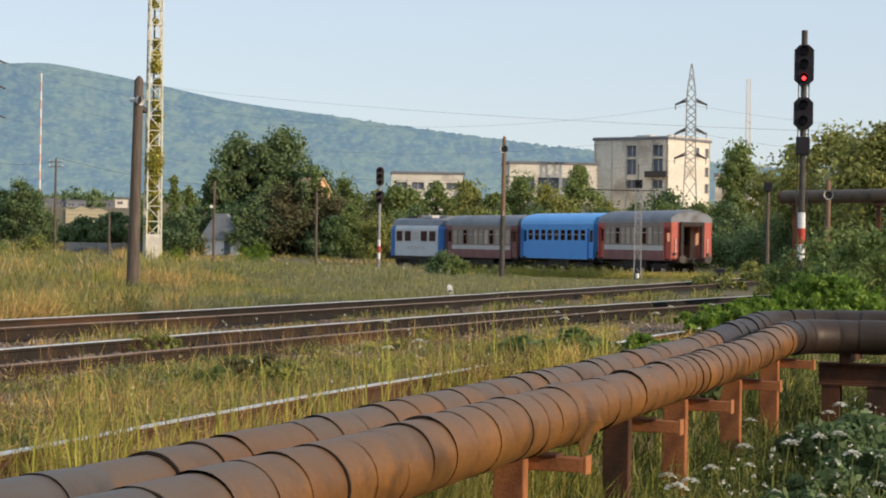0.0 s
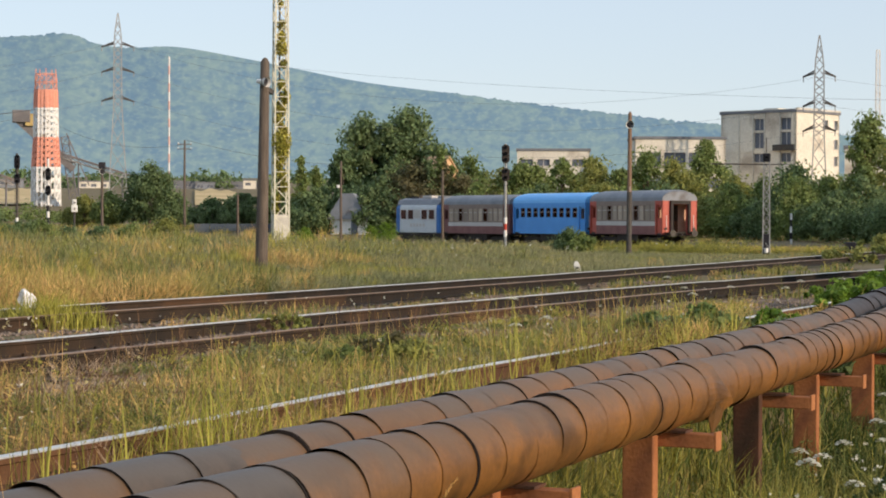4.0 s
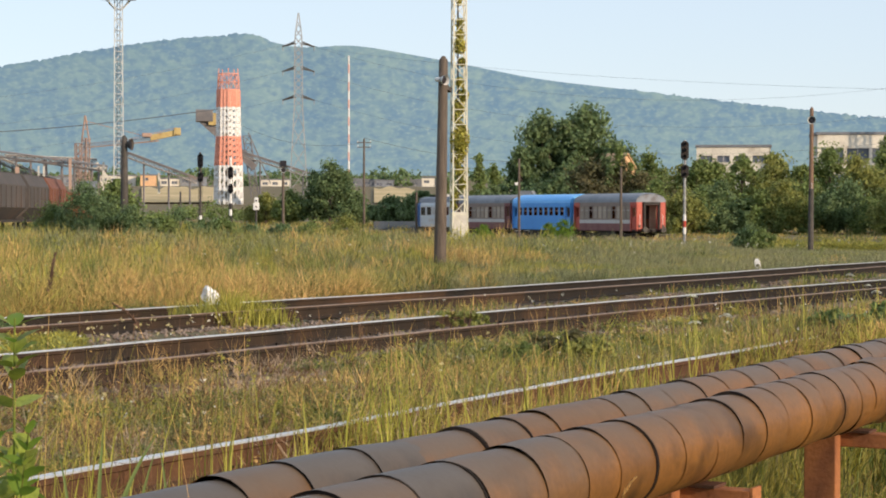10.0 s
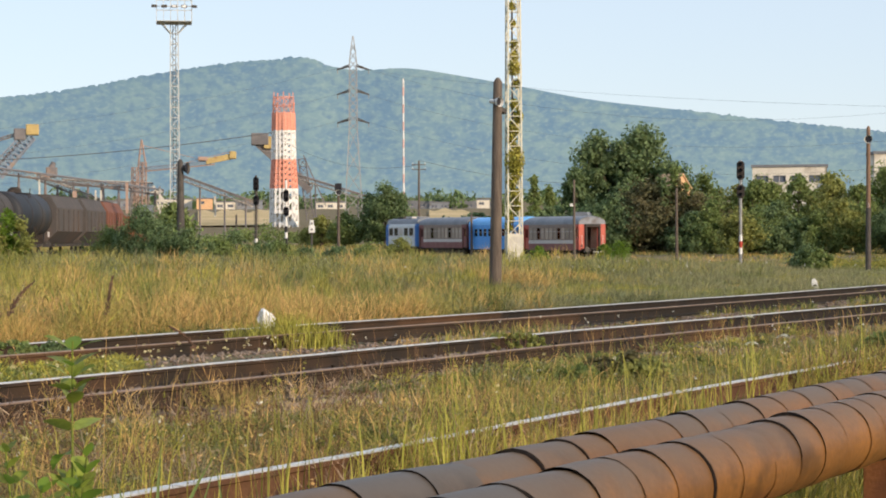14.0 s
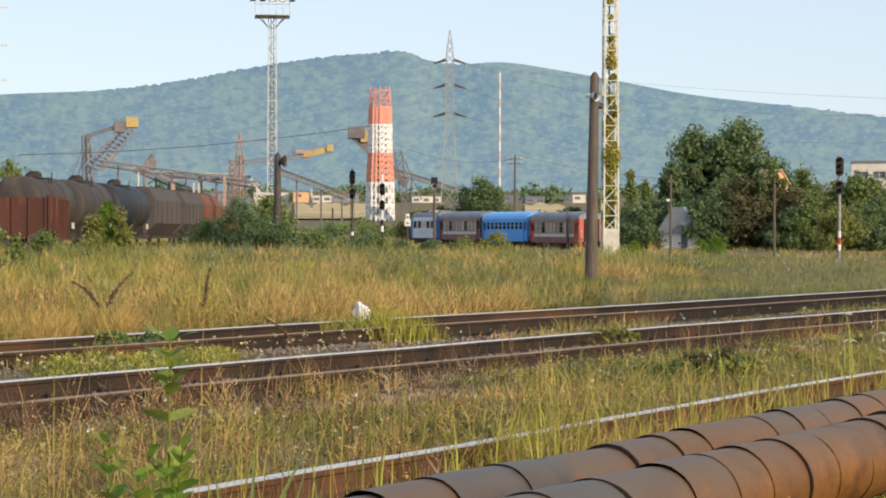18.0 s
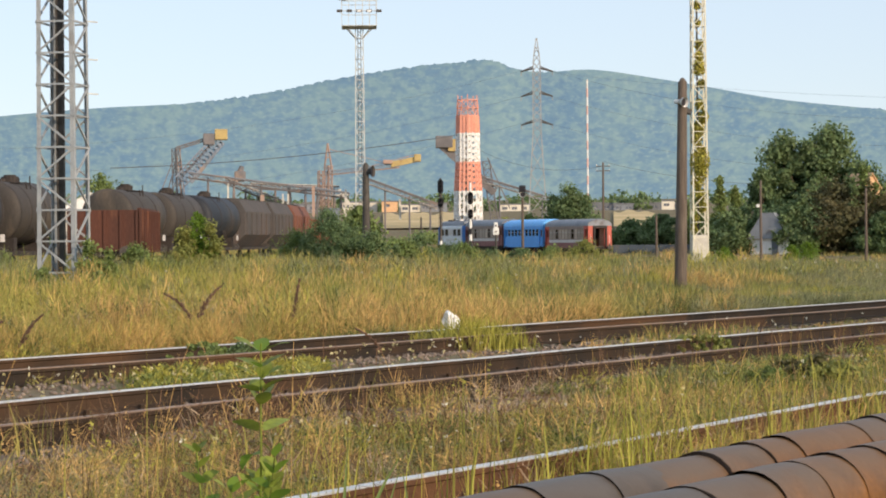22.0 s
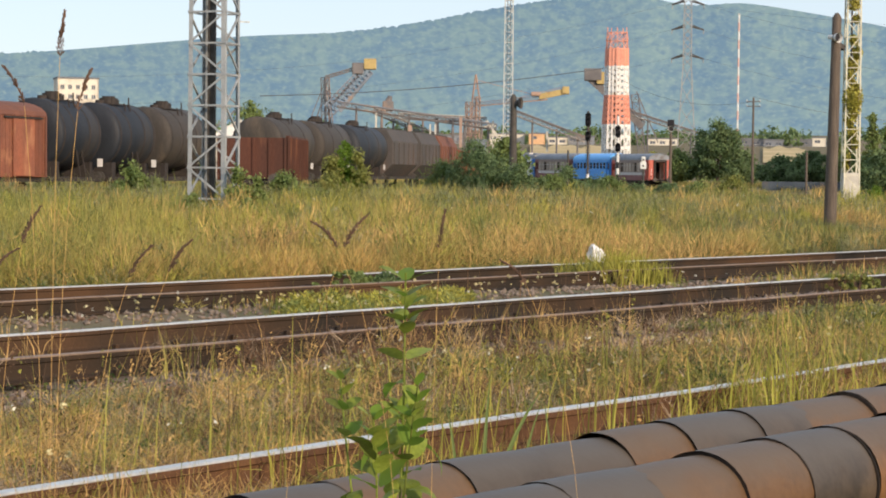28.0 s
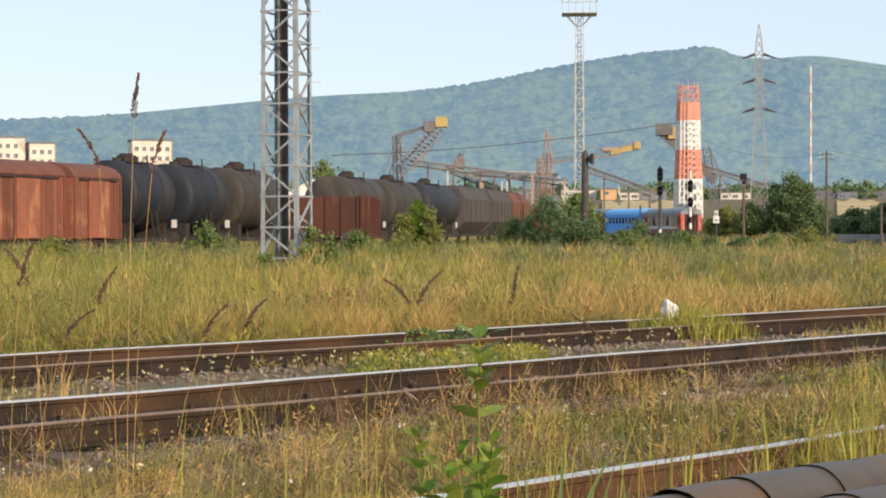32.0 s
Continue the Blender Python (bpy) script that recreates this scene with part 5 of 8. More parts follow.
def tank_wagon(m, half, label, paint="tank"):
    t = thing("tank_wagon", m, label, "tank wagon", "standing freight wagons")
    r, zc, n = 1.5, 2.9, 28
    rings = []
    dish = ((0.3, 0.03), (0.31, 0.35), (0.35, 0.65), (0.42, 0.86), (0.5, 0.955), (0.56, 0.99), (0.62, 1.0))
    for x, k in [(-half + a, k) for a, k in dish] + [(half - a, k) for a, k in reversed(dish)]:
        rings.append([(x, r * k * math.cos(a), zc + r * k * math.sin(a)) for a in np.linspace(0, 2 * math.pi, n + 1)[:-1]])
    part("tank", Geo().loft(rings), paint, t, smooth=True)
    for x in (-half + 0.7, -half * 0.3, half * 0.3, half - 0.7):
        part("band", Geo().loft([[(xx, (r + 0.012) * math.cos(a), zc + (r + 0.012) * math.sin(a)) for a in np.linspace(0, 2 * math.pi, n + 1)[:-1]] for xx in (x - 0.06, x + 0.06)]), "under", t)
    part("dome", Geo().tube((0, 0, zc + r - 0.1), (0, 0, zc + r + 0.25), 0.42, n=16).tube((0, 0, zc + r + 0.25), (0, 0, zc + r + 0.34), 0.3, n=12), "under", t)
    part("valve", Geo().tube((0.75, 0, zc + r - 0.05), (0.75, 0, zc + r + 0.2), 0.16, n=10).tube((-0.7, 0.1, zc + r - 0.05), (-0.7, 0.1, zc + r + 0.14), 0.2, n=10), "under", t)
    part("walkway", Geo().box((-0.4 * half, -0.62, zc + r - 0.06), (0.4 * half, -0.45, zc + r - 0.02)).box((-0.4 * half, 0.45, zc + r - 0.06), (0.4 * half, 0.62, zc + r - 0.02)).bar((-0.35 * half, -0.6, zc + r - 0.2), (-0.35 * half, -0.6, zc + r + 0.3), 0.05).bar((0.35 * half, -0.6, zc + r - 0.2), (0.35 * half, -0.6, zc + r + 0.3), 0.05), "under", t)
    part("ladder", Geo().bar((0.25, -1.5, 1.1), (0.25, -0.9, zc + r), 0.05).bar((-0.25, -1.5, 1.1), (-0.25, -0.9, zc + r), 0.05), "under", t)
    for x in (-half * 0.7, half * 0.7):
        part("saddle", Geo().box((x - 0.2, -1.1, 1.05), (x + 0.2, 1.1, 1.7)), "under", t)
    part("label_board", Geo().box((half * 0.6, -1.49, 1.5), (half * 0.6 + 0.5, -1.47, 1.85)), "coach_grey", t)
    running_gear(t, half)
    return t


def open_wagon(m, half, label, material="wagon_rust", top=2.7):
    t = thing("open_wagon", m, label, "freight wagon", "standing freight wagons")
    for sgn in (-1, 1):
        part("side_wall", Geo().box((-half, sgn * 1.36 - 0.04, 1.05), (half, sgn * 1.36 + 0.04, top)), material, t)
        n = int(half * 2 / 0.8)
        for i in range(n + 1):
            x = -half + i * 2 * half / n
            part("rib", Geo().box((x - 0.05, sgn * 1.44 - 0.05, 1.0), (x + 0.05, sgn * 1.44 + 0.05, top)), material, t)
        part("top_rail", Geo().box((-half, sgn * 1.38 - 0.07, top), (half, sgn * 1.38 + 0.07, top + 0.09)), material, t)
    for e in (-1, 1):
        for y in (-1.3, -0.65, 0.0, 0.65, 1.3):
            part("end_rib", Geo().box((e * (half + 0.06) - 0.04, y - 0.05, 1.0), (e * (half + 0.06) + 0.04, y + 0.05, top)), material, t)
        part("end_wall", Geo().box((e * half - 0.04, -1.32, 1.05), (e * half + 0.04, 1.32, top)), material, t)
    part("floor", Geo().box((-half, -1.3, 1.05), (half, 1.3, 1.12)), "under", t)
    running_gear(t, half)
    return t


def hopper_wagon(m, half, label, material):
    t = thing("hopper_wagon", m, label, "freight wagon", "standing freight wagons")
    prof = ((-0.5, 1.05), (0.5, 1.05), (1.4, 1.9), (1.42, 3.5), (0.95, 4.3), (-0.95, 4.3), (-1.42, 3.5), (-1.4, 1.9))
    part("hopper", Geo().loft([[(x, y, z) for y, z in prof] for x in (-half + 0.25, half - 0.25)]), material, t, bevel=0.05)
    for i in range(6):
        x = -half + 0.6 + i * (2 * half - 1.2) / 5
        for sgn in (-1, 1):
            part("rib", Geo().box((x - 0.05, sgn * 1.44 - 0.04, 1.9), (x + 0.05, sgn * 1.44 + 0.04, 3.4)), material, t)
    part("roof_hatch", Geo().box((-half + 0.6, -0.6, 4.3), (half - 0.6, 0.6, 4.42)), "dark_steel", t)
    running_gear(t, half)
    return t


boxcar(*berth(-8.7, -4.1), "orange-brown wooden boxcar with rusty ribs in tall grass")
boxcar(*berth(-15.1, -8.7), "reddish wooden boxcar with a bleached sliding door")
for a, b, lab in ((-4.0, 1.3, "dark oily tank wagon coupled to the boxcar"), (1.3, 6.9, "black-stained tank wagon with a dome"), (6.9, 13.2, "black tank wagon with brown-stained ends"),
                  (22.6, 30.8, "grey-brown tank wagon with domed lid"), (30.8, 39.0, "dark tank wagon in a standing row"), (39.0, 49.2, "dark blue-black tank wagon in a standing row")):
    tank_wagon(*berth(a, b), lab, "tank_brown" if "brown" in lab or "row" in lab and "blue" not in lab else "tank")
for a, b, mat, lab in ((49.6, 60.5, "hopper", "brown covered hopper wagon"), (60.5, 71.0, "hopper", "greyish brown covered hopper wagon"), (71.0, 82.0, "wagon_rust", "rust-red covered hopper wagon")):
    hopper_wagon(*berth(a, b), lab, mat)
open_wagon(*berth(82.0, 97.0), "rust-orange open wagon at the end of the row", "wagon_orange", 3.2)
open_wagon(*berth(97.0, 112.0), "rust-orange open wagon beyond the bushes", "wagon_orange", 3.1)
open_wagon(*berth(112.0, 128.0), "rust-orange open wagon beyond the bushes", "wagon_orange", 3.1)
f = spot(-8.8, 84.0, -0.2)
open_wagon(Matrix.Translation(f) @ toward(f) @ Matrix.Rotation(radians(84), 4, "Z"), 4.5, "rusty open wagon with a ribbed end wall before the tanks", "wagon_dark", 2.75)
track("grass-grown yard track under the freight wagons", [row_point(s, 0.75)[0] for s in range(-35, 190, 9)], "rail_dull", "rail_dull", False)


# ---- industry, towers and buildings in the distance ----
def seen(bearing, up, dist):
    """A point at a bearing, an elevation in degrees and a ground distance."""
    return spot(bearing, dist, 1.25 + dist * math.tan(radians(up)))


def girder(name, parent, p, q, w, h, bays, material, thick=0.3):
    """A lattice box girder from p to q as one part."""
    p, q = Vector(p), Vector(q)
    d = (q - p).normalized()
    side = d.cross(Vector((0, 0, 1)))
    side = side.normalized() if side.length > 0.05 else Vector((1, 0, 0))
    up = side.cross(d)
    c = [side * a * w / 2 + up * b * h / 2 for a, b in ((-1, -1), (1, -1), (1, 1), (-1, 1))]
    g = Geo()
    for k in range(4):
        g.bar(p + c[k], q + c[k], thick)
    for i in range(bays):
        a, b = p.lerp(q, i / bays), p.lerp(q, (i + 1) / bays)
        for k in range(4):
            g.bar(a + c[k], b + c[(k + 1) % 4], thick * 0.7)
            g.bar(b + c[k], b + c[(k + 1) % 4], thick * 0.6)
    return part(name, g, material, parent)


def block(g, p, w, d, z0, z1):
    """A box facing the camera round the point p."""
    m = Matrix.Translation((p.x, p.y, 0)) @ toward(p)
    return g.box((-w / 2, -d / 2, z0), (w / 2, d / 2, z1), m)


D = 450.0


def rise(e, d=D):
    return 1.25 + d * math.tan(radians(e))


st = thing("stacker", Matrix(), "grey boom stacker with a yellow head against the hill", "mining machine", "machines of the stockyard")
girder("pylon", st, seen(-7.02, 0.3, D), seen(-7.06, 2.72, D), 1.2, 1.5, 8, "machine", 0.16)
girder("mast", st, seen(-6.8, 0.6, D), seen(-7.0, 2.7, D), 0.8, 0.8, 8, "machine_rust", 0.12)
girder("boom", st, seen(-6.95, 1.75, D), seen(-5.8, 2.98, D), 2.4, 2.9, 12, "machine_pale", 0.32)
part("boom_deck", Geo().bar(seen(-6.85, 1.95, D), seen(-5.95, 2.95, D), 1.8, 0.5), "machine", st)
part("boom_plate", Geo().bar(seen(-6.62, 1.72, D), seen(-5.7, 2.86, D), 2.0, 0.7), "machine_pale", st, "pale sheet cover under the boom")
girder("tie", st, seen(-7.06, 2.72, D), seen(-6.1, 3.02, D), 0.8, 0.6, 5, "machine", 0.22)
part("head_cab", block(Geo(), seen(-5.74, 0, D), 2.9, 3.4, rise(2.97), rise(3.28)), "yellow", st, "yellow machine house", bevel=0.2)
part("head_shroud", block(Geo(), seen(-6.1, 0, D), 2.7, 3.2, rise(2.82), rise(3.16)), "machine", st, "dark grey head shroud", bevel=0.3)
part("machine_house", block(Geo(), seen(-6.75, 0, D), 5.5, 4.0, 2.0, rise(1.35)), "machine_pale", st, bevel=0.2)
part("stay", Geo().bar(seen(-7.06, 2.6, D), seen(-7.6, 1.2, D), 0.2).bar(seen(-7.06, 2.3, D), seen(-7.4, 1.2, D), 0.2), "machine", st)

cv = thing("conveyor", Matrix(), "long sloping conveyor gallery on trestles", "conveyor", "conveyors of the stockyard")
for a, b, cover in ((seen(-6.7, 1.95, 440), seen(-2.0, 1.32, 440), "machine_pale"), (seen(-5.64, 1.78, 446), seen(-3.5, 0.92, 446), "concrete"), (seen(-4.9, 1.62, 462), seen(-2.3, 1.52, 462), "concrete")):
    girder("gallery", cv, a, b, 1.2, 1.1, 22, "machine", 0.16)
    part("belt", Geo().bar(a + Vector((0, 0, 0.55)), b + Vector((0, 0, 0.55)), 1.0, 0.45), cover, cv, "pale belt cover")
    part("return_belt", Geo().bar(a - Vector((0, 0, 0.7)), b - Vector((0, 0, 0.7)), 0.8, 0.35), "machine", cv)
    for k in (0.12, 0.28, 0.45, 0.62, 0.8, 0.95):
        q = a.lerp(b, k)
        part("trestle", Geo().bar(q, (q.x - 0.8, q.y, 0), 0.26).bar(q, (q.x + 0.8, q.y, 0), 0.26), "machine", cv)
part("drive_house", block(Geo(), seen(-5.2, 0, 452), 2.6, 3.2, rise(1.75, 452), rise(2.05, 452)), "machine", cv, "dark drive house", bevel=0.3)
part("drive_cover", block(Geo(), seen(-5.4, 0, 450), 2.2, 3.0, rise(1.68, 450), rise(1.86, 450)), "machine_rust", cv, bevel=0.2)
part("hood", Geo().tube(seen(-5.2, 2.02, 452), seen(-5.14, 2.2, 452), 0.8, 0.5, n=12), "machine", cv)
for b, lo, hi, w in ((-5.55, 0.5, 1.7, 0.4), (-4.55, 0.7, 1.35, 0.9), (-3.95, 0.8, 1.38, 0.35), (-3.8, 0.8, 1.38, 0.35), (-3.05, 0.7, 1.6, 0.62), (-4.9, 0.7, 1.15, 1.8), (-2.1, 0.6, 1.5, 0.5), (-0.5, 0.6, 1.2, 0.5), (-6.2, 0.6, 1.25, 2.2)):
    part("stanchion", block(Geo(), seen(b, 0, 436), w, w, rise(lo, 436), rise(hi, 436)), "machine_rust" if w > 0.6 and w < 1 else "concrete" if w < 1 else "machine_pale", cv)

rc = thing("reclaimer", Matrix(), "orange slewing crane with a long yellow boom", "mining machine", "machines of the stockyard")
girder("pylon", rc, seen(-2.82, 0.9, D), seen(-2.82, 2.05, D), 0.7, 1.4, 7, "machine_rust", 0.16)
girder("mast", rc, seen(-2.62, 0.9, D), seen(-2.6, 2.2, D), 1.3, 1.3, 8, "machine_rust", 0.18)
part("mast_tip", Geo().bar(seen(-2.72, 2.1, D), seen(-2.62, 2.86, D), 0.28).bar(seen(-2.5, 2.1, D), seen(-2.62, 2.86, D), 0.28).bar(seen(-2.67, 2.45, D), seen(-2.56, 2.45, D), 0.22), "machine_rust", rc)
girder("boom", rc, seen(-2.7, 1.98, D), seen(-0.6, 2.2, D), 0.9, 0.8, 14, "machine_pale", 0.15)
part("boom_rail", Geo().bar(seen(-2.7, 1.92, D), seen(-0.5, 2.14, D), 0.7, 0.3), "machine_rust", rc)
part("counter_boom", Geo().bar(seen(-0.75, 2.22, D), seen(0.12, 2.4, D), 1.5, 1.3), "yellow", rc, "yellow machine arm")
part("cab", block(Geo(), seen(0.03, 0, D), 1.6, 2.4, rise(2.3), rise(2.52)), "yellow", rc, bevel=0.15)
part("winch", block(Geo(), seen(-0.85, 0, D), 2.2, 2.4, rise(2.24), rise(2.36)), "machine_rust", rc, bevel=0.15)
part("stay", Geo().bar(seen(-2.62, 2.7, D), seen(-1.0, 2.3, D), 0.12).bar(seen(-1.7, 2.1, D), seen(0.0, 2.52, D), 0.12), "machine_rust", rc)
part("machine_house", block(Geo(), seen(-2.5, 0, D), 4.0, 4.0, 2.0, rise(0.95)), "machine_pale", rc, bevel=0.2)
part("chute", Geo().bar(seen(-2.3, 1.5, D), seen(-1.9, 0.95, D), 0.9, 0.6).bar(seen(-2.6, 1.3, D), seen(-2.0, 1.35, D), 0.5), "concrete", rc)

D2 = 545.0
s3 = thing("stacker", Matrix(), "brown boom stacker behind the striped tower", "mining machine", "machines of the stockyard")
girder("boom", s3, seen(0.75, 2.8, D2), seen(2.3, 1.4, D2), 2.2, 2.2, 11, "machine", 0.3)
part("boom_belt", Geo().bar(seen(0.75, 2.78, D2), seen(2.3, 1.35, D2), 2.0, 1.8), "machine", s3)
part("head", block(Geo(), seen(0.82, 0, D2), 4.8, 4.5, 1.25 + D2 * math.tan(radians(2.7)), 1.25 + D2 * math.tan(radians(3.05))), "machine", s3, bevel=0.2)
part("head_cab", block(Geo(), seen(1.08, 0, D2), 2.6, 4.0, 1.25 + D2 * math.tan(radians(2.6)), 1.25 + D2 * math.tan(radians(2.95))), "yellow", s3)
girder("pylon", s3, seen(2.3, 0.5, D2), seen(2.05, 2.3, D2), 1.6, 2.0, 8, "machine", 0.25)
part("stay", Geo().bar(seen(2.1, 2.4, D2), seen(2.75, 0.9, D2), 0.3), "machine", s3)
cv2 = thing("conveyor", Matrix(), "grey conveyor gallery sloping down past the tower", "conveyor", "conveyors of the stockyard")
for a, b in ((seen(-1.45, 1.74, 430), seen(0.6, 0.98, 430)), (seen(1.96, 1.76, 500), seen(3.9, 1.15, 500))):
    girder("gallery", cv2, a, b, 1.2, 1.1, 14, "machine", 0.16)
    part("belt", Geo().bar(a + Vector((0, 0, 0.5)), b + Vector((0, 0, 0.5)), 1.0, 0.5), "machine", cv2, "dark belt")
    part("belt_tray", Geo().bar(a - Vector((0, 0, 0.6)), b - Vector((0, 0, 0.6)), 1.0, 0.35), "concrete", cv2, "pale belt tray")
    for k in (0.25, 0.6, 0.9):
        q = a.lerp(b, k)
        part("trestle", Geo().bar(q, (q.x, q.y, 0), 0.3), "machine", cv2)


def striped_tower():
    d = 520.0
    c = spot(1.52, d)
    t = thing("striped_tower", Matrix.Translation(c) @ toward(c), "red and white banded lattice tower with open top frame", "tower")
    lv = [1.25 + d * math.tan(radians(e)) for e in (0.0, 1.42, 2.27, 3.12, 3.62)]
    half = [3.95, 3.75, 3.25, 3.15, 3.05]
    n = 10

    def ring(z):
        r = float(np.interp(z, lv, half))
        return [Vector((r * math.cos(2 * math.pi * (k + 0.5) / n), r * math.sin(2 * math.pi * (k + 0.5) / n), z)) for k in range(n)]

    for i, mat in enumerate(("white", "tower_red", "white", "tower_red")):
        z0, z1 = lv[i], lv[i + 1]
        if i == 0:
            z0 = -0.5
        rows = 5
        for k in range(n):
            for j in range(rows):
                za, zb = z0 + (z1 - z0) * j / rows, z0 + (z1 - z0) * (j + 1) / rows
                A, B = ring(za), ring(zb)
                a0, a1, b0, b1 = A[k], A[(k + 1) % n], B[k], B[(k + 1) % n]
                part("upright", Geo().bar(a0, b0, 0.5, 0.5), mat, t)
                part("ring_bar", Geo().bar(a0.lerp(b0, 0.9), a1.lerp(b1, 0.9), 0.3, 0.7), mat, t)
                part("brace", Geo().bar(a0, b1, 0.42), mat, t)
                part("mid_post", Geo().bar(a0.lerp(a1, 0.5), b0.lerp(b1, 0.5), 0.5), mat, t)
    part("shaft", Geo().tube((0, 0, -0.5), (0, 0, lv[4] - 4), 1.6, 1.3, n=14), "concrete", t, "pale inner shaft")
    for k in range(n):
        a = ring(lv[4])[k]
        b = Vector((a.x * 0.86, a.y * 0.86, 1.25 + d * math.tan(radians(3.95 + 0.3 * (k % 2)))))
        part("top_bar", Geo().bar(a, b, 0.22), "tower_red", t)
    for up in (2.2, 4.4):
        A = [p * 1.0 for p in ring(lv[4])]
        for k in range(n):
            q = [Vector((p.x * (1 - 0.02 * up), p.y * (1 - 0.02 * up), lv[4] + up)) for p in (A[k], A[(k + 1) % n])]
            part("top_rail", Geo().bar(q[0], q[1], 0.2), "tower_red", t)
            part("top_brace", Geo().bar(A[k] + Vector((0, 0, up - 2.2)), q[1], 0.16), "tower_red", t)
    part("top_ring", Geo().loft([[tuple(p * k + Vector((0, 0, p.z * (1 - k)))) for p in ring(lv[4] + 2.4)] for k in (0.9, 0.96)], cap=False), "tower_red", t)
    return t


striped_tower()


def power_pylon(bearing, dist, top, arms, label, spread=2.3, reach=3.7):
    c = spot(bearing, dist)
    c.z = float(ground_z(c.x, c.y))
    t = thing("power_pylon", Matrix.Translation(c) @ toward(c), label, "power pylon", "pylons of the power line")
    H = 1.25 + dist * math.tan(radians(top)) - c.z
    za = [1.25 + dist * math.tan(radians(e)) - c.z for e in arms]
    prof = [(0, spread), (za[-1] * 0.93, 0.95), (za[0], 0.85), (za[0] + (H - za[0]) * 0.35, 0.75), (H, 0.05)]

    def at(k, z):
        w = float(np.interp(z, [p[0] for p in prof], [p[1] for p in prof]))
        x, y = ((-1, -1), (1, -1), (1, 1), (-1, 1))[k % 4]
        return Vector((x * w, y * w, z))

    zs = list(np.linspace(0, za[-1] * 0.93, 6)) + list(np.linspace(za[-1] * 0.93, za[0], 9))[1:] + list(np.linspace(za[0], H, 5))[1:]
    for k in range(4):
        part("leg", Geo().loft([[at(k, z) + Vector((0.11 * x, 0.11 * y, 0)) for x, y in ((-1, -1), (1, -1), (1, 1), (-1, 1))] for z in zs]), "pylon", t)
        g = Geo()
        for i, (a, b) in enumerate(zip(zs, zs[1:])):
            g.bar(at(k, a), at(k + 1, b), 0.1).bar(at(k + 1, a), at(k, b), 0.1)
        part("bracing", g, "pylon", t)["kind"] = "stuff"
    for z in za:
        for sgn in (-1, 1):
            arm = part("cross_arm", Geo().bar((sgn * 0.7, -0.5, z + 0.5), (sgn * reach, 0, z - 0.25), 0.3).bar((sgn * 0.7, 0.5, z + 0.5), (sgn * reach, 0, z - 0.25), 0.3).bar((sgn * 0.7, 0, z + 1.0), (sgn * reach, 0, z - 0.25), 0.22).mesh("cross_arm", weld=True), "dark_steel", t, "dark steel cross arm")
            part("insulator", Geo().tube((sgn * (reach - 0.1), 0, z - 0.3), (sgn * (reach - 0.1), 0, z - 1.2), 0.1), "pylon", arm)
    return t


power_pylon(3.57, 450.0, 5.9, (4.95, 4.22, 3.38), "grey steel power pylon with three cross arms")
power_pylon(24.06, 366.0, 5.3, (4.14, 3.29, 2.57), "grey steel power pylon before the factory", 1.7, 3.0)

c = spot(5.05, 880.0)
ch = thing("guyed_mast", Matrix.Translation((c.x, c.y, float(ground_z(c.x, c.y)))), "thin red and white striped radio mast", "mast")
H = 1.25 + 880 * math.tan(radians(4.66)) - float(ground_z(c.x, c.y))
for i in range(15):
    part("section", Geo().tube((0, 0, H * i / 15), (0, 0, H * (i + 1) / 15), 0.42, n=8), "white" if i % 2 == 0 else "mast_hazed", ch)
c = spot(25.72, 800.0)
lattice_mast("guyed_mast", "tall pale lattice mast fading in the haze", Vector((c.x, c.y, 0)), 1.25 + 800 * math.tan(radians(4.85)), 2.6, 1.3, "white", 24, "", 20, 0.2, False)



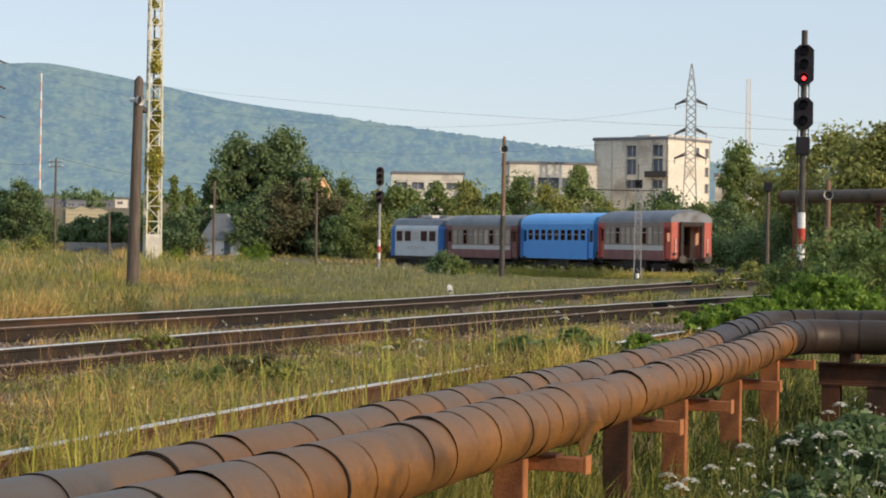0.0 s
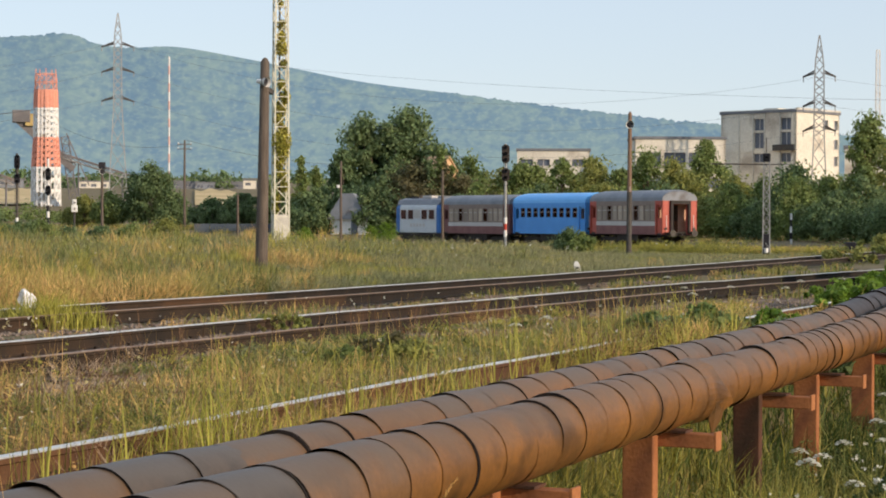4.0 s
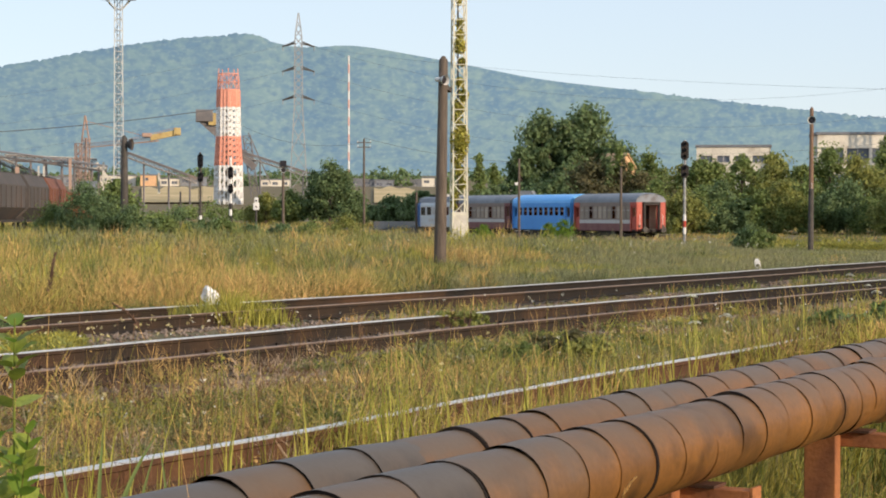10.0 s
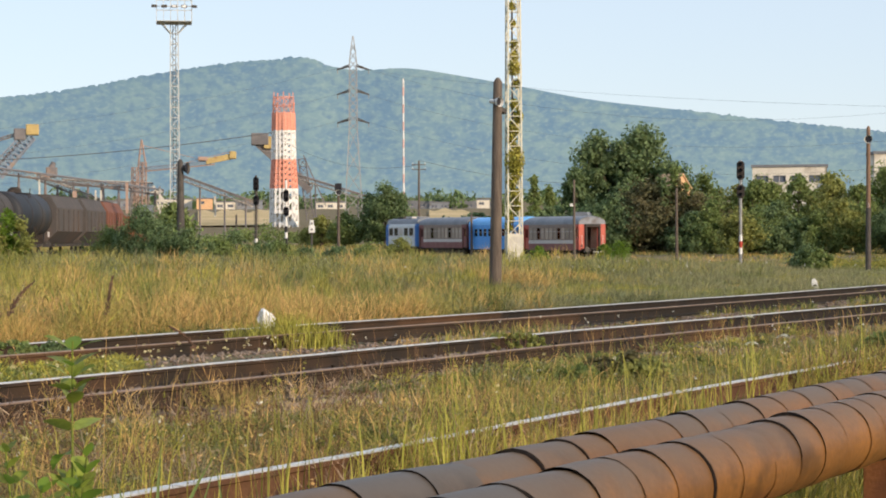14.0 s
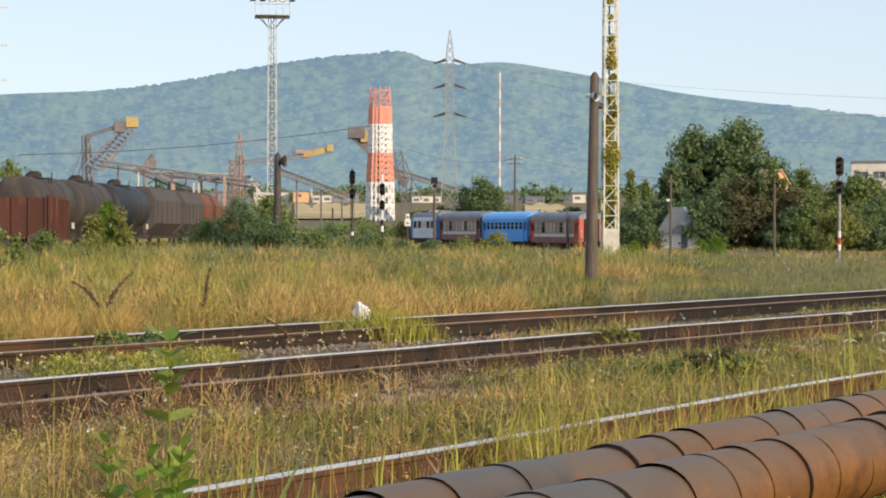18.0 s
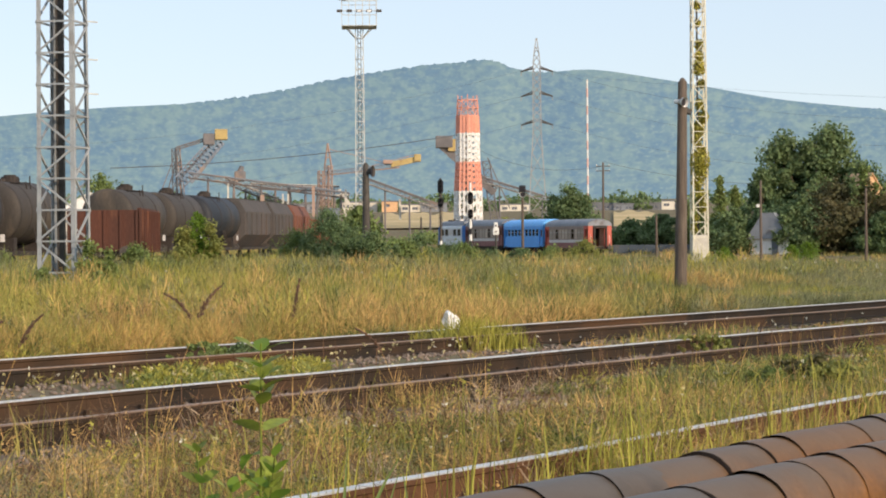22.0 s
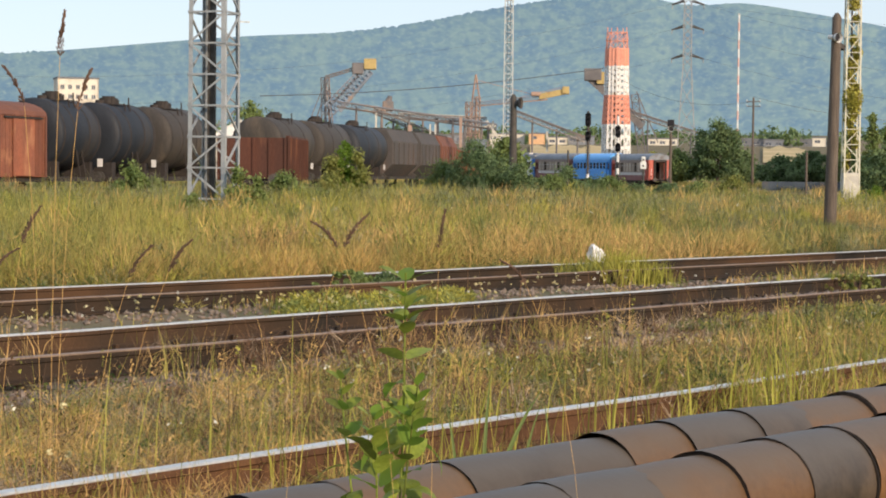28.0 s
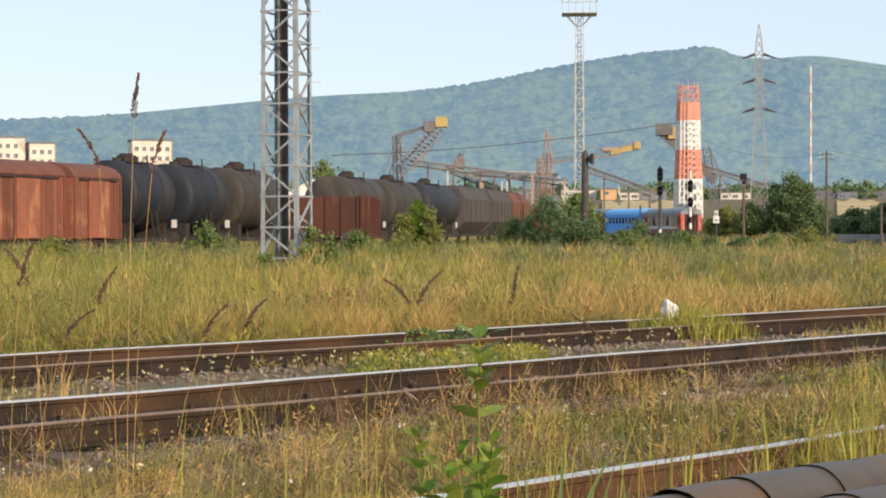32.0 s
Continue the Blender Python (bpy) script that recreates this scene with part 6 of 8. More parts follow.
def building(name, label, bearing, dist, width, depth, z0, z1, turn, openings, material="render_wall", roof="roof_dark", wall=0.4, side_openings=(), parapet=0.5):
    """A flat-roofed house: walls with real openings, dark sheets behind them standing for the unlit rooms, a roof with
    a rim. Openings: x0, x1, z0, z1.
    """
    c = spot(bearing, dist)
    t = thing(name, Matrix.Translation((c.x, c.y, 0)) @ toward(c) @ Matrix.Rotation(radians(turn), 4, "Z"), label, "building")
    for face, (w, ops) in enumerate(((width, openings), (depth, side_openings))):
        xs = sorted({-w / 2, w / 2, *(v for o in ops for v in o[:2])})
        zs = sorted({z0, z1, *(v for o in ops for v in o[2:])})
        off = depth / 2 if face == 0 else width / 2
        m = Matrix() if face == 0 else Matrix.Rotation(radians(90), 4, "Z")
        g = Geo()
        for xa, xb in zip(xs, xs[1:]):
            for za, zb in zip(zs, zs[1:]):
                cx, cz = (xa + xb) / 2, (za + zb) / 2
                if any(o[0] < cx < o[1] and o[2] < cz < o[3] for o in ops):
                    continue
                g.box((xa, -off, za), (xb, -off + wall, zb), m)
        front = part("wall", g.mesh("wall", weld=True), material, t)
        for o in ops:
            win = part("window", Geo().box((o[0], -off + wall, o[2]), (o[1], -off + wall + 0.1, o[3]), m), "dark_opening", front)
            part("window_bar", Geo().box(((o[0] + o[1]) / 2 - 0.06, -off + wall - 0.1, o[2]), ((o[0] + o[1]) / 2 + 0.06, -off + wall, o[3]), m), "coach_grey", win)
            part("sill", Geo().box((o[0] - 0.1, -off - 0.12, o[2] - 0.12), (o[1] + 0.1, -off + wall, o[2] - 0.002), m), "concrete", win)
    part("rear_wall", Geo().box((-width / 2, depth / 2 - wall, z0), (width / 2, depth / 2, z1)).box((-width / 2, -depth / 2 + wall, z0), (-width / 2 + wall, depth / 2 - wall, z1)), material, t)
    part("roof", Geo().box((-width / 2 - 0.25, -depth / 2 - 0.25, z1), (width / 2 + 0.25, depth / 2 + 0.25, z1 + parapet)), roof, t)
    return t


# four-storey factory block: front with two window bays and a bright end wall
Z = 1.25 + 400 * math.tan(radians(3.02))
ops = [(x - 1.15, x + 1.15, Z - lo, Z - hi) for x in (0.25, 6.5) for lo, hi in ((3.4, 1.0), (7.0, 3.9), (9.8, 8.1))]
fac = building("factory_block", "derelict cream-rendered factory block with dark window bays", 22.95, 402.0, 17.7, 16.6, -1.0, Z, -32, ops,
               side_openings=[(a, a + 1.5, Z - b, Z - b + 1.9) for a, b in ((6.2, 3.1), (6.2, 7.0), (6.2, 10.4), (2.4, 3.1))])
for x in (-8.6, -4.4, -1.1, 1.6, 5.2, 7.9):
    part("pilaster", Geo().box((x - 0.12, -8.5, -1), (x + 0.12, -8.302, Z - 0.02)), "concrete", fac)
for z in (Z - 1.0, Z - 3.7, Z - 7.6):
    part("floor_band", Geo().box((-8.84, -8.4, z - 0.12), (8.84, -8.302, z + 0.12)), "render_wall", fac)
part("balcony", Geo().box((4.0, -9.3, Z - 7.6), (9.0, -8.3, Z - 7.4)).box((4.0, -9.3, Z - 7.4), (9.0, -9.2, Z - 6.4)), "dark_steel", fac, "dark steel balcony")
part("roof_house", Geo().box((-1.5, -4, Z + 0.5), (2.0, 2, Z + 1.2)), "render_wall", fac)
part("coping", Geo().box((-9.0, -8.5, Z + 0.502), (9.0, -8.1, Z + 0.66)).box((8.6, -8.1, Z + 0.502), (9.1, 8.4, Z + 0.9)), "concrete", fac)
Z2 = 1.25 + 385 * math.tan(radians(2.28))
building("factory_wing", "low cream factory wing with dark window bands", 19.95, 385.0, 17.5, 12, -1.0, Z2, 8, [(x, x + 4.2, Z2 - 5.4, Z2 - 2.6) for x in (-8.0, -3.2, 1.6)] + [(-8.0, 7.5, Z2 - 9.5, Z2 - 7.5)])
Z3 = 1.25 + 420 * math.tan(radians(1.95))
building("factory_wing", "pale low workshop behind the hedge", 16.35, 420.0, 15.5, 10, -1.0, Z3, 0, [(x, x + 2.6, Z3 - 3.2, Z3 - 1.8) for x in (-7.0, -3.4, 0.4, 4.0)])
building("factory_wing", "long low shed with dark roof behind trees", 25.6, 430.0, 12.0, 10, -1.0, 1.25 + 430 * math.tan(radians(2.0)), 0, [(x, x + 2.2, 9.2, 11.0) for x in (-5.2, -2.2, 0.8, 3.4)], parapet=0.7)
for b, w, e in ((-19.1, 26.0, 2.62), (-17.42, 8.0, 2.45), (-14.28, 12.6, 2.55)):
    zt = 1.25 + 620 * math.tan(radians(e))
    building("apartment_block", "distant cream apartment block with rows of windows", b, 620.0, w, 10, 0.0, zt, 8, [(x, x + 1.2, zt - k, zt - k + 1.3) for k in (3.2, 6.2) for x in np.arange(-w / 2 + 0.8, w / 2 - 1.4, 2.4)])
for b, d, w, wall, e in ((-1.7, 860, 16, "render_wall", 1.1), (-0.8, 850, 7, "ochre", 1.12), (-0.2, 870, 9, "render_wall", 1.02), (7.4, 900, 6, "render_wall", 1.06), (6.1, 900, 9, "grey_roof", 0.98), (0.5, 880, 12, "grey_roof", 1.05), (6.7, 930, 40, "roof_dark", 1.0), (4.9, 930, 20, "roof_dark", 1.02), (-3.4, 840, 22, "grey_roof", 1.05), (2.9, 900, 14, "render_wall", 1.0)):
    zt = 1.25 + d * math.tan(radians(e))
    z0 = float(ground_z(*spot(b, d)[:2])) - 1
    building("distant_shed", "low grey industrial shed far across the field", b, float(d), float(w), 10, z0, zt, 0, [(x, x + 2.4, zt - 2.2, zt - 1.0) for x in np.arange(-w / 2 + 1, w / 2 - 3.4, 4.5)], wall)
zt = 1.25 + 200 * math.tan(radians(1.45))
c = spot(-9.55, 200.0)
hut = thing("store_shed", Matrix.Translation(c) @ toward(c), "small shed with a pale gable roof behind the wagons", "shed")
part("wall", Geo().box((-3, -3, -0.6), (3, 3, zt - 2)), "concrete", hut)
part("roof", Geo().loft([[(-3.4, y, zt - 2), (3.4, y, zt - 2), (0, y, zt)] for y in (-3.3, 3.3)]), "white", hut, "pale sheet roof")

# house half hidden in the big tree, and a white shed
c = on_ground(10.55, 205.0)
h = thing("cottage", Matrix.Translation(c) @ toward(c) @ Matrix.Rotation(radians(-20), 4, "Z"), "small white-walled cottage with a grey roof under trees", "house")
part("wall", Geo().box((-2.0, -2.5, 0), (2.0, 2.5, 1.6)), "white", h)
part("roof", Geo().loft([[(-2.4, y, 1.6), (2.4, y, 1.6), (0.6, y, 4.3), (-0.6, y, 4.3)] for y in (-2.8, 2.8)]), "grey_roof", h)
part("door", Geo().box((0.3, -2.54, 0.02), (1.0, -2.5, 1.5)), "dark_opening", h)
c = on_ground(12.97, 208.0)
h = thing("house", Matrix.Translation(c) @ toward(c) @ Matrix.Rotation(radians(35), 4, "Z"), "sunlit orange gabled house behind the walnut tree", "house")
part("wall", Geo().loft([[(-0.95, y, 0), (0.95, y, 0), (0.95, y, 6.9), (0, y, 8.2), (-0.95, y, 6.9)] for y in (-1.8, 1.8)]), "ochre", h)
part("roof", Geo().loft([[(-1.15, y, 6.72), (0, y, 8.3), (1.15, y, 6.72), (1.15, y, 6.86), (0, y, 8.46), (-1.15, y, 6.86)] for y in (-1.95, 1.95)]), "ochre", h)
c = on_ground(6.9, 215.0)
w = thing("concrete_wall", Matrix.Translation(c) @ toward(c), "low grey-blue concrete wall behind the grass", "wall")
for i in range(5):
    part("panel", Geo().box((-4.2 + i * 1.7, -0.08, 0), (-2.54 + i * 1.7, 0.08, 0.95)), "wall_blue", w, bevel=0.02)


# power lines across the view
def wire(a, b, sag, r, label):
    g = Geo()
    pts = [a.lerp(b, k / 24) - Vector((0, 0, sag * 4 * (k / 24) * (1 - k / 24))) for k in range(25)]
    side = (b - a).cross(Vector((0, 0, 1))).normalized()
    g.loft([[p + side * (r * math.cos(k)) + Vector((0, 0, r * math.sin(k))) for k in (0, 1.571, 3.142, 4.712)] for p in pts])
    return tagged(part("power_line", g, "wire"), label, "cable", "power lines")


for e0, e1, s in ((5.05, 4.1, 9.0), (4.3, 3.3, 9.0), (3.5, 2.55, 9.0)):
    wire(seen(3.6, e0, 450), seen(24.06, e1, 366), s, 0.018, "thin sagging overhead power line")
    wire(seen(3.5, e0, 450), seen(-24, e1 - 1.2, 380), s, 0.018, "thin sagging overhead power line")
    wire(seen(24.06, e1, 366), seen(42, e1 + 1, 480), s, 0.018, "thin sagging overhead power line")
wire(seen(3.6, 4.95, 450), seen(44, 3.0, 200), 4.0, 0.016, "long sagging overhead power line over the yard")
wire(seen(-8.96, 2.16, 300), seen(1.22, 3.08, 300), 0.9, 0.06, "thick sagging cable between the machines")
wire(seen(1.3, 2.95, 300), seen(5.4, 2.1, 250), 2.0, 0.022, "dark sagging overhead cable line")
wire(seen(5.5, 2.25, 250), seen(14.0, 1.75, 260), 2.0, 0.02, "thin overhead telephone wire")


# ---- plants ----
def leaf_cloud(rng, blobs, n, size, squash=0.85, shell=0.25):
    """Leaves as small diamonds scattered through round clumps. Blobs: x, y, z, radius."""
    blobs = np.asarray(blobs, float)
    w = blobs[:, 3] ** 2
    k = rng.choice(len(blobs), n, p=w / w.sum())
    d = rng.normal(size=(n, 3))
    d /= np.linalg.norm(d, axis=1)[:, None]
    r = blobs[k, 3] * (shell + (1.08 - shell) * rng.random(n) ** 0.5)
    c = blobs[k, :3] + d * r[:, None] * np.array([1, 1, squash])
    nrm = d + rng.normal(scale=0.7, size=(n, 3))
    nrm /= np.linalg.norm(nrm, axis=1)[:, None]
    a = np.cross(nrm, rng.normal(size=(n, 3)))
    a /= np.linalg.norm(a, axis=1)[:, None]
    b = np.cross(nrm, a)
    s = size * (0.6 + 0.8 * rng.random(n))[:, None]
    v = np.stack([c + a * s * 0.6, c + b * s * 0.33 + a * s * 0.05, c - a * s * 0.55, c - b * s * 0.33 + a * s * 0.05], 1)
    return v.reshape(-1, 3), np.arange(4 * n).reshape(n, 4)


def plant(name, label, foot, height, width, leaf, seed, n, size, trunk=0.25, tall=1.0, lumps=26, category="tree", group="", lean=0.0):
    """A tree or shrub: trunk, limbs and an uneven crown of leaf clumps."""
    rng = np.random.default_rng(seed)
    t = thing(name, Matrix.Translation(foot) @ toward(foot), label, category, group)
    crown_h = height * (1 - trunk)
    blobs = []
    lumps = int(lumps * 3.2)
    for i in range(lumps):
        a, u = rng.random() * 2 * math.pi, rng.random()
        zz = trunk * height + crown_h * (0.12 + 0.8 * u)
        prof = math.sin(math.pi * min(1, 0.18 + 0.8 * u ** (0.8 / tall)))
        rr = width / 2 * prof * (0.2 + 0.75 * rng.random() ** 0.6)
        br = min(width, crown_h) * (0.055 + 0.12 * rng.random() ** 1.3) * (1.15 - 0.4 * u)
        blobs.append((rr * math.cos(a) + lean * u, rr * math.sin(a), zz, br))
    v, f = leaf_cloud(rng, blobs, int(n * 1.6), size * 0.72, 0.9, 0.02)
    # loose leaves fill the crown between the clumps
    loose = [(b[0] * 0.95, b[1] * 0.95, b[2], b[3] * 2.6) for b in blobs[::3]]
    v2, f2 = leaf_cloud(rng, loose, int(n * 0.7), size * 0.75, 0.8, 0.0)
    v, f = np.vstack([v, v2]), np.vstack([f, f2 + len(v)])
    v[:, 2] = np.maximum(v[:, 2], 0.02)
    if trunk > 0.02:
        g = Geo()
        r = 0.035 * height * (0.6 if tall > 1.5 else 1)
        g.tube((0, 0, -0.1), (0.05, 0, height * trunk), r, r * 0.75, n=9)
        g.tube((0.05, 0, height * trunk), (0.0, 0, height * 0.72), r * 0.75, r * 0.2, n=8)
        stem = part("trunk", g, "bark", t)
        for i in range(0, lumps, 8):
            b = blobs[i]
            part("limb", Geo().tube((0.03, 0, height * trunk * (0.8 + 0.5 * rng.random())), b[:3], r * 0.35, r * 0.08, n=6), "bark", stem)
    ob = arrays("crown", v, f, leaf)
    ob.parent = t
    return t


# the big walnut and the thicket at its foot
for i, (b, d, h, w, n) in enumerate(((10.75, 216.0, 13.2, 6.6, 7500), (12.1, 217.0, 13.9, 7.2, 8500), (11.45, 215.0, 12.6, 6.6, 7000), (12.95, 214.0, 10.4, 4.8, 4500), (10.15, 212.0, 9.4, 4.6, 4200))):
    plant("walnut_tree", "large dark green walnut tree with an uneven lobed crown", on_ground(b, d), h, w, "leaf_dark", 11 + 20 * i, n, 0.5, 0.2, lumps=16, group="walnut trees")
plant("thicket_tree", "brownish dark thicket under the walnut tree", on_ground(12.3, 205.0), 7.2, 10.0, "leaf_brown", 13, 9000, 0.42, 0.05, lumps=30)
plant("thicket_tree", "brownish dark thicket under the walnut tree", on_ground(11.2, 204.0), 6.0, 7.0, "leaf_dark", 14, 6000, 0.4, 0.05, lumps=24)
plant("thicket_tree", "brownish thicket beside the hedge", on_ground(13.7, 204.0), 6.0, 7.0, "leaf_brown", 15, 6000, 0.4, 0.05, lumps=24)
for i, (b, d, h, w, leaf, n) in enumerate((
        (4.5, 262, 8.9, 4.6, "leaf_dark", 4200), (4.05, 264, 7.6, 4.2, "leaf_dark", 3400), (4.95, 262, 7.6, 4.4, "leaf_dark", 3400), (3.3, 266, 5.0, 5.0, "leaf", 3000), (2.6, 275, 4.6, 6.0, "leaf_olive", 3500), (5.3, 264, 5.0, 5.0, "leaf_dark", 3500),
        (7.2, 230, 4.6, 7.5, "leaf_dark", 4500), (6.3, 236, 3.9, 6.0, "leaf_dark", 3500), (8.3, 228, 4.2, 6.0, "leaf", 3500), (9.35, 205, 5.0, 5.5, "leaf_dark", 4500), (8.9, 240, 9.5, 2.6, "leaf", 2000), (9.35, 245, 8.5, 2.6, "leaf", 2000), (8.0, 236, 5.5, 3.0, "leaf", 2600),
        (12.75, 204, 6.9, 4.8, "leaf_brown", 4200), (12.62, 205, 8.6, 2.2, "leaf_dark", 1500), (13.35, 205, 7.9, 2.0, "leaf", 1200), (12.72, 203, 8.6, 1.9, "leaf_dark", 420), (13.15, 203, 8.3, 2.0, "leaf_brown", 420), (13.0, 204.5, 9.6, 3.0, "leaf", 900), (13.9, 225, 9.2, 6.5, "leaf", 4000), (14.9, 215, 7.6, 6.0, "leaf_olive", 3600), (15.35, 211, 8.3, 5.0, "leaf", 3400), (15.9, 212, 8.0, 6.0, "leaf", 3600), (16.6, 225, 9.6, 5.0, "leaf", 3600), (17.5, 212, 8.9, 6.5, "leaf_olive", 3800),
        (18.3, 210, 7.6, 6.0, "leaf", 3600), (19.1, 214, 9.4, 6.0, "leaf", 3800), (19.9, 210, 8.6, 6.0, "leaf_olive", 3600), (20.75, 222, 11.4, 6.2, "leaf", 4200), (21.6, 206, 6.8, 6.0, "leaf_olive", 3600),
        (22.5, 200, 6.6, 6.0, "leaf", 3600), (23.4, 196, 7.4, 7.0, "leaf_dark", 4000), (24.4, 190, 6.2, 6.5, "leaf", 3600), (25.5, 185, 11.9, 5.4, "leaf", 4600), (26.3, 178, 8.8, 5.0, "leaf_olive", 4000),
        (27.0, 190, 12.6, 4.0, "leaf", 4200), (28.2, 150, 11.0, 9.0, "leaf_olive", 6500), (29.6, 140, 10.8, 9.0, "leaf_olive", 6500), (31.2, 140, 11.5, 9.0, "leaf", 6000), (33.0, 130, 10.5, 9.0, "leaf", 4000))):
    slim = 2.4 if w < 4.5 and h > 7.5 else 1.0
    plant("hedge_tree" if h < 9 else "poplar_tree" if slim > 2 else "tall_tree", {"leaf_dark": "dark green tree at the field edge", "leaf": "mid-green tree in a wild hedge", "leaf_brown": "brownish thicket tree before the house", "leaf_olive": "yellowish green tree in a wild hedge"}[leaf] if slim < 2 else "slim yellowish poplar behind the yard",
          on_ground(b, float(d)), float(h), float(w), leaf, 100 + i, n, 0.42, 0.08 if h < 9 else 0.14, tall=slim, lumps=18 if slim < 2 else 22, group="wild hedge along the line")
# dark undergrowth that closes the hedge below
for i, b in enumerate(np.arange(13.5, 33, 0.62)):
    d = 200.0 - max(0, b - 20) * 6.5
    # right of 23.5 the shadow mass is painted in with dark leaves
    plant("hedge_shrub", "dense dark green undergrowth of the hedge", on_ground(float(b), d), 4.6 + 1.3 * math.sin(i * 2.1), 5.6, "leaf_dark" if b > 23.5 else ("leaf_dark", "leaf", "leaf_olive", "leaf", "leaf_dark")[i % 5], 200 + i, 2600, 0.34, 0.0, lumps=14, category="shrub", group="undergrowth")
# shrubs in the yard
for i, (b, d, h, w, leaf, n) in enumerate((
        (16.75, 98, 1.5, 1.7, "leaf_dark", 1700), (17.2, 97.5, 1.3, 1.7, "leaf", 1400), (-2.7, 96, 3.4, 3.2, "leaf_dark", 3200), (-2.1, 94, 2.5, 2.6, "leaf_dark", 2600), (-1.2, 93, 2.15, 3.0, "leaf_dark", 3000), (-0.4, 94, 1.7, 2.4, "leaf", 2000), (0.1, 95, 2.0, 2.6, "leaf_dark", 2600), (0.75, 96, 1.6, 2.2, "leaf_dark", 1800), (1.3, 97, 1.75, 2.2, "leaf", 2000), (2.1, 98, 1.35, 2.4, "leaf_dark", 1800), (-3.5, 98, 2.2, 2.4, "leaf", 2000),
        (3.1, 100, 1.5, 2.2, "leaf_dark", 1800), (3.9, 104, 1.5, 2.0, "leaf", 1600), (-6.8, 78, 2.3, 1.2, "leaf_olive", 1500), (-6.45, 78.3, 3.1, 1.2, "leaf_bright", 1700), (-6.1, 78, 2.5, 1.1, "leaf_olive", 1400), (-8.2, 70, 1.4, 2.5, "leaf", 2000), (-12.6, 72, 1.7, 2.6, "leaf", 2200), (-17.0, 58, 1.4, 1.6, "leaf_olive", 1600),
        (-9.6, 50.5, 1.7, 0.8, "leaf", 420), (-9.0, 50.9, 1.5, 0.6, "leaf", 300), (-10.9, 50.3, 1.0, 0.7, "leaf", 380), (-9.3, 46, 0.95, 0.55, "leaf", 500), (-17.8, 46, 0.9, 0.6, "leaf", 500),
        (4.9, 110, 2.0, 2.2, "leaf_olive", 1500), (9.0, 120, 1.4, 2.0, "leaf_bright", 1400), (11.4, 150, 1.9, 1.7, "leaf_bright", 900), (10.95, 152, 1.5, 1.3, "leaf_bright", 700), 
        (14.9, 186, 4.4, 5.0, "leaf_olive", 2600), (-8.0, 190, 6.5, 6.0, "leaf", 2600), (-14.9, 240, 7.0, 7.0, "leaf", 2400), (-11.9, 260, 9.0, 3.0, "leaf_olive", 1500), (-13.8, 250, 9.5, 2.6, "leaf_olive", 1500), (-1.75, 150, 4.6, 3.0, "leaf", 2600), (-9.25, 202, 8.8, 6.5, "leaf", 3400))):
    plant("shrub" if h < 4 else "field_tree", {"leaf_dark": "dark green shrub in the grass of the yard", "leaf": "green shrub in the grass of the yard", "leaf_bright": "bright green young shrub by the wagons", "leaf_olive": "olive-green weedy shrub in tall grass"}[leaf], on_ground(b, float(d)), h, w, leaf, 300 + i, int(n * (1.8 if h < 4 else 1)), 0.12 if h < 4 else 0.36, 0.0 if h < 4 else 0.1, lumps=14, category="shrub" if h < 4 else "tree")
# leafy bushes behind the pipes
for i, (x, y, h, w, leaf, n) in enumerate((
        (20.8, 6.4, 0.34, 0.9, "leaf_dark", 900), (21.5, 6.25, 0.46, 0.9, "leaf", 900), (22.3, 6.3, 0.34, 1.1, "leaf_dark", 900), (21.9, 7.0, 0.3, 0.9, "leaf", 600), (23.6, 6.0, 0.3, 1.0, "leaf_bright", 900), (27.5, 5.6, 0.5, 2.0, "leaf_bright", 2200), (31, 6.2, 0.62, 2.6, "leaf_bright", 2400), (34, 5.2, 0.75, 2.8, "leaf_bright", 2600), (37.5, 5.8, 1.0, 3.0, "leaf_bright", 2600), (42, 6.5, 0.95, 3.2, "leaf_bright", 2400),
        (41, 5.5, 1.9, 3.0, "leaf", 3600), (44, 6.6, 2.1, 3.4, "leaf", 3800), (39, 4.0, 1.7, 3.0, "leaf_bright", 3200), (43, 3.8, 2.6, 3.6, "leaf", 4200), (50, 8.0, 1.2, 4.0, "leaf_olive", 2600), (56, 10.0, 1.0, 4.0, "leaf_olive", 2400), (64, 12.5, 1.0, 4.4, "leaf_olive", 2200),
        (14.5, 2.4, 0.45, 1.4, "leaf_dark", 2200), (16.6, 2.2, 0.6, 1.6, "leaf_dark", 2400), (18.6, 2.6, 0.7, 1.8, "leaf_dark", 2600), (20.2, 2.0, 0.6, 1.8, "leaf_dark", 2400), (19.0, 4.6, 0.5, 1.8, "leaf_dark", 1800), (24.5, 2.0, 0.9, 2.6, "leaf_dark", 2600), (28.0, 1.4, 1.2, 3.0, "leaf_dark", 2600), (47, 2.5, 2.6, 4.0, "leaf_dark", 3600), (32, 0.8, 1.1, 2.6, "leaf", 2200), (30, 3.0, 0.7, 1.8, "leaf_dark", 1600))):
    f = Vector((x, y, float(ground_z(x, y))))
    plant("bush", "leafy green bush growing against the heating pipes" if leaf != "leaf_olive" else "olive weedy bush between the tracks", f, h, w, leaf, 400 + i, n, 0.12, 0.0, lumps=16, category="bush", group="bushes along the pipes")
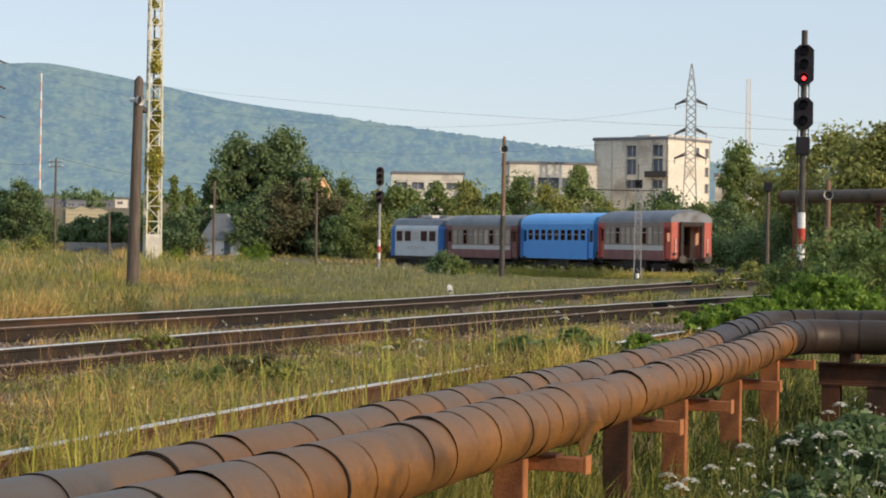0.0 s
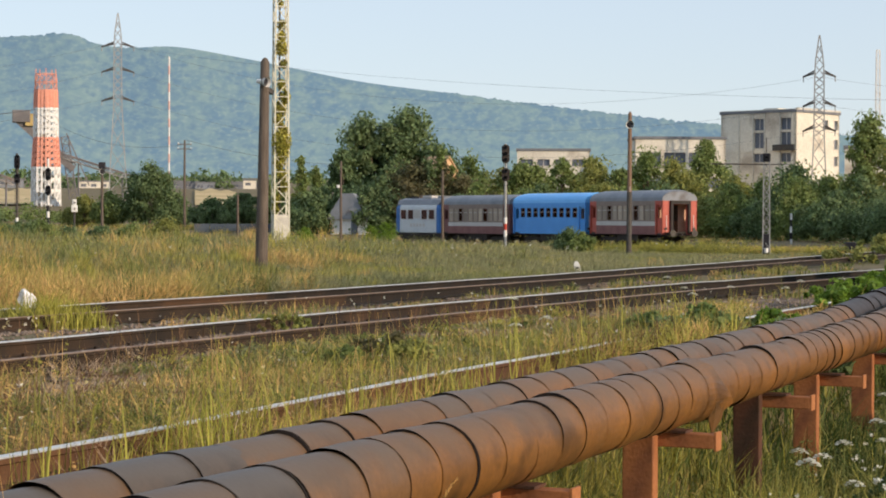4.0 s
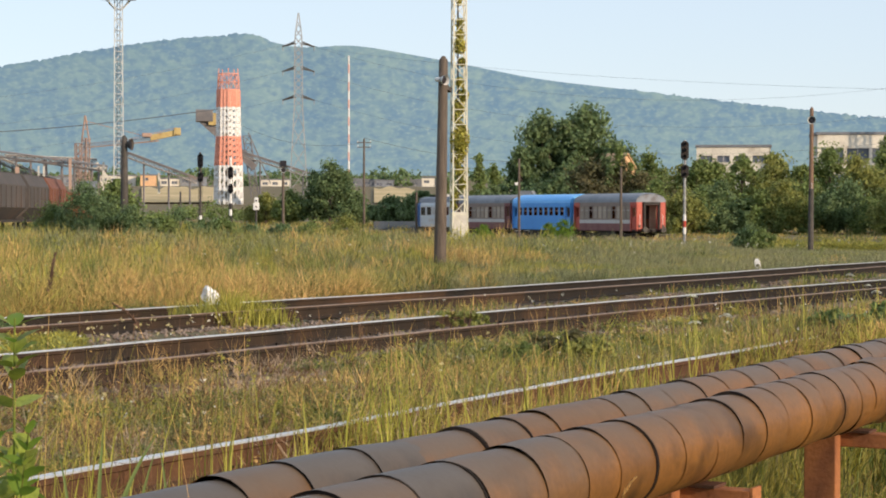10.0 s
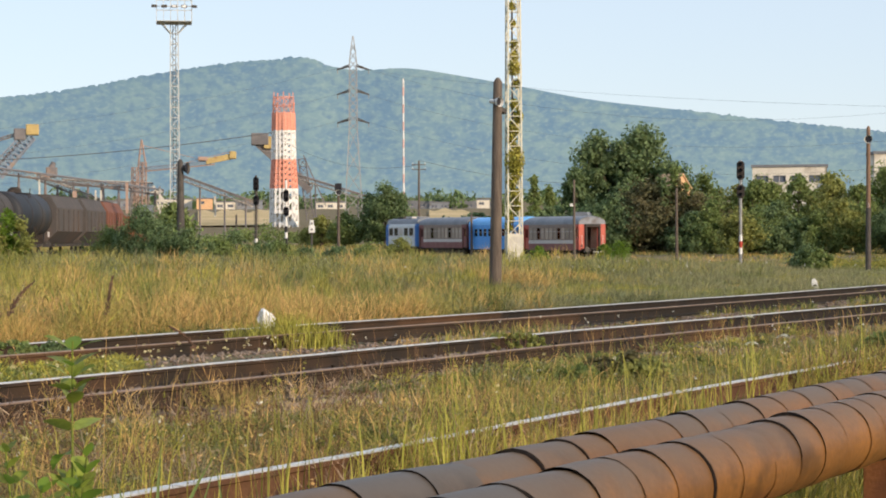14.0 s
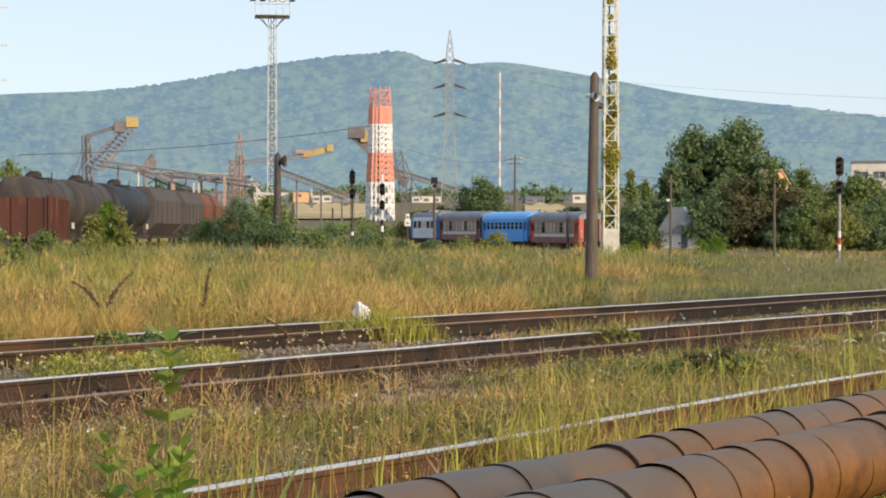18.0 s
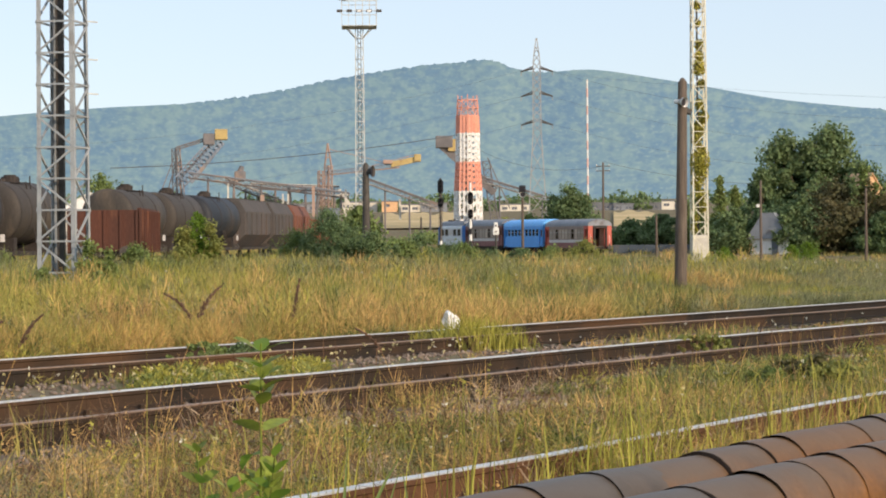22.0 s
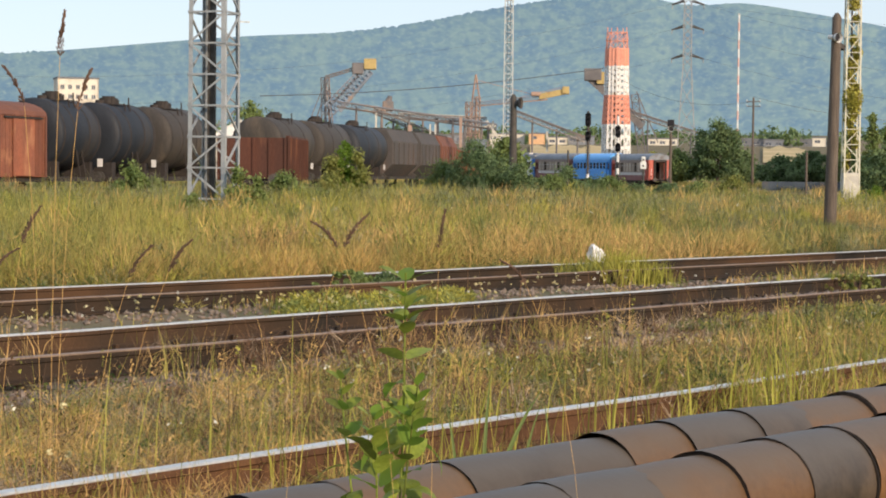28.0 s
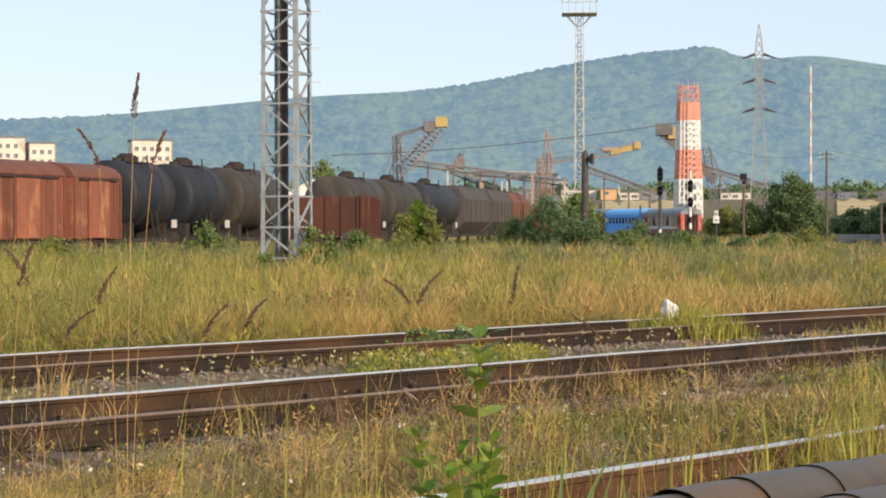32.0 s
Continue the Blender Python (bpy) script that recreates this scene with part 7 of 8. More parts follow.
for i, (b, d, h, w, leaf, n) in enumerate(((11.0, 18.9, 0.24, 0.8, "leaf_brown", 1300), (11.55, 18.6, 0.3, 0.7, "leaf_brown", 1200), (12.1, 18.5, 0.28, 0.6, "leaf_olive", 900), (10.3, 18.2, 0.24, 0.6, "leaf", 700), (-6.3, 22.5, 0.28, 0.9, "leaf", 900), (-5.2, 23.0, 0.22, 1.0, "leaf_dark", 900), (2.6, 33, 0.3, 1.2, "leaf", 700), (8.2, 24, 0.22, 1.4, "leaf_olive", 900))):
    plant("weed_clump", "low leafy weed clump between the tracks", on_ground(b, d), h, w, leaf, 450 + i, n, 0.06, 0.0, lumps=12, category="weeds")


# ---- grass ----
def blades(rng, x, y, h, w, bend=0.35, z=None, simple=False, way=None):
    """Bent grass blades of three triangles each."""
    n = len(x)
    z = ground_z(x, y) - 0.02 if z is None else z
    a, t = rng.random(n) * 2 * math.pi, rng.random(n) * 2 * math.pi
    if way is not None:
        a = way + rng.normal(scale=0.7, size=n)
    dx, dy = np.cos(a), np.sin(a)
    sx, sy = np.cos(t) * w / 2, np.sin(t) * w / 2
    b = bend * h * rng.random(n)
    base = np.stack([x, y, z], -1)
    if simple:
        side = np.stack([sx, sy, np.zeros(n)], -1)
        tip = base + np.stack([dx * b, dy * b, h], -1)
        return np.stack([base - side, base + side, tip], 1).reshape(-1, 3), np.arange(3 * n).reshape(n, 3)
    side = np.stack([sx, sy, np.zeros(n)], -1)
    mid = base + np.stack([dx * b * 0.3, dy * b * 0.3, h * 0.55], -1)
    tip = base + np.stack([dx * b, dy * b, h * (0.9 + 0.1 * rng.random(n))], -1)
    v = np.stack([base - side, base + side, mid - side * 0.75, mid + side * 0.75, tip], 1).reshape(-1, 3)
    o = 5 * np.arange(n)[:, None]
    f = np.concatenate([o + [0, 1, 3], o + [0, 3, 2], o + [2, 3, 4]], 1).reshape(-1, 3)
    return v, f


def patch(x, y, s, seed):
    """Smooth patchy noise from 0 to 1."""
    r = np.random.default_rng(seed)
    v = np.zeros_like(x)
    for k in range(5):
        a, f = r.random() * 6.28, s * (0.6 + 1.2 * k * 0.6)
        v += np.sin((x * math.cos(a) + y * math.sin(a)) * f + r.random() * 6.28 + 1.4 * np.sin((x * math.sin(a) - y * math.cos(a)) * f * 0.7)) / (1 + 0.5 * k)
    return 0.5 + 0.5 * np.tanh(v * 0.75)


BATCH = {}


def low(x, y):
    """Where the growth beyond the far track stays short."""
    edge = 24.5 + 0.15 * np.maximum(0, x - 45)
    return (1 - 0.78 * smoothstep(27, 40, x) * (1 - smoothstep(edge - 2.5, edge + 2.5, y))) * (1 - 0.5 * smoothstep(62, 85, x) * (1 - smoothstep(70, 100, y)))


def sow(material, v, f):
    BATCH.setdefault(material, []).append((v, f))


def clear_of_rails(x, y):
    keep = np.ones(len(x), bool)
    for fy in (far_y, mid_y, siding_y):
        for off in (0, -1.505):
            keep &= np.abs(y - fy(x) - off) > 0.07
    return keep


def meadow(seed, n, b0, b1, d0, d1, power, test, height, kinds, width=0.0011, bend=0.35, simple=False, per=24, clump=0.1):
    """Blades over a fan of ground. kinds: (material, weight function) pairs."""
    rng = np.random.default_rng(seed)
    b = np.radians(TRACK - (b0 + (b1 - b0) * rng.random(n)))
    u = rng.random(n)
    d = (d0 ** power + u * (d1 ** power - d0 ** power)) ** (1 / power)
    x, y = d * np.cos(b), d * np.sin(b)
    c = np.arange(n) // per * per
    spread = clump * (0.5 + rng.random(n // per + 1))[np.arange(n) // per] * np.maximum(1, d[c] / 40)
    ox, oy = rng.normal(size=n) * spread, rng.normal(size=n) * spread
    x, y = x[c] + ox, y[c] + oy
    d = np.hypot(x, y)
    vigour = (0.55 + 0.75 * rng.random(n // per + 1))[np.arange(n) // per]
    out = np.arctan2(oy, ox)
    keep = test(x, y) & clear_of_rails(x, y)
    x, y, d, out = x[keep], y[keep], d[keep], out[keep]
    h = height(x, y, rng) * vigour[keep] * np.where(y > far_y(x), low(x, y), 1.0)
    keep = h > 0.03
    x, y, d, h, out = x[keep], y[keep], d[keep], h[keep], out[keep]
    w = np.clip(width * d, 0.0035, 0.09) * (0.6 + 0.8 * rng.random(len(x)))
    weights = np.stack([k(x, y) for _, k in kinds], 1)
    weights /= weights.sum(1)[:, None]
    pick = (weights.cumsum(1) < rng.random(len(x))[:, None]).sum(1)
    for i, (mat, _) in enumerate(kinds):
        m = pick == i
        if m.any():
            sow(mat, *blades(rng, x[m], y[m], h[m], w[m], bend, simple=simple, way=out[m]))


def flat(v):
    return lambda x, y: np.full(len(x), float(v))


# tall field beyond the far track
meadow(1, 200000, -21, 12, 22, 125, 0.55, lambda x, y: y > far_y(x) + 1.0,
       lambda x, y, r: (0.24 + 0.34 * patch(x, y, 0.22, 5)) * smoothstep(0.6, 4.0, y - far_y(x)) ** 0.6 * (0.6 + 0.5 * r.random(len(x))),
       (("grass_dry", lambda x, y: 0.15 + 1.0 * patch(x, y, 0.25, 6) ** 1.5 * (1 - smoothstep(18.5, 25, y)) * (1 - smoothstep(22, 34, x)) + 0.8 * smoothstep(0.5, 0.9, patch(x, y, 0.12, 7)) * (1 - 0.8 * smoothstep(32, 44, x))), ("grass_olive", lambda x, y: 0.9 + 0.5 * smoothstep(24, 40, y)), ("grass_green", lambda x, y: 0.2 + 1.2 * smoothstep(0.4, 0.9, patch(x, y, 0.16, 8))), ("grass_weed", lambda x, y: 0.05 + 1.3 * smoothstep(0.6, 0.95, patch(x, y, 0.14, 11)) + 0.4 * smoothstep(38, 55, x) * (1 - smoothstep(35, 50, y))), ("grass_bright", lambda x, y: 0.35 + 2.0 * smoothstep(0.35, 0.8, patch(x, y, 0.13, 9)) * smoothstep(19, 28, y))), 0.0006, 0.9, True, 40, 0.28)
meadow(2, 110000, 9, 31, 34, 130, 0.6, lambda x, y: (y > far_y(x) + 1.2) & (y > 14),
       lambda x, y, r: (0.3 + 0.55 * patch(x, y, 0.16, 15)) * smoothstep(0.8, 5.0, y - far_y(x)) ** 0.6 * (0.6 + 0.5 * r.random(len(x))) * (1 - 0.55 * smoothstep(70, 95, x)),
       (("grass_olive", flat(0.7)), ("grass_green", lambda x, y: 0.6 + 0.9 * patch(x, y, 0.12, 16)), ("grass_weed", lambda x, y: 0.2 + 0.7 * patch(x, y, 0.09, 18) * (1 - smoothstep(75, 90, x))), ("grass_grey", flat(0.9)), ("grass_dry", lambda x, y: 0.1 + 0.9 * smoothstep(0.3, 0.9, patch(x, y, 0.1, 17))), ("grass_bright", lambda x, y: 0.1 + 1.6 * smoothstep(78, 90, x) * (1 - smoothstep(105, 118, x)))), 0.0006, 0.9, True, 40, 0.28)
meadow(3, 90000, -21, 31, 125, 330, 0.6, lambda x, y: y > 0, lambda x, y, r: 0.35 + 0.4 * r.random(len(x)), (("grass_olive", flat(1)), ("grass_dry", flat(0.5)), ("grass_green", flat(0.7))), 0.0006, 0.5, True)
# strip between siding and middle track
meadow(4, 150000, -21, 24, 8, 48, 0.5, lambda x, y: (y > siding_y(x) + 0.05) & (y < mid_y(x) - 1.75),
       lambda x, y, r: (0.012 + 0.2 * smoothstep(0.3, 0.9, patch(x, y, 0.8, 25)) * (0.45 + 0.55 * smoothstep(7.0, 13.0, x))) * (0.5 + 0.7 * r.random(len(x))) * (1 + 0.7 * (r.random(len(x)) > 0.94)) * (1 - 0.9 * smoothstep(8.7, 9.7, y) * (x < 30)),
       (("grass_olive", flat(0.9)), ("grass_green", lambda x, y: 0.5 + 1.4 * patch(x, y, 0.6, 26)), ("grass_dry", lambda x, y: 0.25 + 0.95 * patch(x, y, 0.45, 27))), 0.0004, 1.1, False, 26, 0.085)
# between the rails and between the two main tracks
meadow(5, 80000, -21, 25, 12, 70, 0.5, lambda x, y: (y > mid_y(x) + 0.1) & (y < far_y(x) - 1.6),
       lambda x, y, r: 0.24 * np.maximum(smoothstep(0.35, 0.75, patch(x, y, 0.9, 35)), 0.8 * smoothstep(24, 32, x)) * (0.4 + 0.7 * r.random(len(x))), (("grass_olive", flat(0.7)), ("grass_green", lambda x, y: 1.0 + 2.0 * smoothstep(24, 34, x)), ("grass_weed", lambda x, y: 0.02 + 1.2 * smoothstep(24, 34, x)), ("grass_dry", flat(0.5))), 0.0005, 0.7)
meadow(6, 26000, -21, 25, 12, 60, 0.5, lambda x, y: ((y < far_y(x)) & (y > far_y(x) - 1.5)) | ((y < mid_y(x)) & (y > mid_y(x) - 1.5)),
       lambda x, y, r: 0.2 * np.maximum(smoothstep(0.5, 0.85, patch(x, y, 0.7, 36)), 0.6 * smoothstep(26, 34, x)) * (0.4 + 0.7 * r.random(len(x))), (("grass_olive", flat(0.8)), ("grass_green", lambda x, y: 0.8 + 2.0 * smoothstep(26, 36, x)), ("grass_weed", lambda x, y: 0.02 + 1.2 * smoothstep(26, 36, x)), ("grass_dry", flat(0.8))), 0.0005, 0.7)
# siding and the bank behind the pipes
meadow(7, 90000, -16, 27, 6.5, 40, 0.5, lambda x, y: (y < siding_y(x) - 0.04) & (y > 4.15 + x * SKEW),
       lambda x, y, r: (0.1 + 0.26 * patch(x, y, 1.1, 45)) * (0.5 + 0.7 * r.random(len(x))) * (1 + 0.8 * (r.random(len(x)) > 0.96)), (("grass_olive", flat(0.8)), ("grass_bright", flat(0.7)), ("grass_dry", flat(0.9))), 0.0005, 0.6)
# weeds under the pipes
# mostly dark blades past x = 13.5: the shade there is in their colour
meadow(8, 110000, 10, 33, 7, 40, 0.6, lambda x, y: (y < 4.2 + x * SKEW) & (x > 6.5), lambda x, y, r: (0.16 + 0.34 * patch(x, y, 0.8, 55)) * (0.5 + 0.6 * r.random(len(x))), (("grass_weed", lambda x, y: 0.3 + 1.5 * smoothstep(13.5, 17, x)), ("grass_green", flat(0.8)), ("grass_olive", lambda x, y: 0.7 - 0.5 * smoothstep(13, 16, x)), ("grass_bright", lambda x, y: 0.8 - 0.65 * smoothstep(13, 16, x))), 0.0007, 0.9)


def herbs(seed, n, b0, b1, d0, d1, test, h0, h1, r0, r1, bits, length, width, pick, kinds, fall=0.5, short=True):
    """Soft tangled clumps of short slivers; pick gives the index of the clump's material."""
    rng = np.random.default_rng(seed)
    b, d = np.radians(TRACK - rng.uniform(b0, b1, n)), (d0 ** 0.6 + rng.random(n) * (d1 ** 0.6 - d0 ** 0.6)) ** (1 / 0.6)
    x, y = d * np.cos(b), d * np.sin(b)
    k = test(x, y)
    x, y = x[k], y[k]
    n = len(x)
    if not n:
        return
    tall = (h0 + (h1 - h0) * (0.35 * patch(x, y, 0.5, seed) + 0.65 * patch(x, y, 0.2, 5))) * rng.uniform(0.6, 1.2, n) * np.where((y > far_y(x)) & short, low(x, y), 1.0)
    length = length * (0.5 + 0.5 * np.where(y > far_y(x), low(x, y), 1.0))
    wide = rng.uniform(r0, r1, n)
    mat = np.clip(pick(x, y, rng), 0, len(kinds) - 1).astype(int)
    c = np.repeat(np.arange(n), bits)
    N = len(c)
    a, r, u = rng.random(N) * 6.283, np.sqrt(rng.random(N)), rng.random(N) ** 0.7
    px, py = x[c] + wide[c] * r * np.cos(a), y[c] + wide[c] * r * np.sin(a)
    ok = clear_of_rails(px, py) & test(px, py)
    pz = ground_z(px, py) + tall[c] * u * (1 - 0.7 * r ** 2)
    out = np.stack([np.cos(a) * r, np.sin(a) * r, np.zeros(N)], -1) * 0.8 + rng.normal(scale=0.55, size=(N, 3))
    out[:, 2] = np.abs(out[:, 2]) * 0.9 + fall * rng.random(N)
    out /= np.linalg.norm(out, axis=1)[:, None]
    base = np.stack([px, py, pz], -1)
    side = np.cross(out, rng.normal(size=(N, 3)))
    side /= np.linalg.norm(side, axis=1)[:, None]
    w = np.clip(width * np.hypot(px, py), 0.003, 0.06) * rng.uniform(0.6, 1.4, N)
    L = length[c] * rng.uniform(0.5, 1.4, N)
    tip = base + out * L[:, None]
    tri = np.stack([base - side * w[:, None] / 2, base + side * w[:, None] / 2, tip], 1)
    for i, m in enumerate(kinds):
        g = ok & (mat[c] == i)
        if g.any():
            sow(m, tri[g].reshape(-1, 3), np.arange(3 * int(g.sum())).reshape(-1, 3))


def field_pick(x, y, rng):
    """0 dry, 1 olive, 2 green, 3 grey-green, 4 dark weeds, 5 fresh."""
    n = len(x)
    a, b, c = patch(x, y, 0.16, 71), patch(x, y, 0.1, 72), patch(x, y, 0.3, 73)
    near = 1 - smoothstep(18.5, 24.5, y)
    right = smoothstep(24, 37, x)
    w = np.stack([0.1 + 1.75 * near * a * (1 - 0.95 * right) + 0.7 * smoothstep(0.65, 0.95, b) * (1 - 0.5 * right), (1.0 + 0.4 * c) * (1 - 0.55 * right), 0.22 + 1.2 * smoothstep(0.5, 0.9, c), 0.14 + 2.4 * right * (1 - 0.6 * a) + 0.4 * smoothstep(0.6, 0.9, 1 - a), 0.06 + 0.7 * smoothstep(0.7, 0.95, 1 - b) + 0.35 * right, 0.4 + 1.5 * smoothstep(0.35, 0.8, a) * (1 - near) * (1 - right)], 1)
    w = w ** 2.4
    w /= w.sum(1)[:, None]
    return (w.cumsum(1) < rng.random(n)[:, None]).sum(1)


FIELD = ("grass_dry", "grass_olive", "grass_green", "grass_grey", "grass_weed", "grass_bright", "grass_litter", "grass_brown")
herbs(701, 4200, -21, 14, 22, 70, lambda x, y: y > far_y(x) + 0.7, 0.22, 0.95, 0.2, 0.6, 120, 0.3, 0.0003, field_pick, FIELD, 1.5)
herbs(702, 2800, -21, 16, 60, 130, lambda x, y: y > far_y(x) + 0.7, 0.35, 1.2, 0.5, 1.3, 90, 0.38, 0.0003, field_pick, FIELD, 1.6)
herbs(703, 3000, 12, 31, 36, 125, lambda x, y: (y > far_y(x) + 0.7) & (y > 14) & (x < 100), 0.25, 0.8, 0.35, 1.0, 80, 0.32, 0.0003, field_pick, FIELD, 3.0)


# pale dry strip before the train's curve
herbs(711, 520, 6, 17, 96, 128, lambda x, y: y > 20, 0.25, 0.6, 0.6, 1.5, 80, 0.25, 0.0004, lambda x, y, r: r.choice((0, 6, 6, 1), len(x)), FIELD, 1.2)
# yellow-green bank beside the train's curve
def beside_curve(x, y):
    return np.abs(np.hypot(x, y) + 4.5 - np.interp(np.degrees(np.arctan2(y, x)) - TRACK, [-v for v in CURVE_B], CURVE_D)) < 2.2


herbs(717, 13000, 7, 22.0, 100, 185, beside_curve, 0.6, 1.0, 0.5, 1.1, 70, 0.24, 0.0003, lambda x, y, r: np.where(TRACK - np.degrees(np.arctan2(y, x)) > 16, r.choice((5, 5, 5, 1, 2), len(x)), r.choice((0, 1, 6, 3, 3), len(x))), FIELD, 1.6, False)
herbs(718, 6000, 22.0, 27.0, 85, 125, beside_curve, 0.4, 0.7, 0.5, 1.1, 70, 0.22, 0.0003, lambda x, y, r: r.choice((5, 5, 5, 1, 0), len(x)), FIELD, 1.6, False)
# rank weeds that grow over the siding in places
herbs(719, 5000, -14, 22, 8, 24, lambda x, y: (np.abs(y - siding_y(x) + 0.35) < 0.5) & (patch(x, y, 0.55, 93) > 0.62), 0.25, 0.6, 0.1, 0.25, 60, 0.16, 0.0005, lambda x, y, r: r.choice((5, 5, 1, 7, 0), len(x)), FIELD, 1.5)
# small-leaved green patches and reddish dead tangles in the strip
herbs(720, 4200, -16, 20, 10, 26, lambda x, y: (y > siding_y(x) + 0.15) & (y < mid_y(x) - 1.9) & (patch(x, y, 0.7, 88) > 0.52), 0.08, 0.24, 0.1, 0.26, 90, 0.05, 0.0009, lambda x, y, r: r.choice((2, 2, 3, 4, 5), len(x)), FIELD, 0.2)
herbs(721, 380, -16, 18, 9.5, 22, lambda x, y: (y > siding_y(x) - 0.8) & (y < mid_y(x) - 1.6) & (patch(x, y, 0.6, 89) > 0.55), 0.2, 0.5, 0.08, 0.22, 70, 0.12, 0.0004, lambda x, y, r: r.choice((7, 7, 7, 0, 6), len(x)), FIELD, 1.0)
# taller weedy masses at the back of the field
herbs(708, 420, -21, 12, 40, 105, lambda x, y: y > far_y(x) + 6, 0.5, 1.25, 0.5, 1.5, 300, 0.34, 0.0003, lambda x, y, r: r.choice((5, 5, 1, 1, 2, 2, 0), len(x)), FIELD, 2.4)
herbs(709, 260, -20, 14, 27, 55, lambda x, y: y > far_y(x) + 2.5, 0.5, 1.2, 0.3, 0.8, 300, 0.3, 0.0003, lambda x, y, r: r.choice((5, 1, 2, 2, 0, 0), len(x)), FIELD, 2.4)
# lodged straw in orange patches, and soft green patches between them
herbs(722, 2600, -21, 2, 24, 60, lambda x, y: (y > far_y(x) + 1.2) & (x < 24) & (patch(x, y, 0.33, 101) > 0.6), 0.4, 0.85, 0.2, 0.55, 120, 0.32, 0.00035, lambda x, y, r: r.choice((0, 0, 0, 6, 7), len(x)), FIELD, 1.6)
herbs(723, 3600, -21, 14, 24, 80, lambda x, y: (y > far_y(x) + 1.2) & (patch(x, y, 0.3, 102) > 0.6), 0.4, 0.95, 0.25, 0.6, 120, 0.2, 0.0006, lambda x, y, r: np.where(x > 26, r.choice((3, 3, 2, 5, 1), len(x)), r.choice((5, 5, 2, 1, 3), len(x))), FIELD, 1.0)
# green flowering patch between the main tracks
herbs(724, 500, -7.9, -3.0, 16, 26, lambda x, y: (y > mid_y(x) + 0.5) & (y < far_y(x) - 1.7), 0.08, 0.24, 0.1, 0.3, 90, 0.06, 0.0012, lambda x, y, r: r.choice((2, 5, 5, 2), len(x)), FIELD, 0.3)
# low dark-green weeds at the foot of the far track
herbs(712, 900, -21, 14, 20, 60, lambda x, y: (y > far_y(x) + 0.35) & (y < far_y(x) + 2.2) & (patch(x, y, 0.5, 91) > 0.42), 0.12, 0.4, 0.15, 0.45, 90, 0.12, 0.0005, lambda x, y, r: r.choice((4, 4, 2, 2, 3, 5), len(x)), FIELD, 0.8)


def strip_pick(x, y, rng):
    a, b = patch(x, y, 0.8, 81), patch(x, y, 0.4, 82)
    w = np.stack([0.35 + 1.1 * a + 0.4 * (x < 9), 0.75 + 0 * a, 0.45 + 1.1 * b * (x > 7), 0.35 + 0.5 * (1 - a), 0.05 + 0.9 * smoothstep(0.75, 0.95, b), 0.12 + 0.4 * (1 - b)], 1) ** 1.8
    w /= w.sum(1)[:, None]
    return (w.cumsum(1) < rng.random(len(x))[:, None]).sum(1)


herbs(704, 6000, -20, 22, 9, 32, lambda x, y: (y > siding_y(x) + 0.06) & (y < mid_y(x) - 2.4 - 0.7 * (patch(x, y, 0.35, 98) > 0.5)), 0.05, 0.24, 0.08, 0.3, 60, 0.1, 0.0004, strip_pick, FIELD, 0.3)
herbs(705, 1500, -18, 27, 6.5, 34, lambda x, y: (y < siding_y(x) - 0.05) & (y > 4.2 + x * SKEW), 0.08, 0.32, 0.06, 0.22, 60, 0.1, 0.0004, strip_pick, FIELD, 0.3)
herbs(706, 900, -21, 25, 12, 60, lambda x, y: (y > mid_y(x) + 0.1) & (y < far_y(x) - 1.6) & (patch(x, y, 0.9, 35) > 0.4), 0.04, 0.2, 0.1, 0.35, 50, 0.1, 0.0004, strip_pick, FIELD, 0.3)
# pale dry litter lying on the gravel beside the track
herbs(710, 7000, -21, 16, 8.5, 28, lambda x, y: (y > siding_y(x) + 0.06) & (y < mid_y(x) - 2.2), 0.01, 0.05, 0.06, 0.2, 36, 0.07, 0.0004, lambda x, y, r: np.where(r.random(len(x)) < 0.75, 6, 0), FIELD, 0.05)
# dead brown stalks lying and standing in the strip and along the rails
herbs(713, 2300, -21, 20, 8.5, 30, lambda x, y: (y > siding_y(x) + 0.06) & (y < mid_y(x) - 1.55), 0.03, 0.14, 0.05, 0.22, 40, 0.1, 0.0005, lambda x, y, r: np.where(r.random(len(x)) < 0.7, 7, 6), FIELD, 0.25)
herbs(714, 700, -21, 16, 12, 34, lambda x, y: (np.abs(y - mid_y(x) + 1.7) < 0.5) & (patch(x, y, 0.7, 95) > 0.45), 0.1, 0.42, 0.1, 0.3, 60, 0.16, 0.0003, lambda x, y, r: r.choice((7, 7, 6, 0, 1), len(x)), FIELD, 1.2)
herbs(715, 800, -18, 24, 6.5, 30, lambda x, y: (y < siding_y(x) - 0.05) & (y > 4.3 + x * SKEW), 0.05, 0.25, 0.06, 0.2, 60, 0.12, 0.0005, lambda x, y, r: r.choice((7, 0, 0, 5, 6), len(x)), FIELD, 0.4)
# green clumps with flowers on the gravel side of the strip
herbs(716, 420, -6, 20, 13, 30, lambda x, y: (y > 8.0) & (y < mid_y(x) - 1.75) & (patch(x, y, 0.5, 97) > 0.5), 0.08, 0.28, 0.12, 0.3, 90, 0.09, 0.0005, lambda x, y, r: r.choice((2, 2, 4, 5, 3), len(x)), FIELD, 0.7)
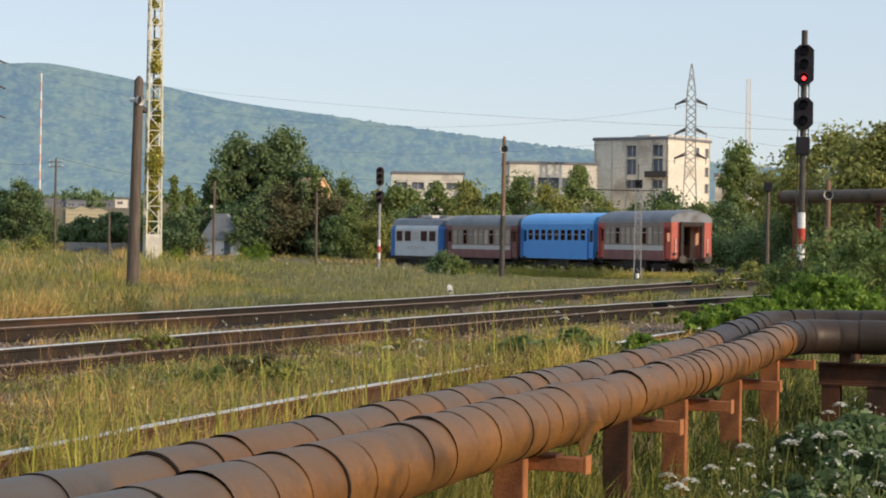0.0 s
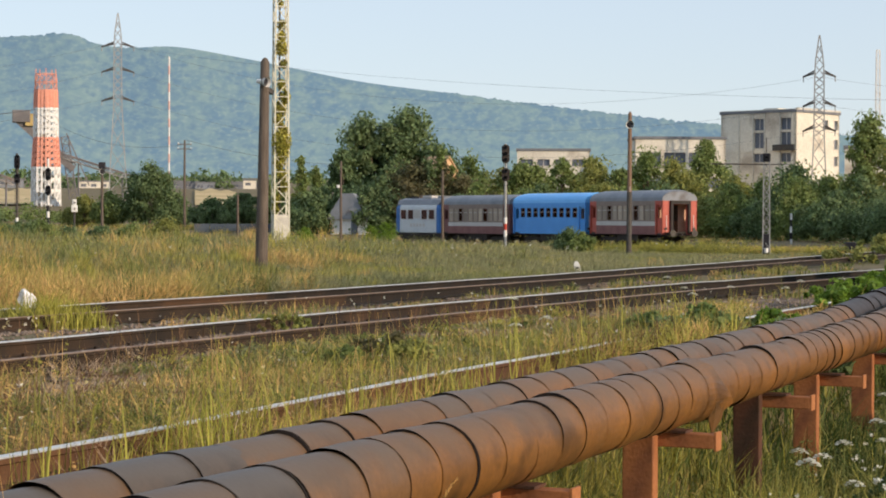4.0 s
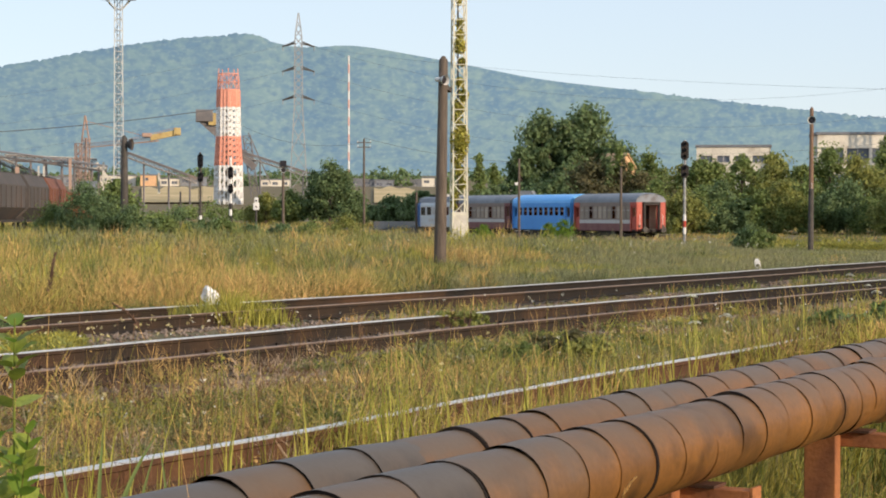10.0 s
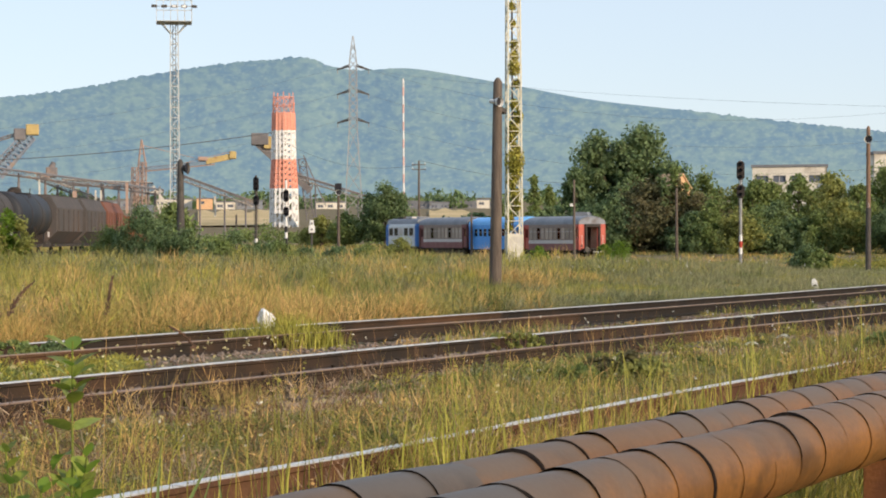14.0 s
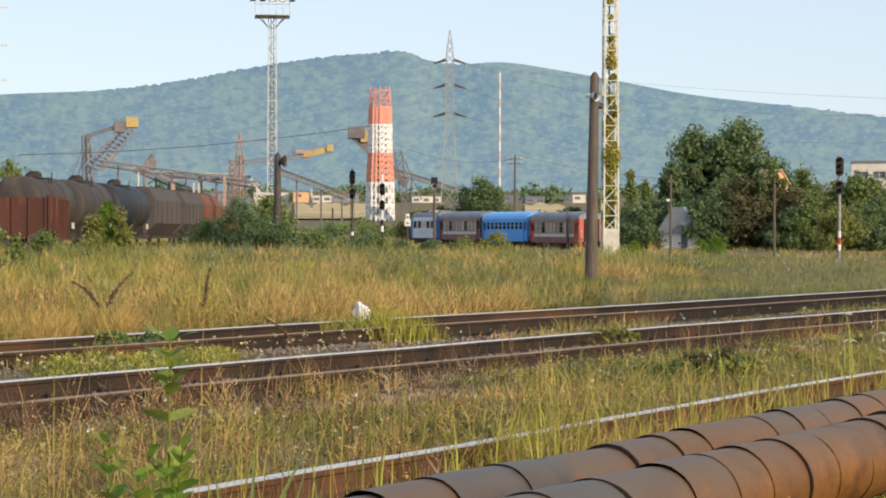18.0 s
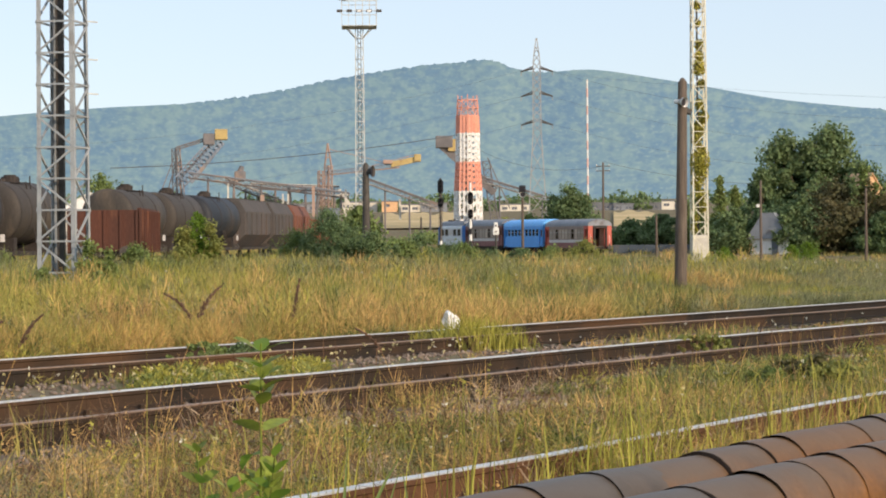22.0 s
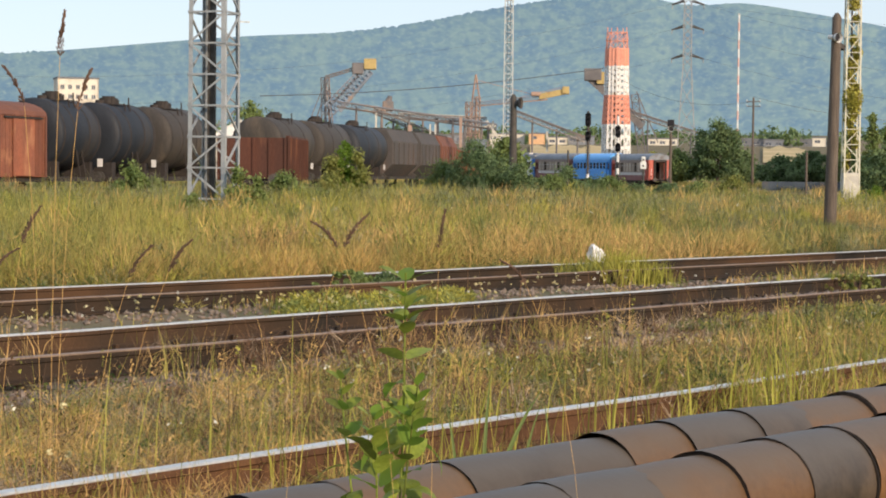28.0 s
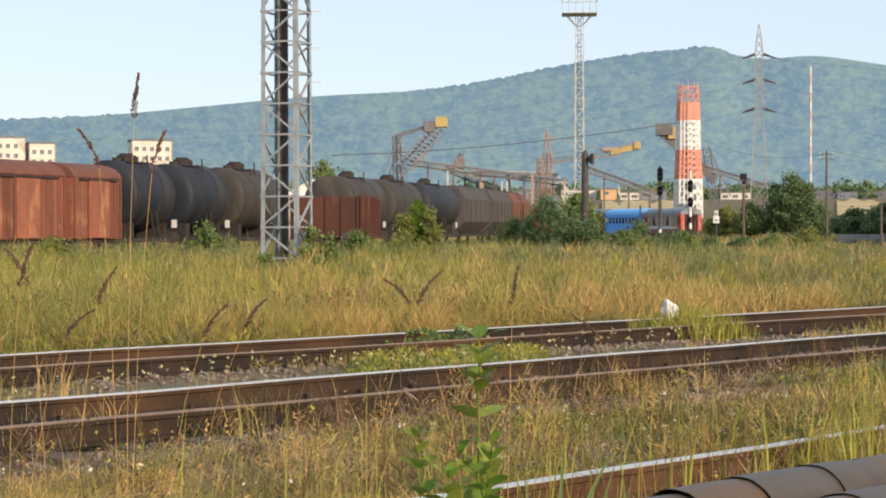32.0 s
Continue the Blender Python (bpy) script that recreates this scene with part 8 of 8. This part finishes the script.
# flower-sprinkled weeds under the pipes
# dark kinds past x = 14.5 paint in the shade
herbs(707, 1500, 12, 33, 8, 32, lambda x, y: (y < 3.9 + x * SKEW) & (x > 7.5), 0.12, 0.55, 0.12, 0.4, 70, 0.13, 0.0006, lambda x, y, r: np.where(x > 14.5, r.choice((4, 4, 4, 2, 2, 3, 1), len(x)), r.choice((5, 5, 1, 2, 2, 0), len(x))), FIELD, 0.4)


def tuft(bearing, dist, radius, n, h, material, seed, w=0.012, bend=0.4):
    rng = np.random.default_rng(seed)
    c = spot(bearing, dist)
    a, r = rng.random(n) * 6.283, radius * rng.random(n) ** 0.85
    x, y = c.x + r * np.cos(a), c.y + r * np.sin(a)
    sow(material, *blades(rng, x, y, h * (0.5 + 0.6 * rng.random(n)) * (1 - 0.4 * (r / radius)), w * (0.6 + 0.8 * rng.random(n)), bend))


tuft(1.55, 25.3, 0.85, 900, 0.6, "grass_bright", 61, 0.014, 0.7)
tuft(0.7, 25.0, 0.4, 260, 0.42, "grass_green", 62, 0.016)
tuft(0.3, 37.0, 0.8, 300, 0.6, "grass_green", 66, 0.02)
for b, n, k in ((12.7, 90, "grass_bright"), (13.1, 90, "grass_green"), (13.0, 60, "grass_brown")):
    tuft(b, 15.35, 0.4, n, 0.42, k, int(b * 10), 0.014, 0.8)
for i, (b, d, n, h) in enumerate(((6.6, 10.9, 26, 0.95), (6.2, 10.7, 18, 0.8), (10.6, 12.2, 22, 0.85), (5.0, 10.4, 16, 0.7), (1.2, 9.4, 18, 0.7), (12.1, 13.0, 20, 0.8), (14.2, 14.8, 18, 0.7), (-2.6, 9.0, 16, 0.55), (13.4, 13.9, 18, 0.75), (3.4, 9.9, 16, 0.7), (8.0, 11.2, 18, 0.7), (-8.4, 8.6, 18, 0.6), (16.3, 16.4, 16, 0.75))):
    tuft(b, d, 0.28, n, h, "grass_bright", 70 + i, 0.011, 0.3)
for i in range(26):
    rng = random.Random(900 + i)
    tuft(rng.uniform(-19, 18), rng.uniform(11, 17), 0.3, 30, rng.uniform(0.35, 0.6), "grass_dry" if i % 3 else "grass_olive", 100 + i, 0.008, 0.55)
# loose seed heads, bent leaves and flower tufts that soften the tall field
def fluff(seed, n, b0, b1, d0, d1, test, h0, h1, size, kinds):
    rng = np.random.default_rng(seed)
    b, d = np.radians(TRACK - rng.uniform(b0, b1, n)), (d0 ** 0.5 + rng.random(n) * (d1 ** 0.5 - d0 ** 0.5)) ** 2
    x, y = d * np.cos(b), d * np.sin(b)
    k = test(x, y) & clear_of_rails(x, y)
    x, y, d = x[k], y[k], d[k]
    top = (h0 + (h1 - h0) * patch(x, y, 0.22, 5)) * (0.25 + 0.75 * rng.random(len(x))) * np.where(y > far_y(x), low(x, y), 1.0)
    pick = (patch(x, y, 0.18, seed) * 0.7 + 0.3 * rng.random(len(x))) * len(kinds)
    for i, mat in enumerate(kinds):
        m = (pick >= i) & (pick < i + 1)
        if m.any():
            blobs = np.stack([x[m], y[m], ground_z(x[m], y[m]) + top[m], np.full(int(m.sum()), size * 1.6)], -1)
            v, f = leaf_cloud(rng, blobs, int(m.sum()) * 4, size, 1.3, 0.1)
            sow(mat, v, np.concatenate([f[:, [0, 1, 2]], f[:, [0, 2, 3]]]))


fluff(601, 8000, -21, 12, 24, 60, lambda x, y: y > far_y(x) + 1.2, 0.35, 0.85, 0.035, ("grass_green", "grass_olive", "grass_olive", "grass_dry"))
fluff(602, 8000, -21, 14, 55, 130, lambda x, y: y > far_y(x) + 1.2, 0.5, 0.95, 0.06, ("grass_green", "grass_olive", "grass_green", "grass_olive"))
fluff(603, 6000, 8, 30, 40, 130, lambda x, y: (y > far_y(x) + 1.2) & (y > 14), 0.3, 0.8, 0.055, ("grass_weed", "grass_green", "grass_green", "grass_weed"))
fluff(604, 6500, -20, 22, 9, 30, lambda x, y: (y > siding_y(x) - 1.3) & (y < mid_y(x) - 1.7), 0.06, 0.26, 0.018, ("grass_green", "grass_bright", "grass_olive", "grass_dry", "grass_weed"))
fluff(605, 16000, 12, 32, 9, 30, lambda x, y: (y < 3.6 + x * SKEW) & (x > 8), 0.3, 0.75, 0.025, ("grass_weed", "grass_green", "grass_green"))


# thin dry stems with seed tops that stand above the rest
def stems(seed, n, test, b0, b1, d0, d1, h0, h1, material, w):
    rng = np.random.default_rng(seed)
    b, d = np.radians(TRACK - rng.uniform(b0, b1, n)), rng.uniform(d0, d1, n)
    x, y = d * np.cos(b), d * np.sin(b)
    k = test(x, y) & clear_of_rails(x, y)
    x, y, d = x[k], y[k], d[k]
    h = rng.uniform(h0, h1, len(x)) * np.where(y > far_y(x), low(x, y), 1.0)
    sow(material, *blades(rng, x, y, h, w * d * np.ones(len(x)), 0.5))
    tops = np.stack([x, y, ground_z(x, y) + h * 0.8, np.full(len(x), 0.012)], -1)
    keep = rng.random(len(x)) < 0.22
    v, f = leaf_cloud(rng, tops[keep], int(keep.sum()) * 8, 0.014, 5.0, 0.1)
    sow(material, v, np.concatenate([f[:, [0, 1, 2]], f[:, [0, 2, 3]]]))


stems(500, 1700, lambda x, y: (y > siding_y(x) - 1.2) & (y < siding_y(x) + 1.0), -16, 22, 7.5, 24, 0.35, 0.85, "grass_bright", 0.0006)
stems(504, 260, lambda x, y: (y > siding_y(x) - 1.3) & (y < siding_y(x) + 0.5), -16, 20, 8, 20, 0.6, 1.1, "grass_bright", 0.0006)
stems(501, 1500, lambda x, y: (y > siding_y(x)) & (y < mid_y(x) - 1.6), -20, 22, 9, 30, 0.25, 0.6, "grass_dry", 0.0003)
stems(505, 260, lambda x, y: (y > siding_y(x) - 0.6) & (y < mid_y(x) - 1.2), -18, 20, 9, 24, 0.4, 0.85, "grass_brown", 0.00045)
stems(502, 420, lambda x, y: (y > mid_y(x) - 2.2) & (y < far_y(x) - 1.6), -20, 20, 14, 30, 0.2, 0.5, "grass_brown", 0.0004)
stems(503, 1600, lambda x, y: y > far_y(x) + 0.8, -20, 22, 24, 60, 0.5, 1.0, "grass_dry", 0.0004)
for material, items in BATCH.items():
    vs, fs, o = [], [], 0
    for v, f in items:
        vs.append(v), fs.append(f + o)
        o += len(v)
    ob = arrays("grass", np.concatenate(vs), np.concatenate(fs), material)
    tagged(ob, {"grass_dry": "dry straw-coloured grass over the yard", "grass_olive": "olive half-dry grass over the yard", "grass_green": "green grass and weeds over the yard", "grass_weed": "dark green weeds under the pipes", "grass_bright": "fresh yellow-green grass in clumps", "grass_grey": "greyish green soft weeds over the yard", "grass_litter": "pale dry plant litter lying on the gravel", "grass_brown": "dead brown stalks tangled in the weeds"}[material], "grass", kind="stuff")


# gravel of the track beds
def gravel():
    rng = np.random.default_rng(77)
    n = 46000
    x = rng.uniform(3, 42, n)
    k = rng.random(n)
    y = np.where(k < 0.65, mid_y(x) + rng.normal(-1.5, 1.15, n), far_y(x) + rng.normal(-0.75, 1.0, n))
    keep = clear_of_rails(x, y)
    x, y = x[keep], y[keep]
    n = len(x)
    r = rng.uniform(0.018, 0.045, n)[:, None, None]
    octa = np.array([(1, 0, 0), (-1, 0, 0), (0, 1, 0), (0, -1, 0), (0, 0, 0.7), (0, 0, -0.7)])[None]
    v = octa * r * rng.uniform(0.6, 1.3, (n, 6, 3)) + np.stack([x, y, ground_z(x, y) + 0.012], -1)[:, None]
    f = np.array([(0, 2, 4), (2, 1, 4), (1, 3, 4), (3, 0, 4), (2, 0, 5), (1, 2, 5), (3, 1, 5), (0, 3, 5)])[None] + 6 * np.arange(n)[:, None, None]
    ob = arrays("gravel", v.reshape(-1, 3), f.reshape(-1, 3), "ballast")
    tagged(ob, "grey-brown ballast stones along the tracks", "gravel", kind="stuff")


gravel()


# ---- single plants close to the camera ----
def umbel(x, y, h, r, seed):
    rng = np.random.default_rng(seed)
    z = float(ground_z(x, y))
    t = thing("wild_carrot", Matrix.Translation((x, y, z)), "white-flowered wild carrot among the weeds", "wildflower", "white wildflowers")
    top = Vector((rng.uniform(-0.1, 0.1), rng.uniform(-0.1, 0.1), h))
    part("stem", Geo().tube((0, 0, 0), top, 0.006, 0.004, n=5), "grass_green", t)
    g = Geo()
    n = 16
    for i in range(n):
        a, k = i * 2.4, math.sqrt((i + 0.5) / n) * r
        c = top + Vector((k * math.cos(a), k * math.sin(a), 0.04 - 0.5 * k * k / r))
        s = r * 0.2
        for j in range(3):
            b = rng.random() * 6.28
            e1, e2 = Vector((math.cos(b), math.sin(b), rng.uniform(-0.3, 0.5))) * s, Vector((-math.sin(b), math.cos(b), rng.uniform(-0.3, 0.3))) * s
            g.add([c - e1 - e2, c + e1 - e2, c + e1 + e2, c - e1 + e2], [(0, 1, 2, 3)])
    part("flower_head", g, "flower_white", t)
    return t


rng = random.Random(5)
for i in range(85):
    x = rng.uniform(9, 25)
    y = rng.uniform(0.3, 3.1) if i % 4 else rng.uniform(2.0, 3.2)
    y = min(y, x * 0.27)
    umbel(x, y, rng.uniform(0.35, 0.85), rng.uniform(0.03, 0.075), i)
for i in range(10):
    umbel(rng.uniform(17, 34), rng.uniform(6.8, 9.2), rng.uniform(0.3, 0.5), 0.06, 200 + i)


def small_flowers():
    g = np.random.default_rng(31)
    for name, mat, n, zone in (("yellow_flowers", "flower_yellow", 190, 0), ("white_flowers", "flower_white", 330, 1), ("white_flowers", "flower_white", 420, 2)):
        x = g.uniform(6, 34, n) if zone else g.uniform(5, 19, n)
        y = np.where(g.random(n) < (0.8 if zone == 0 else 0.3), g.uniform(12.3, 14.3, n), g.uniform(6.9, 9.6, n))
        if zone == 2:
            x = g.uniform(9, 26, n)
            y = np.minimum(g.uniform(0.2, 3.2, n), 0.27 * x)
        if zone == 1:
            far = g.random(n) < 0.4
            x, y = np.where(far, g.uniform(20, 75, n), x), np.where(far, g.uniform(19, 45, n), y)
        d = np.hypot(x, y)
        h = np.where(y > 18, g.uniform(0.4, 0.8, n), g.uniform(0.1, 0.24, n)) if zone < 2 else g.uniform(0.3, 0.7, n)
        blobs = np.stack([x, y, ground_z(x, y) + h, np.full(n, 0.018) * np.maximum(1, d / 25)], -1)
        v, f = leaf_cloud(g, blobs, n * 7, 0.022)
        tagged(arrays(name, v, f, mat), "scattered small " + name.split("_")[0] + " flower heads in the grass", "wildflowers", kind="stuff")


small_flowers()


def leafy_stalk(bearing, dist, top_up, label, seed, leaf_size=0.115, lean=0.05):
    """A tall weed close to the camera: pairs of broad drooping leaves up a thin stem, a tuft of young ones on top."""
    rng = random.Random(seed)
    f = on_ground(bearing, dist)
    top = 1.25 + dist * math.tan(radians(top_up)) - f.z
    t = thing("tall_weed", Matrix.Translation(f) @ toward(f), label, "weed", "tall weeds by the camera")
    n = 30

    def stem_at(u):
        return Vector((lean * u * u + 0.012 * math.sin(7 * u + seed), 0.02 * math.cos(4 * u), top * u))

    part("stem", Geo().loft([[stem_at(k / n) + Vector((r * math.cos(a), r * math.sin(a), 0)) for a in np.linspace(0, 2 * math.pi, 7)[:-1]] for k, r in ((k, 0.0042 - 0.0022 * k / n) for k in range(n + 1))]), "stalk_leaf", t)
    z, k = 0.18, 0
    while z < top:
        u = z / top
        size = leaf_size * (1.15 if u < 0.6 else 1.15 - 1.5 * (u - 0.6)) * rng.uniform(0.8, 1.15)
        for side in range(2 if u < 0.9 else 3):
            a = k * 1.25 + side * (math.pi if u < 0.9 else 2.1) + rng.uniform(-0.35, 0.35)
            up = rng.uniform(-0.1, 0.5) if u < 0.85 else rng.uniform(0.5, 1.1)
            droop = rng.uniform(0.6, 1.4) if u < 0.85 else 0.3
            d = Vector((math.cos(a), math.sin(a), 0))
            s = Vector((-d.y, d.x, 0))
            roll = rng.uniform(-0.6, 0.6)
            ribs, c = [], stem_at(u)
            for q in range(9):
                v = q / 8
                pitch = up - droop * 1.6 * v
                c = c + (d * math.cos(pitch) + Vector((0, 0, math.sin(pitch)))) * size / 8
                w = 0.27 * size * math.sin(math.pi * min(1.0, 0.06 + 0.94 * v ** 0.75)) ** 0.9 * (1 + 0.06 * (-1) ** q)
                e = s * math.cos(roll) + Vector((0, 0, math.sin(roll)))
                ribs.append([c - e * w + Vector((0, 0, 0.16 * w)), c, c + e * w + Vector((0, 0, 0.16 * w))])
            part("leaf", Geo().loft(ribs, closed=False).mesh("leaf", True), ("stalk_leaf", "stalk_leaf", "leaf_bright")[rng.randrange(3)], t)
        if rng.random() < 0.15:
            z += 0.03
        z += (0.056 if u < 0.85 else 0.03) * rng.uniform(0.85, 1.25)
        k += 1
    return t


leafy_stalk(-5.2, 4.4, -3.0, "tall leafy green weed growing before the pipes", 3)
leafy_stalk(-5.75, 4.5, -6.1, "leafy green weed growing before the pipes", 4, 0.09, -0.05)
leafy_stalk(-4.85, 4.3, -6.3, "leafy green weed growing before the pipes", 6, 0.1, 0.04)
leafy_stalk(-5.4, 4.25, -7.2, "leafy green weed growing before the pipes", 8, 0.11, -0.02)
leafy_stalk(-5.05, 4.5, -7.0, "leafy green weed growing before the pipes", 9, 0.11, 0.03)


def seed_grass(bearing, dist, top_up, lean, seed, head="seed"):
    """A stem with a drooping dark seed head close to the camera."""
    rng = random.Random(seed)
    f = on_ground(bearing, dist)
    H = 1.25 + dist * math.tan(radians(top_up)) - f.z
    t = thing("seed_grass", Matrix.Translation(f) @ toward(f), "tall grass stem with a dark brown seed head" if head == "seed" else "leaning straw-pale grass stem before the pipes", "grass", "seed grasses by the camera")
    pts = [Vector((1.5 * lean * (k / 10) ** 4, 0, H * k / 10 - 0.6 * abs(lean) * (k / 10) ** 8)) for k in range(11)]
    g = Geo().loft([[p + Vector((0.00055 * math.cos(a), 0.00055 * math.sin(a), 0)) for a in (0, 2.1, 4.2)] for p in pts])
    part("stem", g, "grass_dry", t)
    # the head arches over to the side on which the stem leans
    side, slack = (1 if lean > 0 else -1), min(1.0, abs(lean) / 0.06) * rng.uniform(0.3, 0.85)
    axis = [pts[-1]]
    for k in range(8):
        a = math.pi / 2 - slack * (0.75 + 0.17 * k)
        axis.append(axis[-1] + Vector((side * math.cos(a), 0, math.sin(a))) * 0.0095)
    h = Geo()
    for k in range(80):
        u = rng.random() ** 0.8 * 7.99
        i = int(u)
        c = axis[i].lerp(axis[i + 1], u - i)
        d = (axis[i + 1] - axis[i]).normalized()
        wide = 0.008 * (1 - 0.75 * u / 8)
        b = c + Vector((rng.uniform(-1, 1), rng.uniform(-1, 1), rng.uniform(-1, 0.5))) * wide + d * rng.uniform(0.004, 0.016)
        h.tube(c, b, 0.0005, 0.0013, n=4)
    part("seed_head", h, head, t)
    return t


for b, d, e, lean, s in ((-15.03, 3.6, 3.3, 0.012, 1), (-15.16, 3.7, 2.0, -0.025, 2), (-14.95, 3.6, 1.9, 0.03, 3), (-8.5, 3.8, -1.5, 0.09, 4), (-18.5, 3.7, -1.5, 0.02, 5), (-17.1, 3.8, -1.4, -0.03, 6), (-16.7, 3.9, -1.9, 0.04, 7),
                         (-13.6, 3.9, -2.3, 0.09, 8), (-4.6, 4.2, -1.5, -0.1, 9), (-3.85, 4.2, -2.2, 0.01, 10), (-18.3, 3.9, -2.6, 0.07, 11), (0.9, 4.4, -2.6, -0.1, 12), (-14.3, 3.9, -2.6, 0.07, 13)):
    seed_grass(b, d, e, lean, s)
seed_grass(10.5, 6.5, -7.3, 0.2, 21, "grass_dry")
seed_grass(10.9, 6.6, -8.3, 0.16, 22, "grass_dry")


def long_blade(bearing, dist, top_up, lean, w):
    f = on_ground(bearing, dist)
    H = 1.25 + dist * math.tan(radians(top_up)) - f.z
    ribs = []
    for k in range(9):
        u = k / 8
        c = Vector((lean * u * u, 0.02 * u, H * u))
        ribs.append([c - Vector((w * (1 - u ** 2), 0.0, 0)), c + Vector((0, 0.2 * w, 0)), c + Vector((w * (1 - u ** 2), 0, 0))])
    ob = part("grass_blade", Geo().loft(ribs, closed=False), "leaf", m=Matrix.Translation(f) @ toward(f))
    tagged(ob, "single broad green grass blade rising by the pipes", "grass", "broad grass blades")


for b, d, e, lean, w in ((-1.9, 8.0, -6.1, 0.22, 0.014), (-2.3, 7.9, -5.9, 0.03, 0.011), (-3.0, 7.8, -6.7, -0.06, 0.009), (-1.2, 8.1, -6.6, 0.1, 0.008), (-0.2, 8.2, -6.5, -0.05, 0.008)):
    long_blade(b, d, e, lean, w)


# climbing vine on the cream mast
def vine():
    rng = np.random.default_rng(8)
    f = on_ground(8.3, 130.0)
    blobs = []
    for z, r in ((2.6, 0.25), (3.2, 0.3), (4.0, 0.3), (4.8, 0.35), (5.6, 0.4), (6.4, 0.55), (7.0, 0.65), (7.5, 0.5), (8.4, 0.35), (9.2, 0.4), (10.0, 0.35), (10.8, 0.3), (13.2, 0.4), (14.0, 0.35), (14.8, 0.3), (12.2, 0.25), (16.2, 0.22), (17.4, 0.25)):
        blobs.append((f.x + rng.uniform(-0.3, 0.3), f.y + rng.uniform(-0.3, 0.3), f.z + z, r))
    v, fa = leaf_cloud(rng, blobs, 6500, 0.17, 1.3, 0.1)
    tagged(arrays("climbing_vine", v, fa, "grass_bright"), "yellow-green vine climbing the cream lattice mast", "vine", kind="stuff")


vine()


# belt of trees along the foot of the hill
def tree_belt():
    rng = np.random.default_rng(41)
    blobs = []
    for b in np.arange(-24, 14, 0.22):
        d = 980 + 60 * math.sin(b * 1.7)
        p = spot(float(b), d)
        up = 1.12 + 0.12 * math.sin(b * 2.3) + 0.14 * rng.random()
        blobs.append((p.x, p.y, 1.25 + d * math.tan(radians(up)) - 3.0, 4.5 + 2 * rng.random()))
    v, f = leaf_cloud(rng, blobs, 9000, 2.2, 0.8, 0.1)
    tagged(arrays("tree_belt", v, f, "leaf_dark"), "far belt of dark trees along the foot of the hill", "trees", kind="stuff")


tree_belt()


def field_hedge():
    rng = np.random.default_rng(47)
    blobs = []
    for b in np.arange(-14, 9.5, 0.16):
        d = 345 + 30 * math.sin(b * 1.3) + 12 * rng.random()
        p = spot(float(b), d)
        z = float(ground_z(p.x, p.y))
        for k in range(2):
            blobs.append((p.x + rng.uniform(-1, 1), p.y + rng.uniform(-1, 1), z + 0.6 + rng.random() * (1.2 + 1.1 * math.sin(b * 2.1)), 1.0 + 0.9 * rng.random()))
    v, f = leaf_cloud(rng, blobs, 16000, 0.5, 0.8, 0.1)
    tagged(arrays("field_hedge", v, f, "leaf"), "low green hedge along the far field", "hedge", kind="stuff")


field_hedge()
motions()
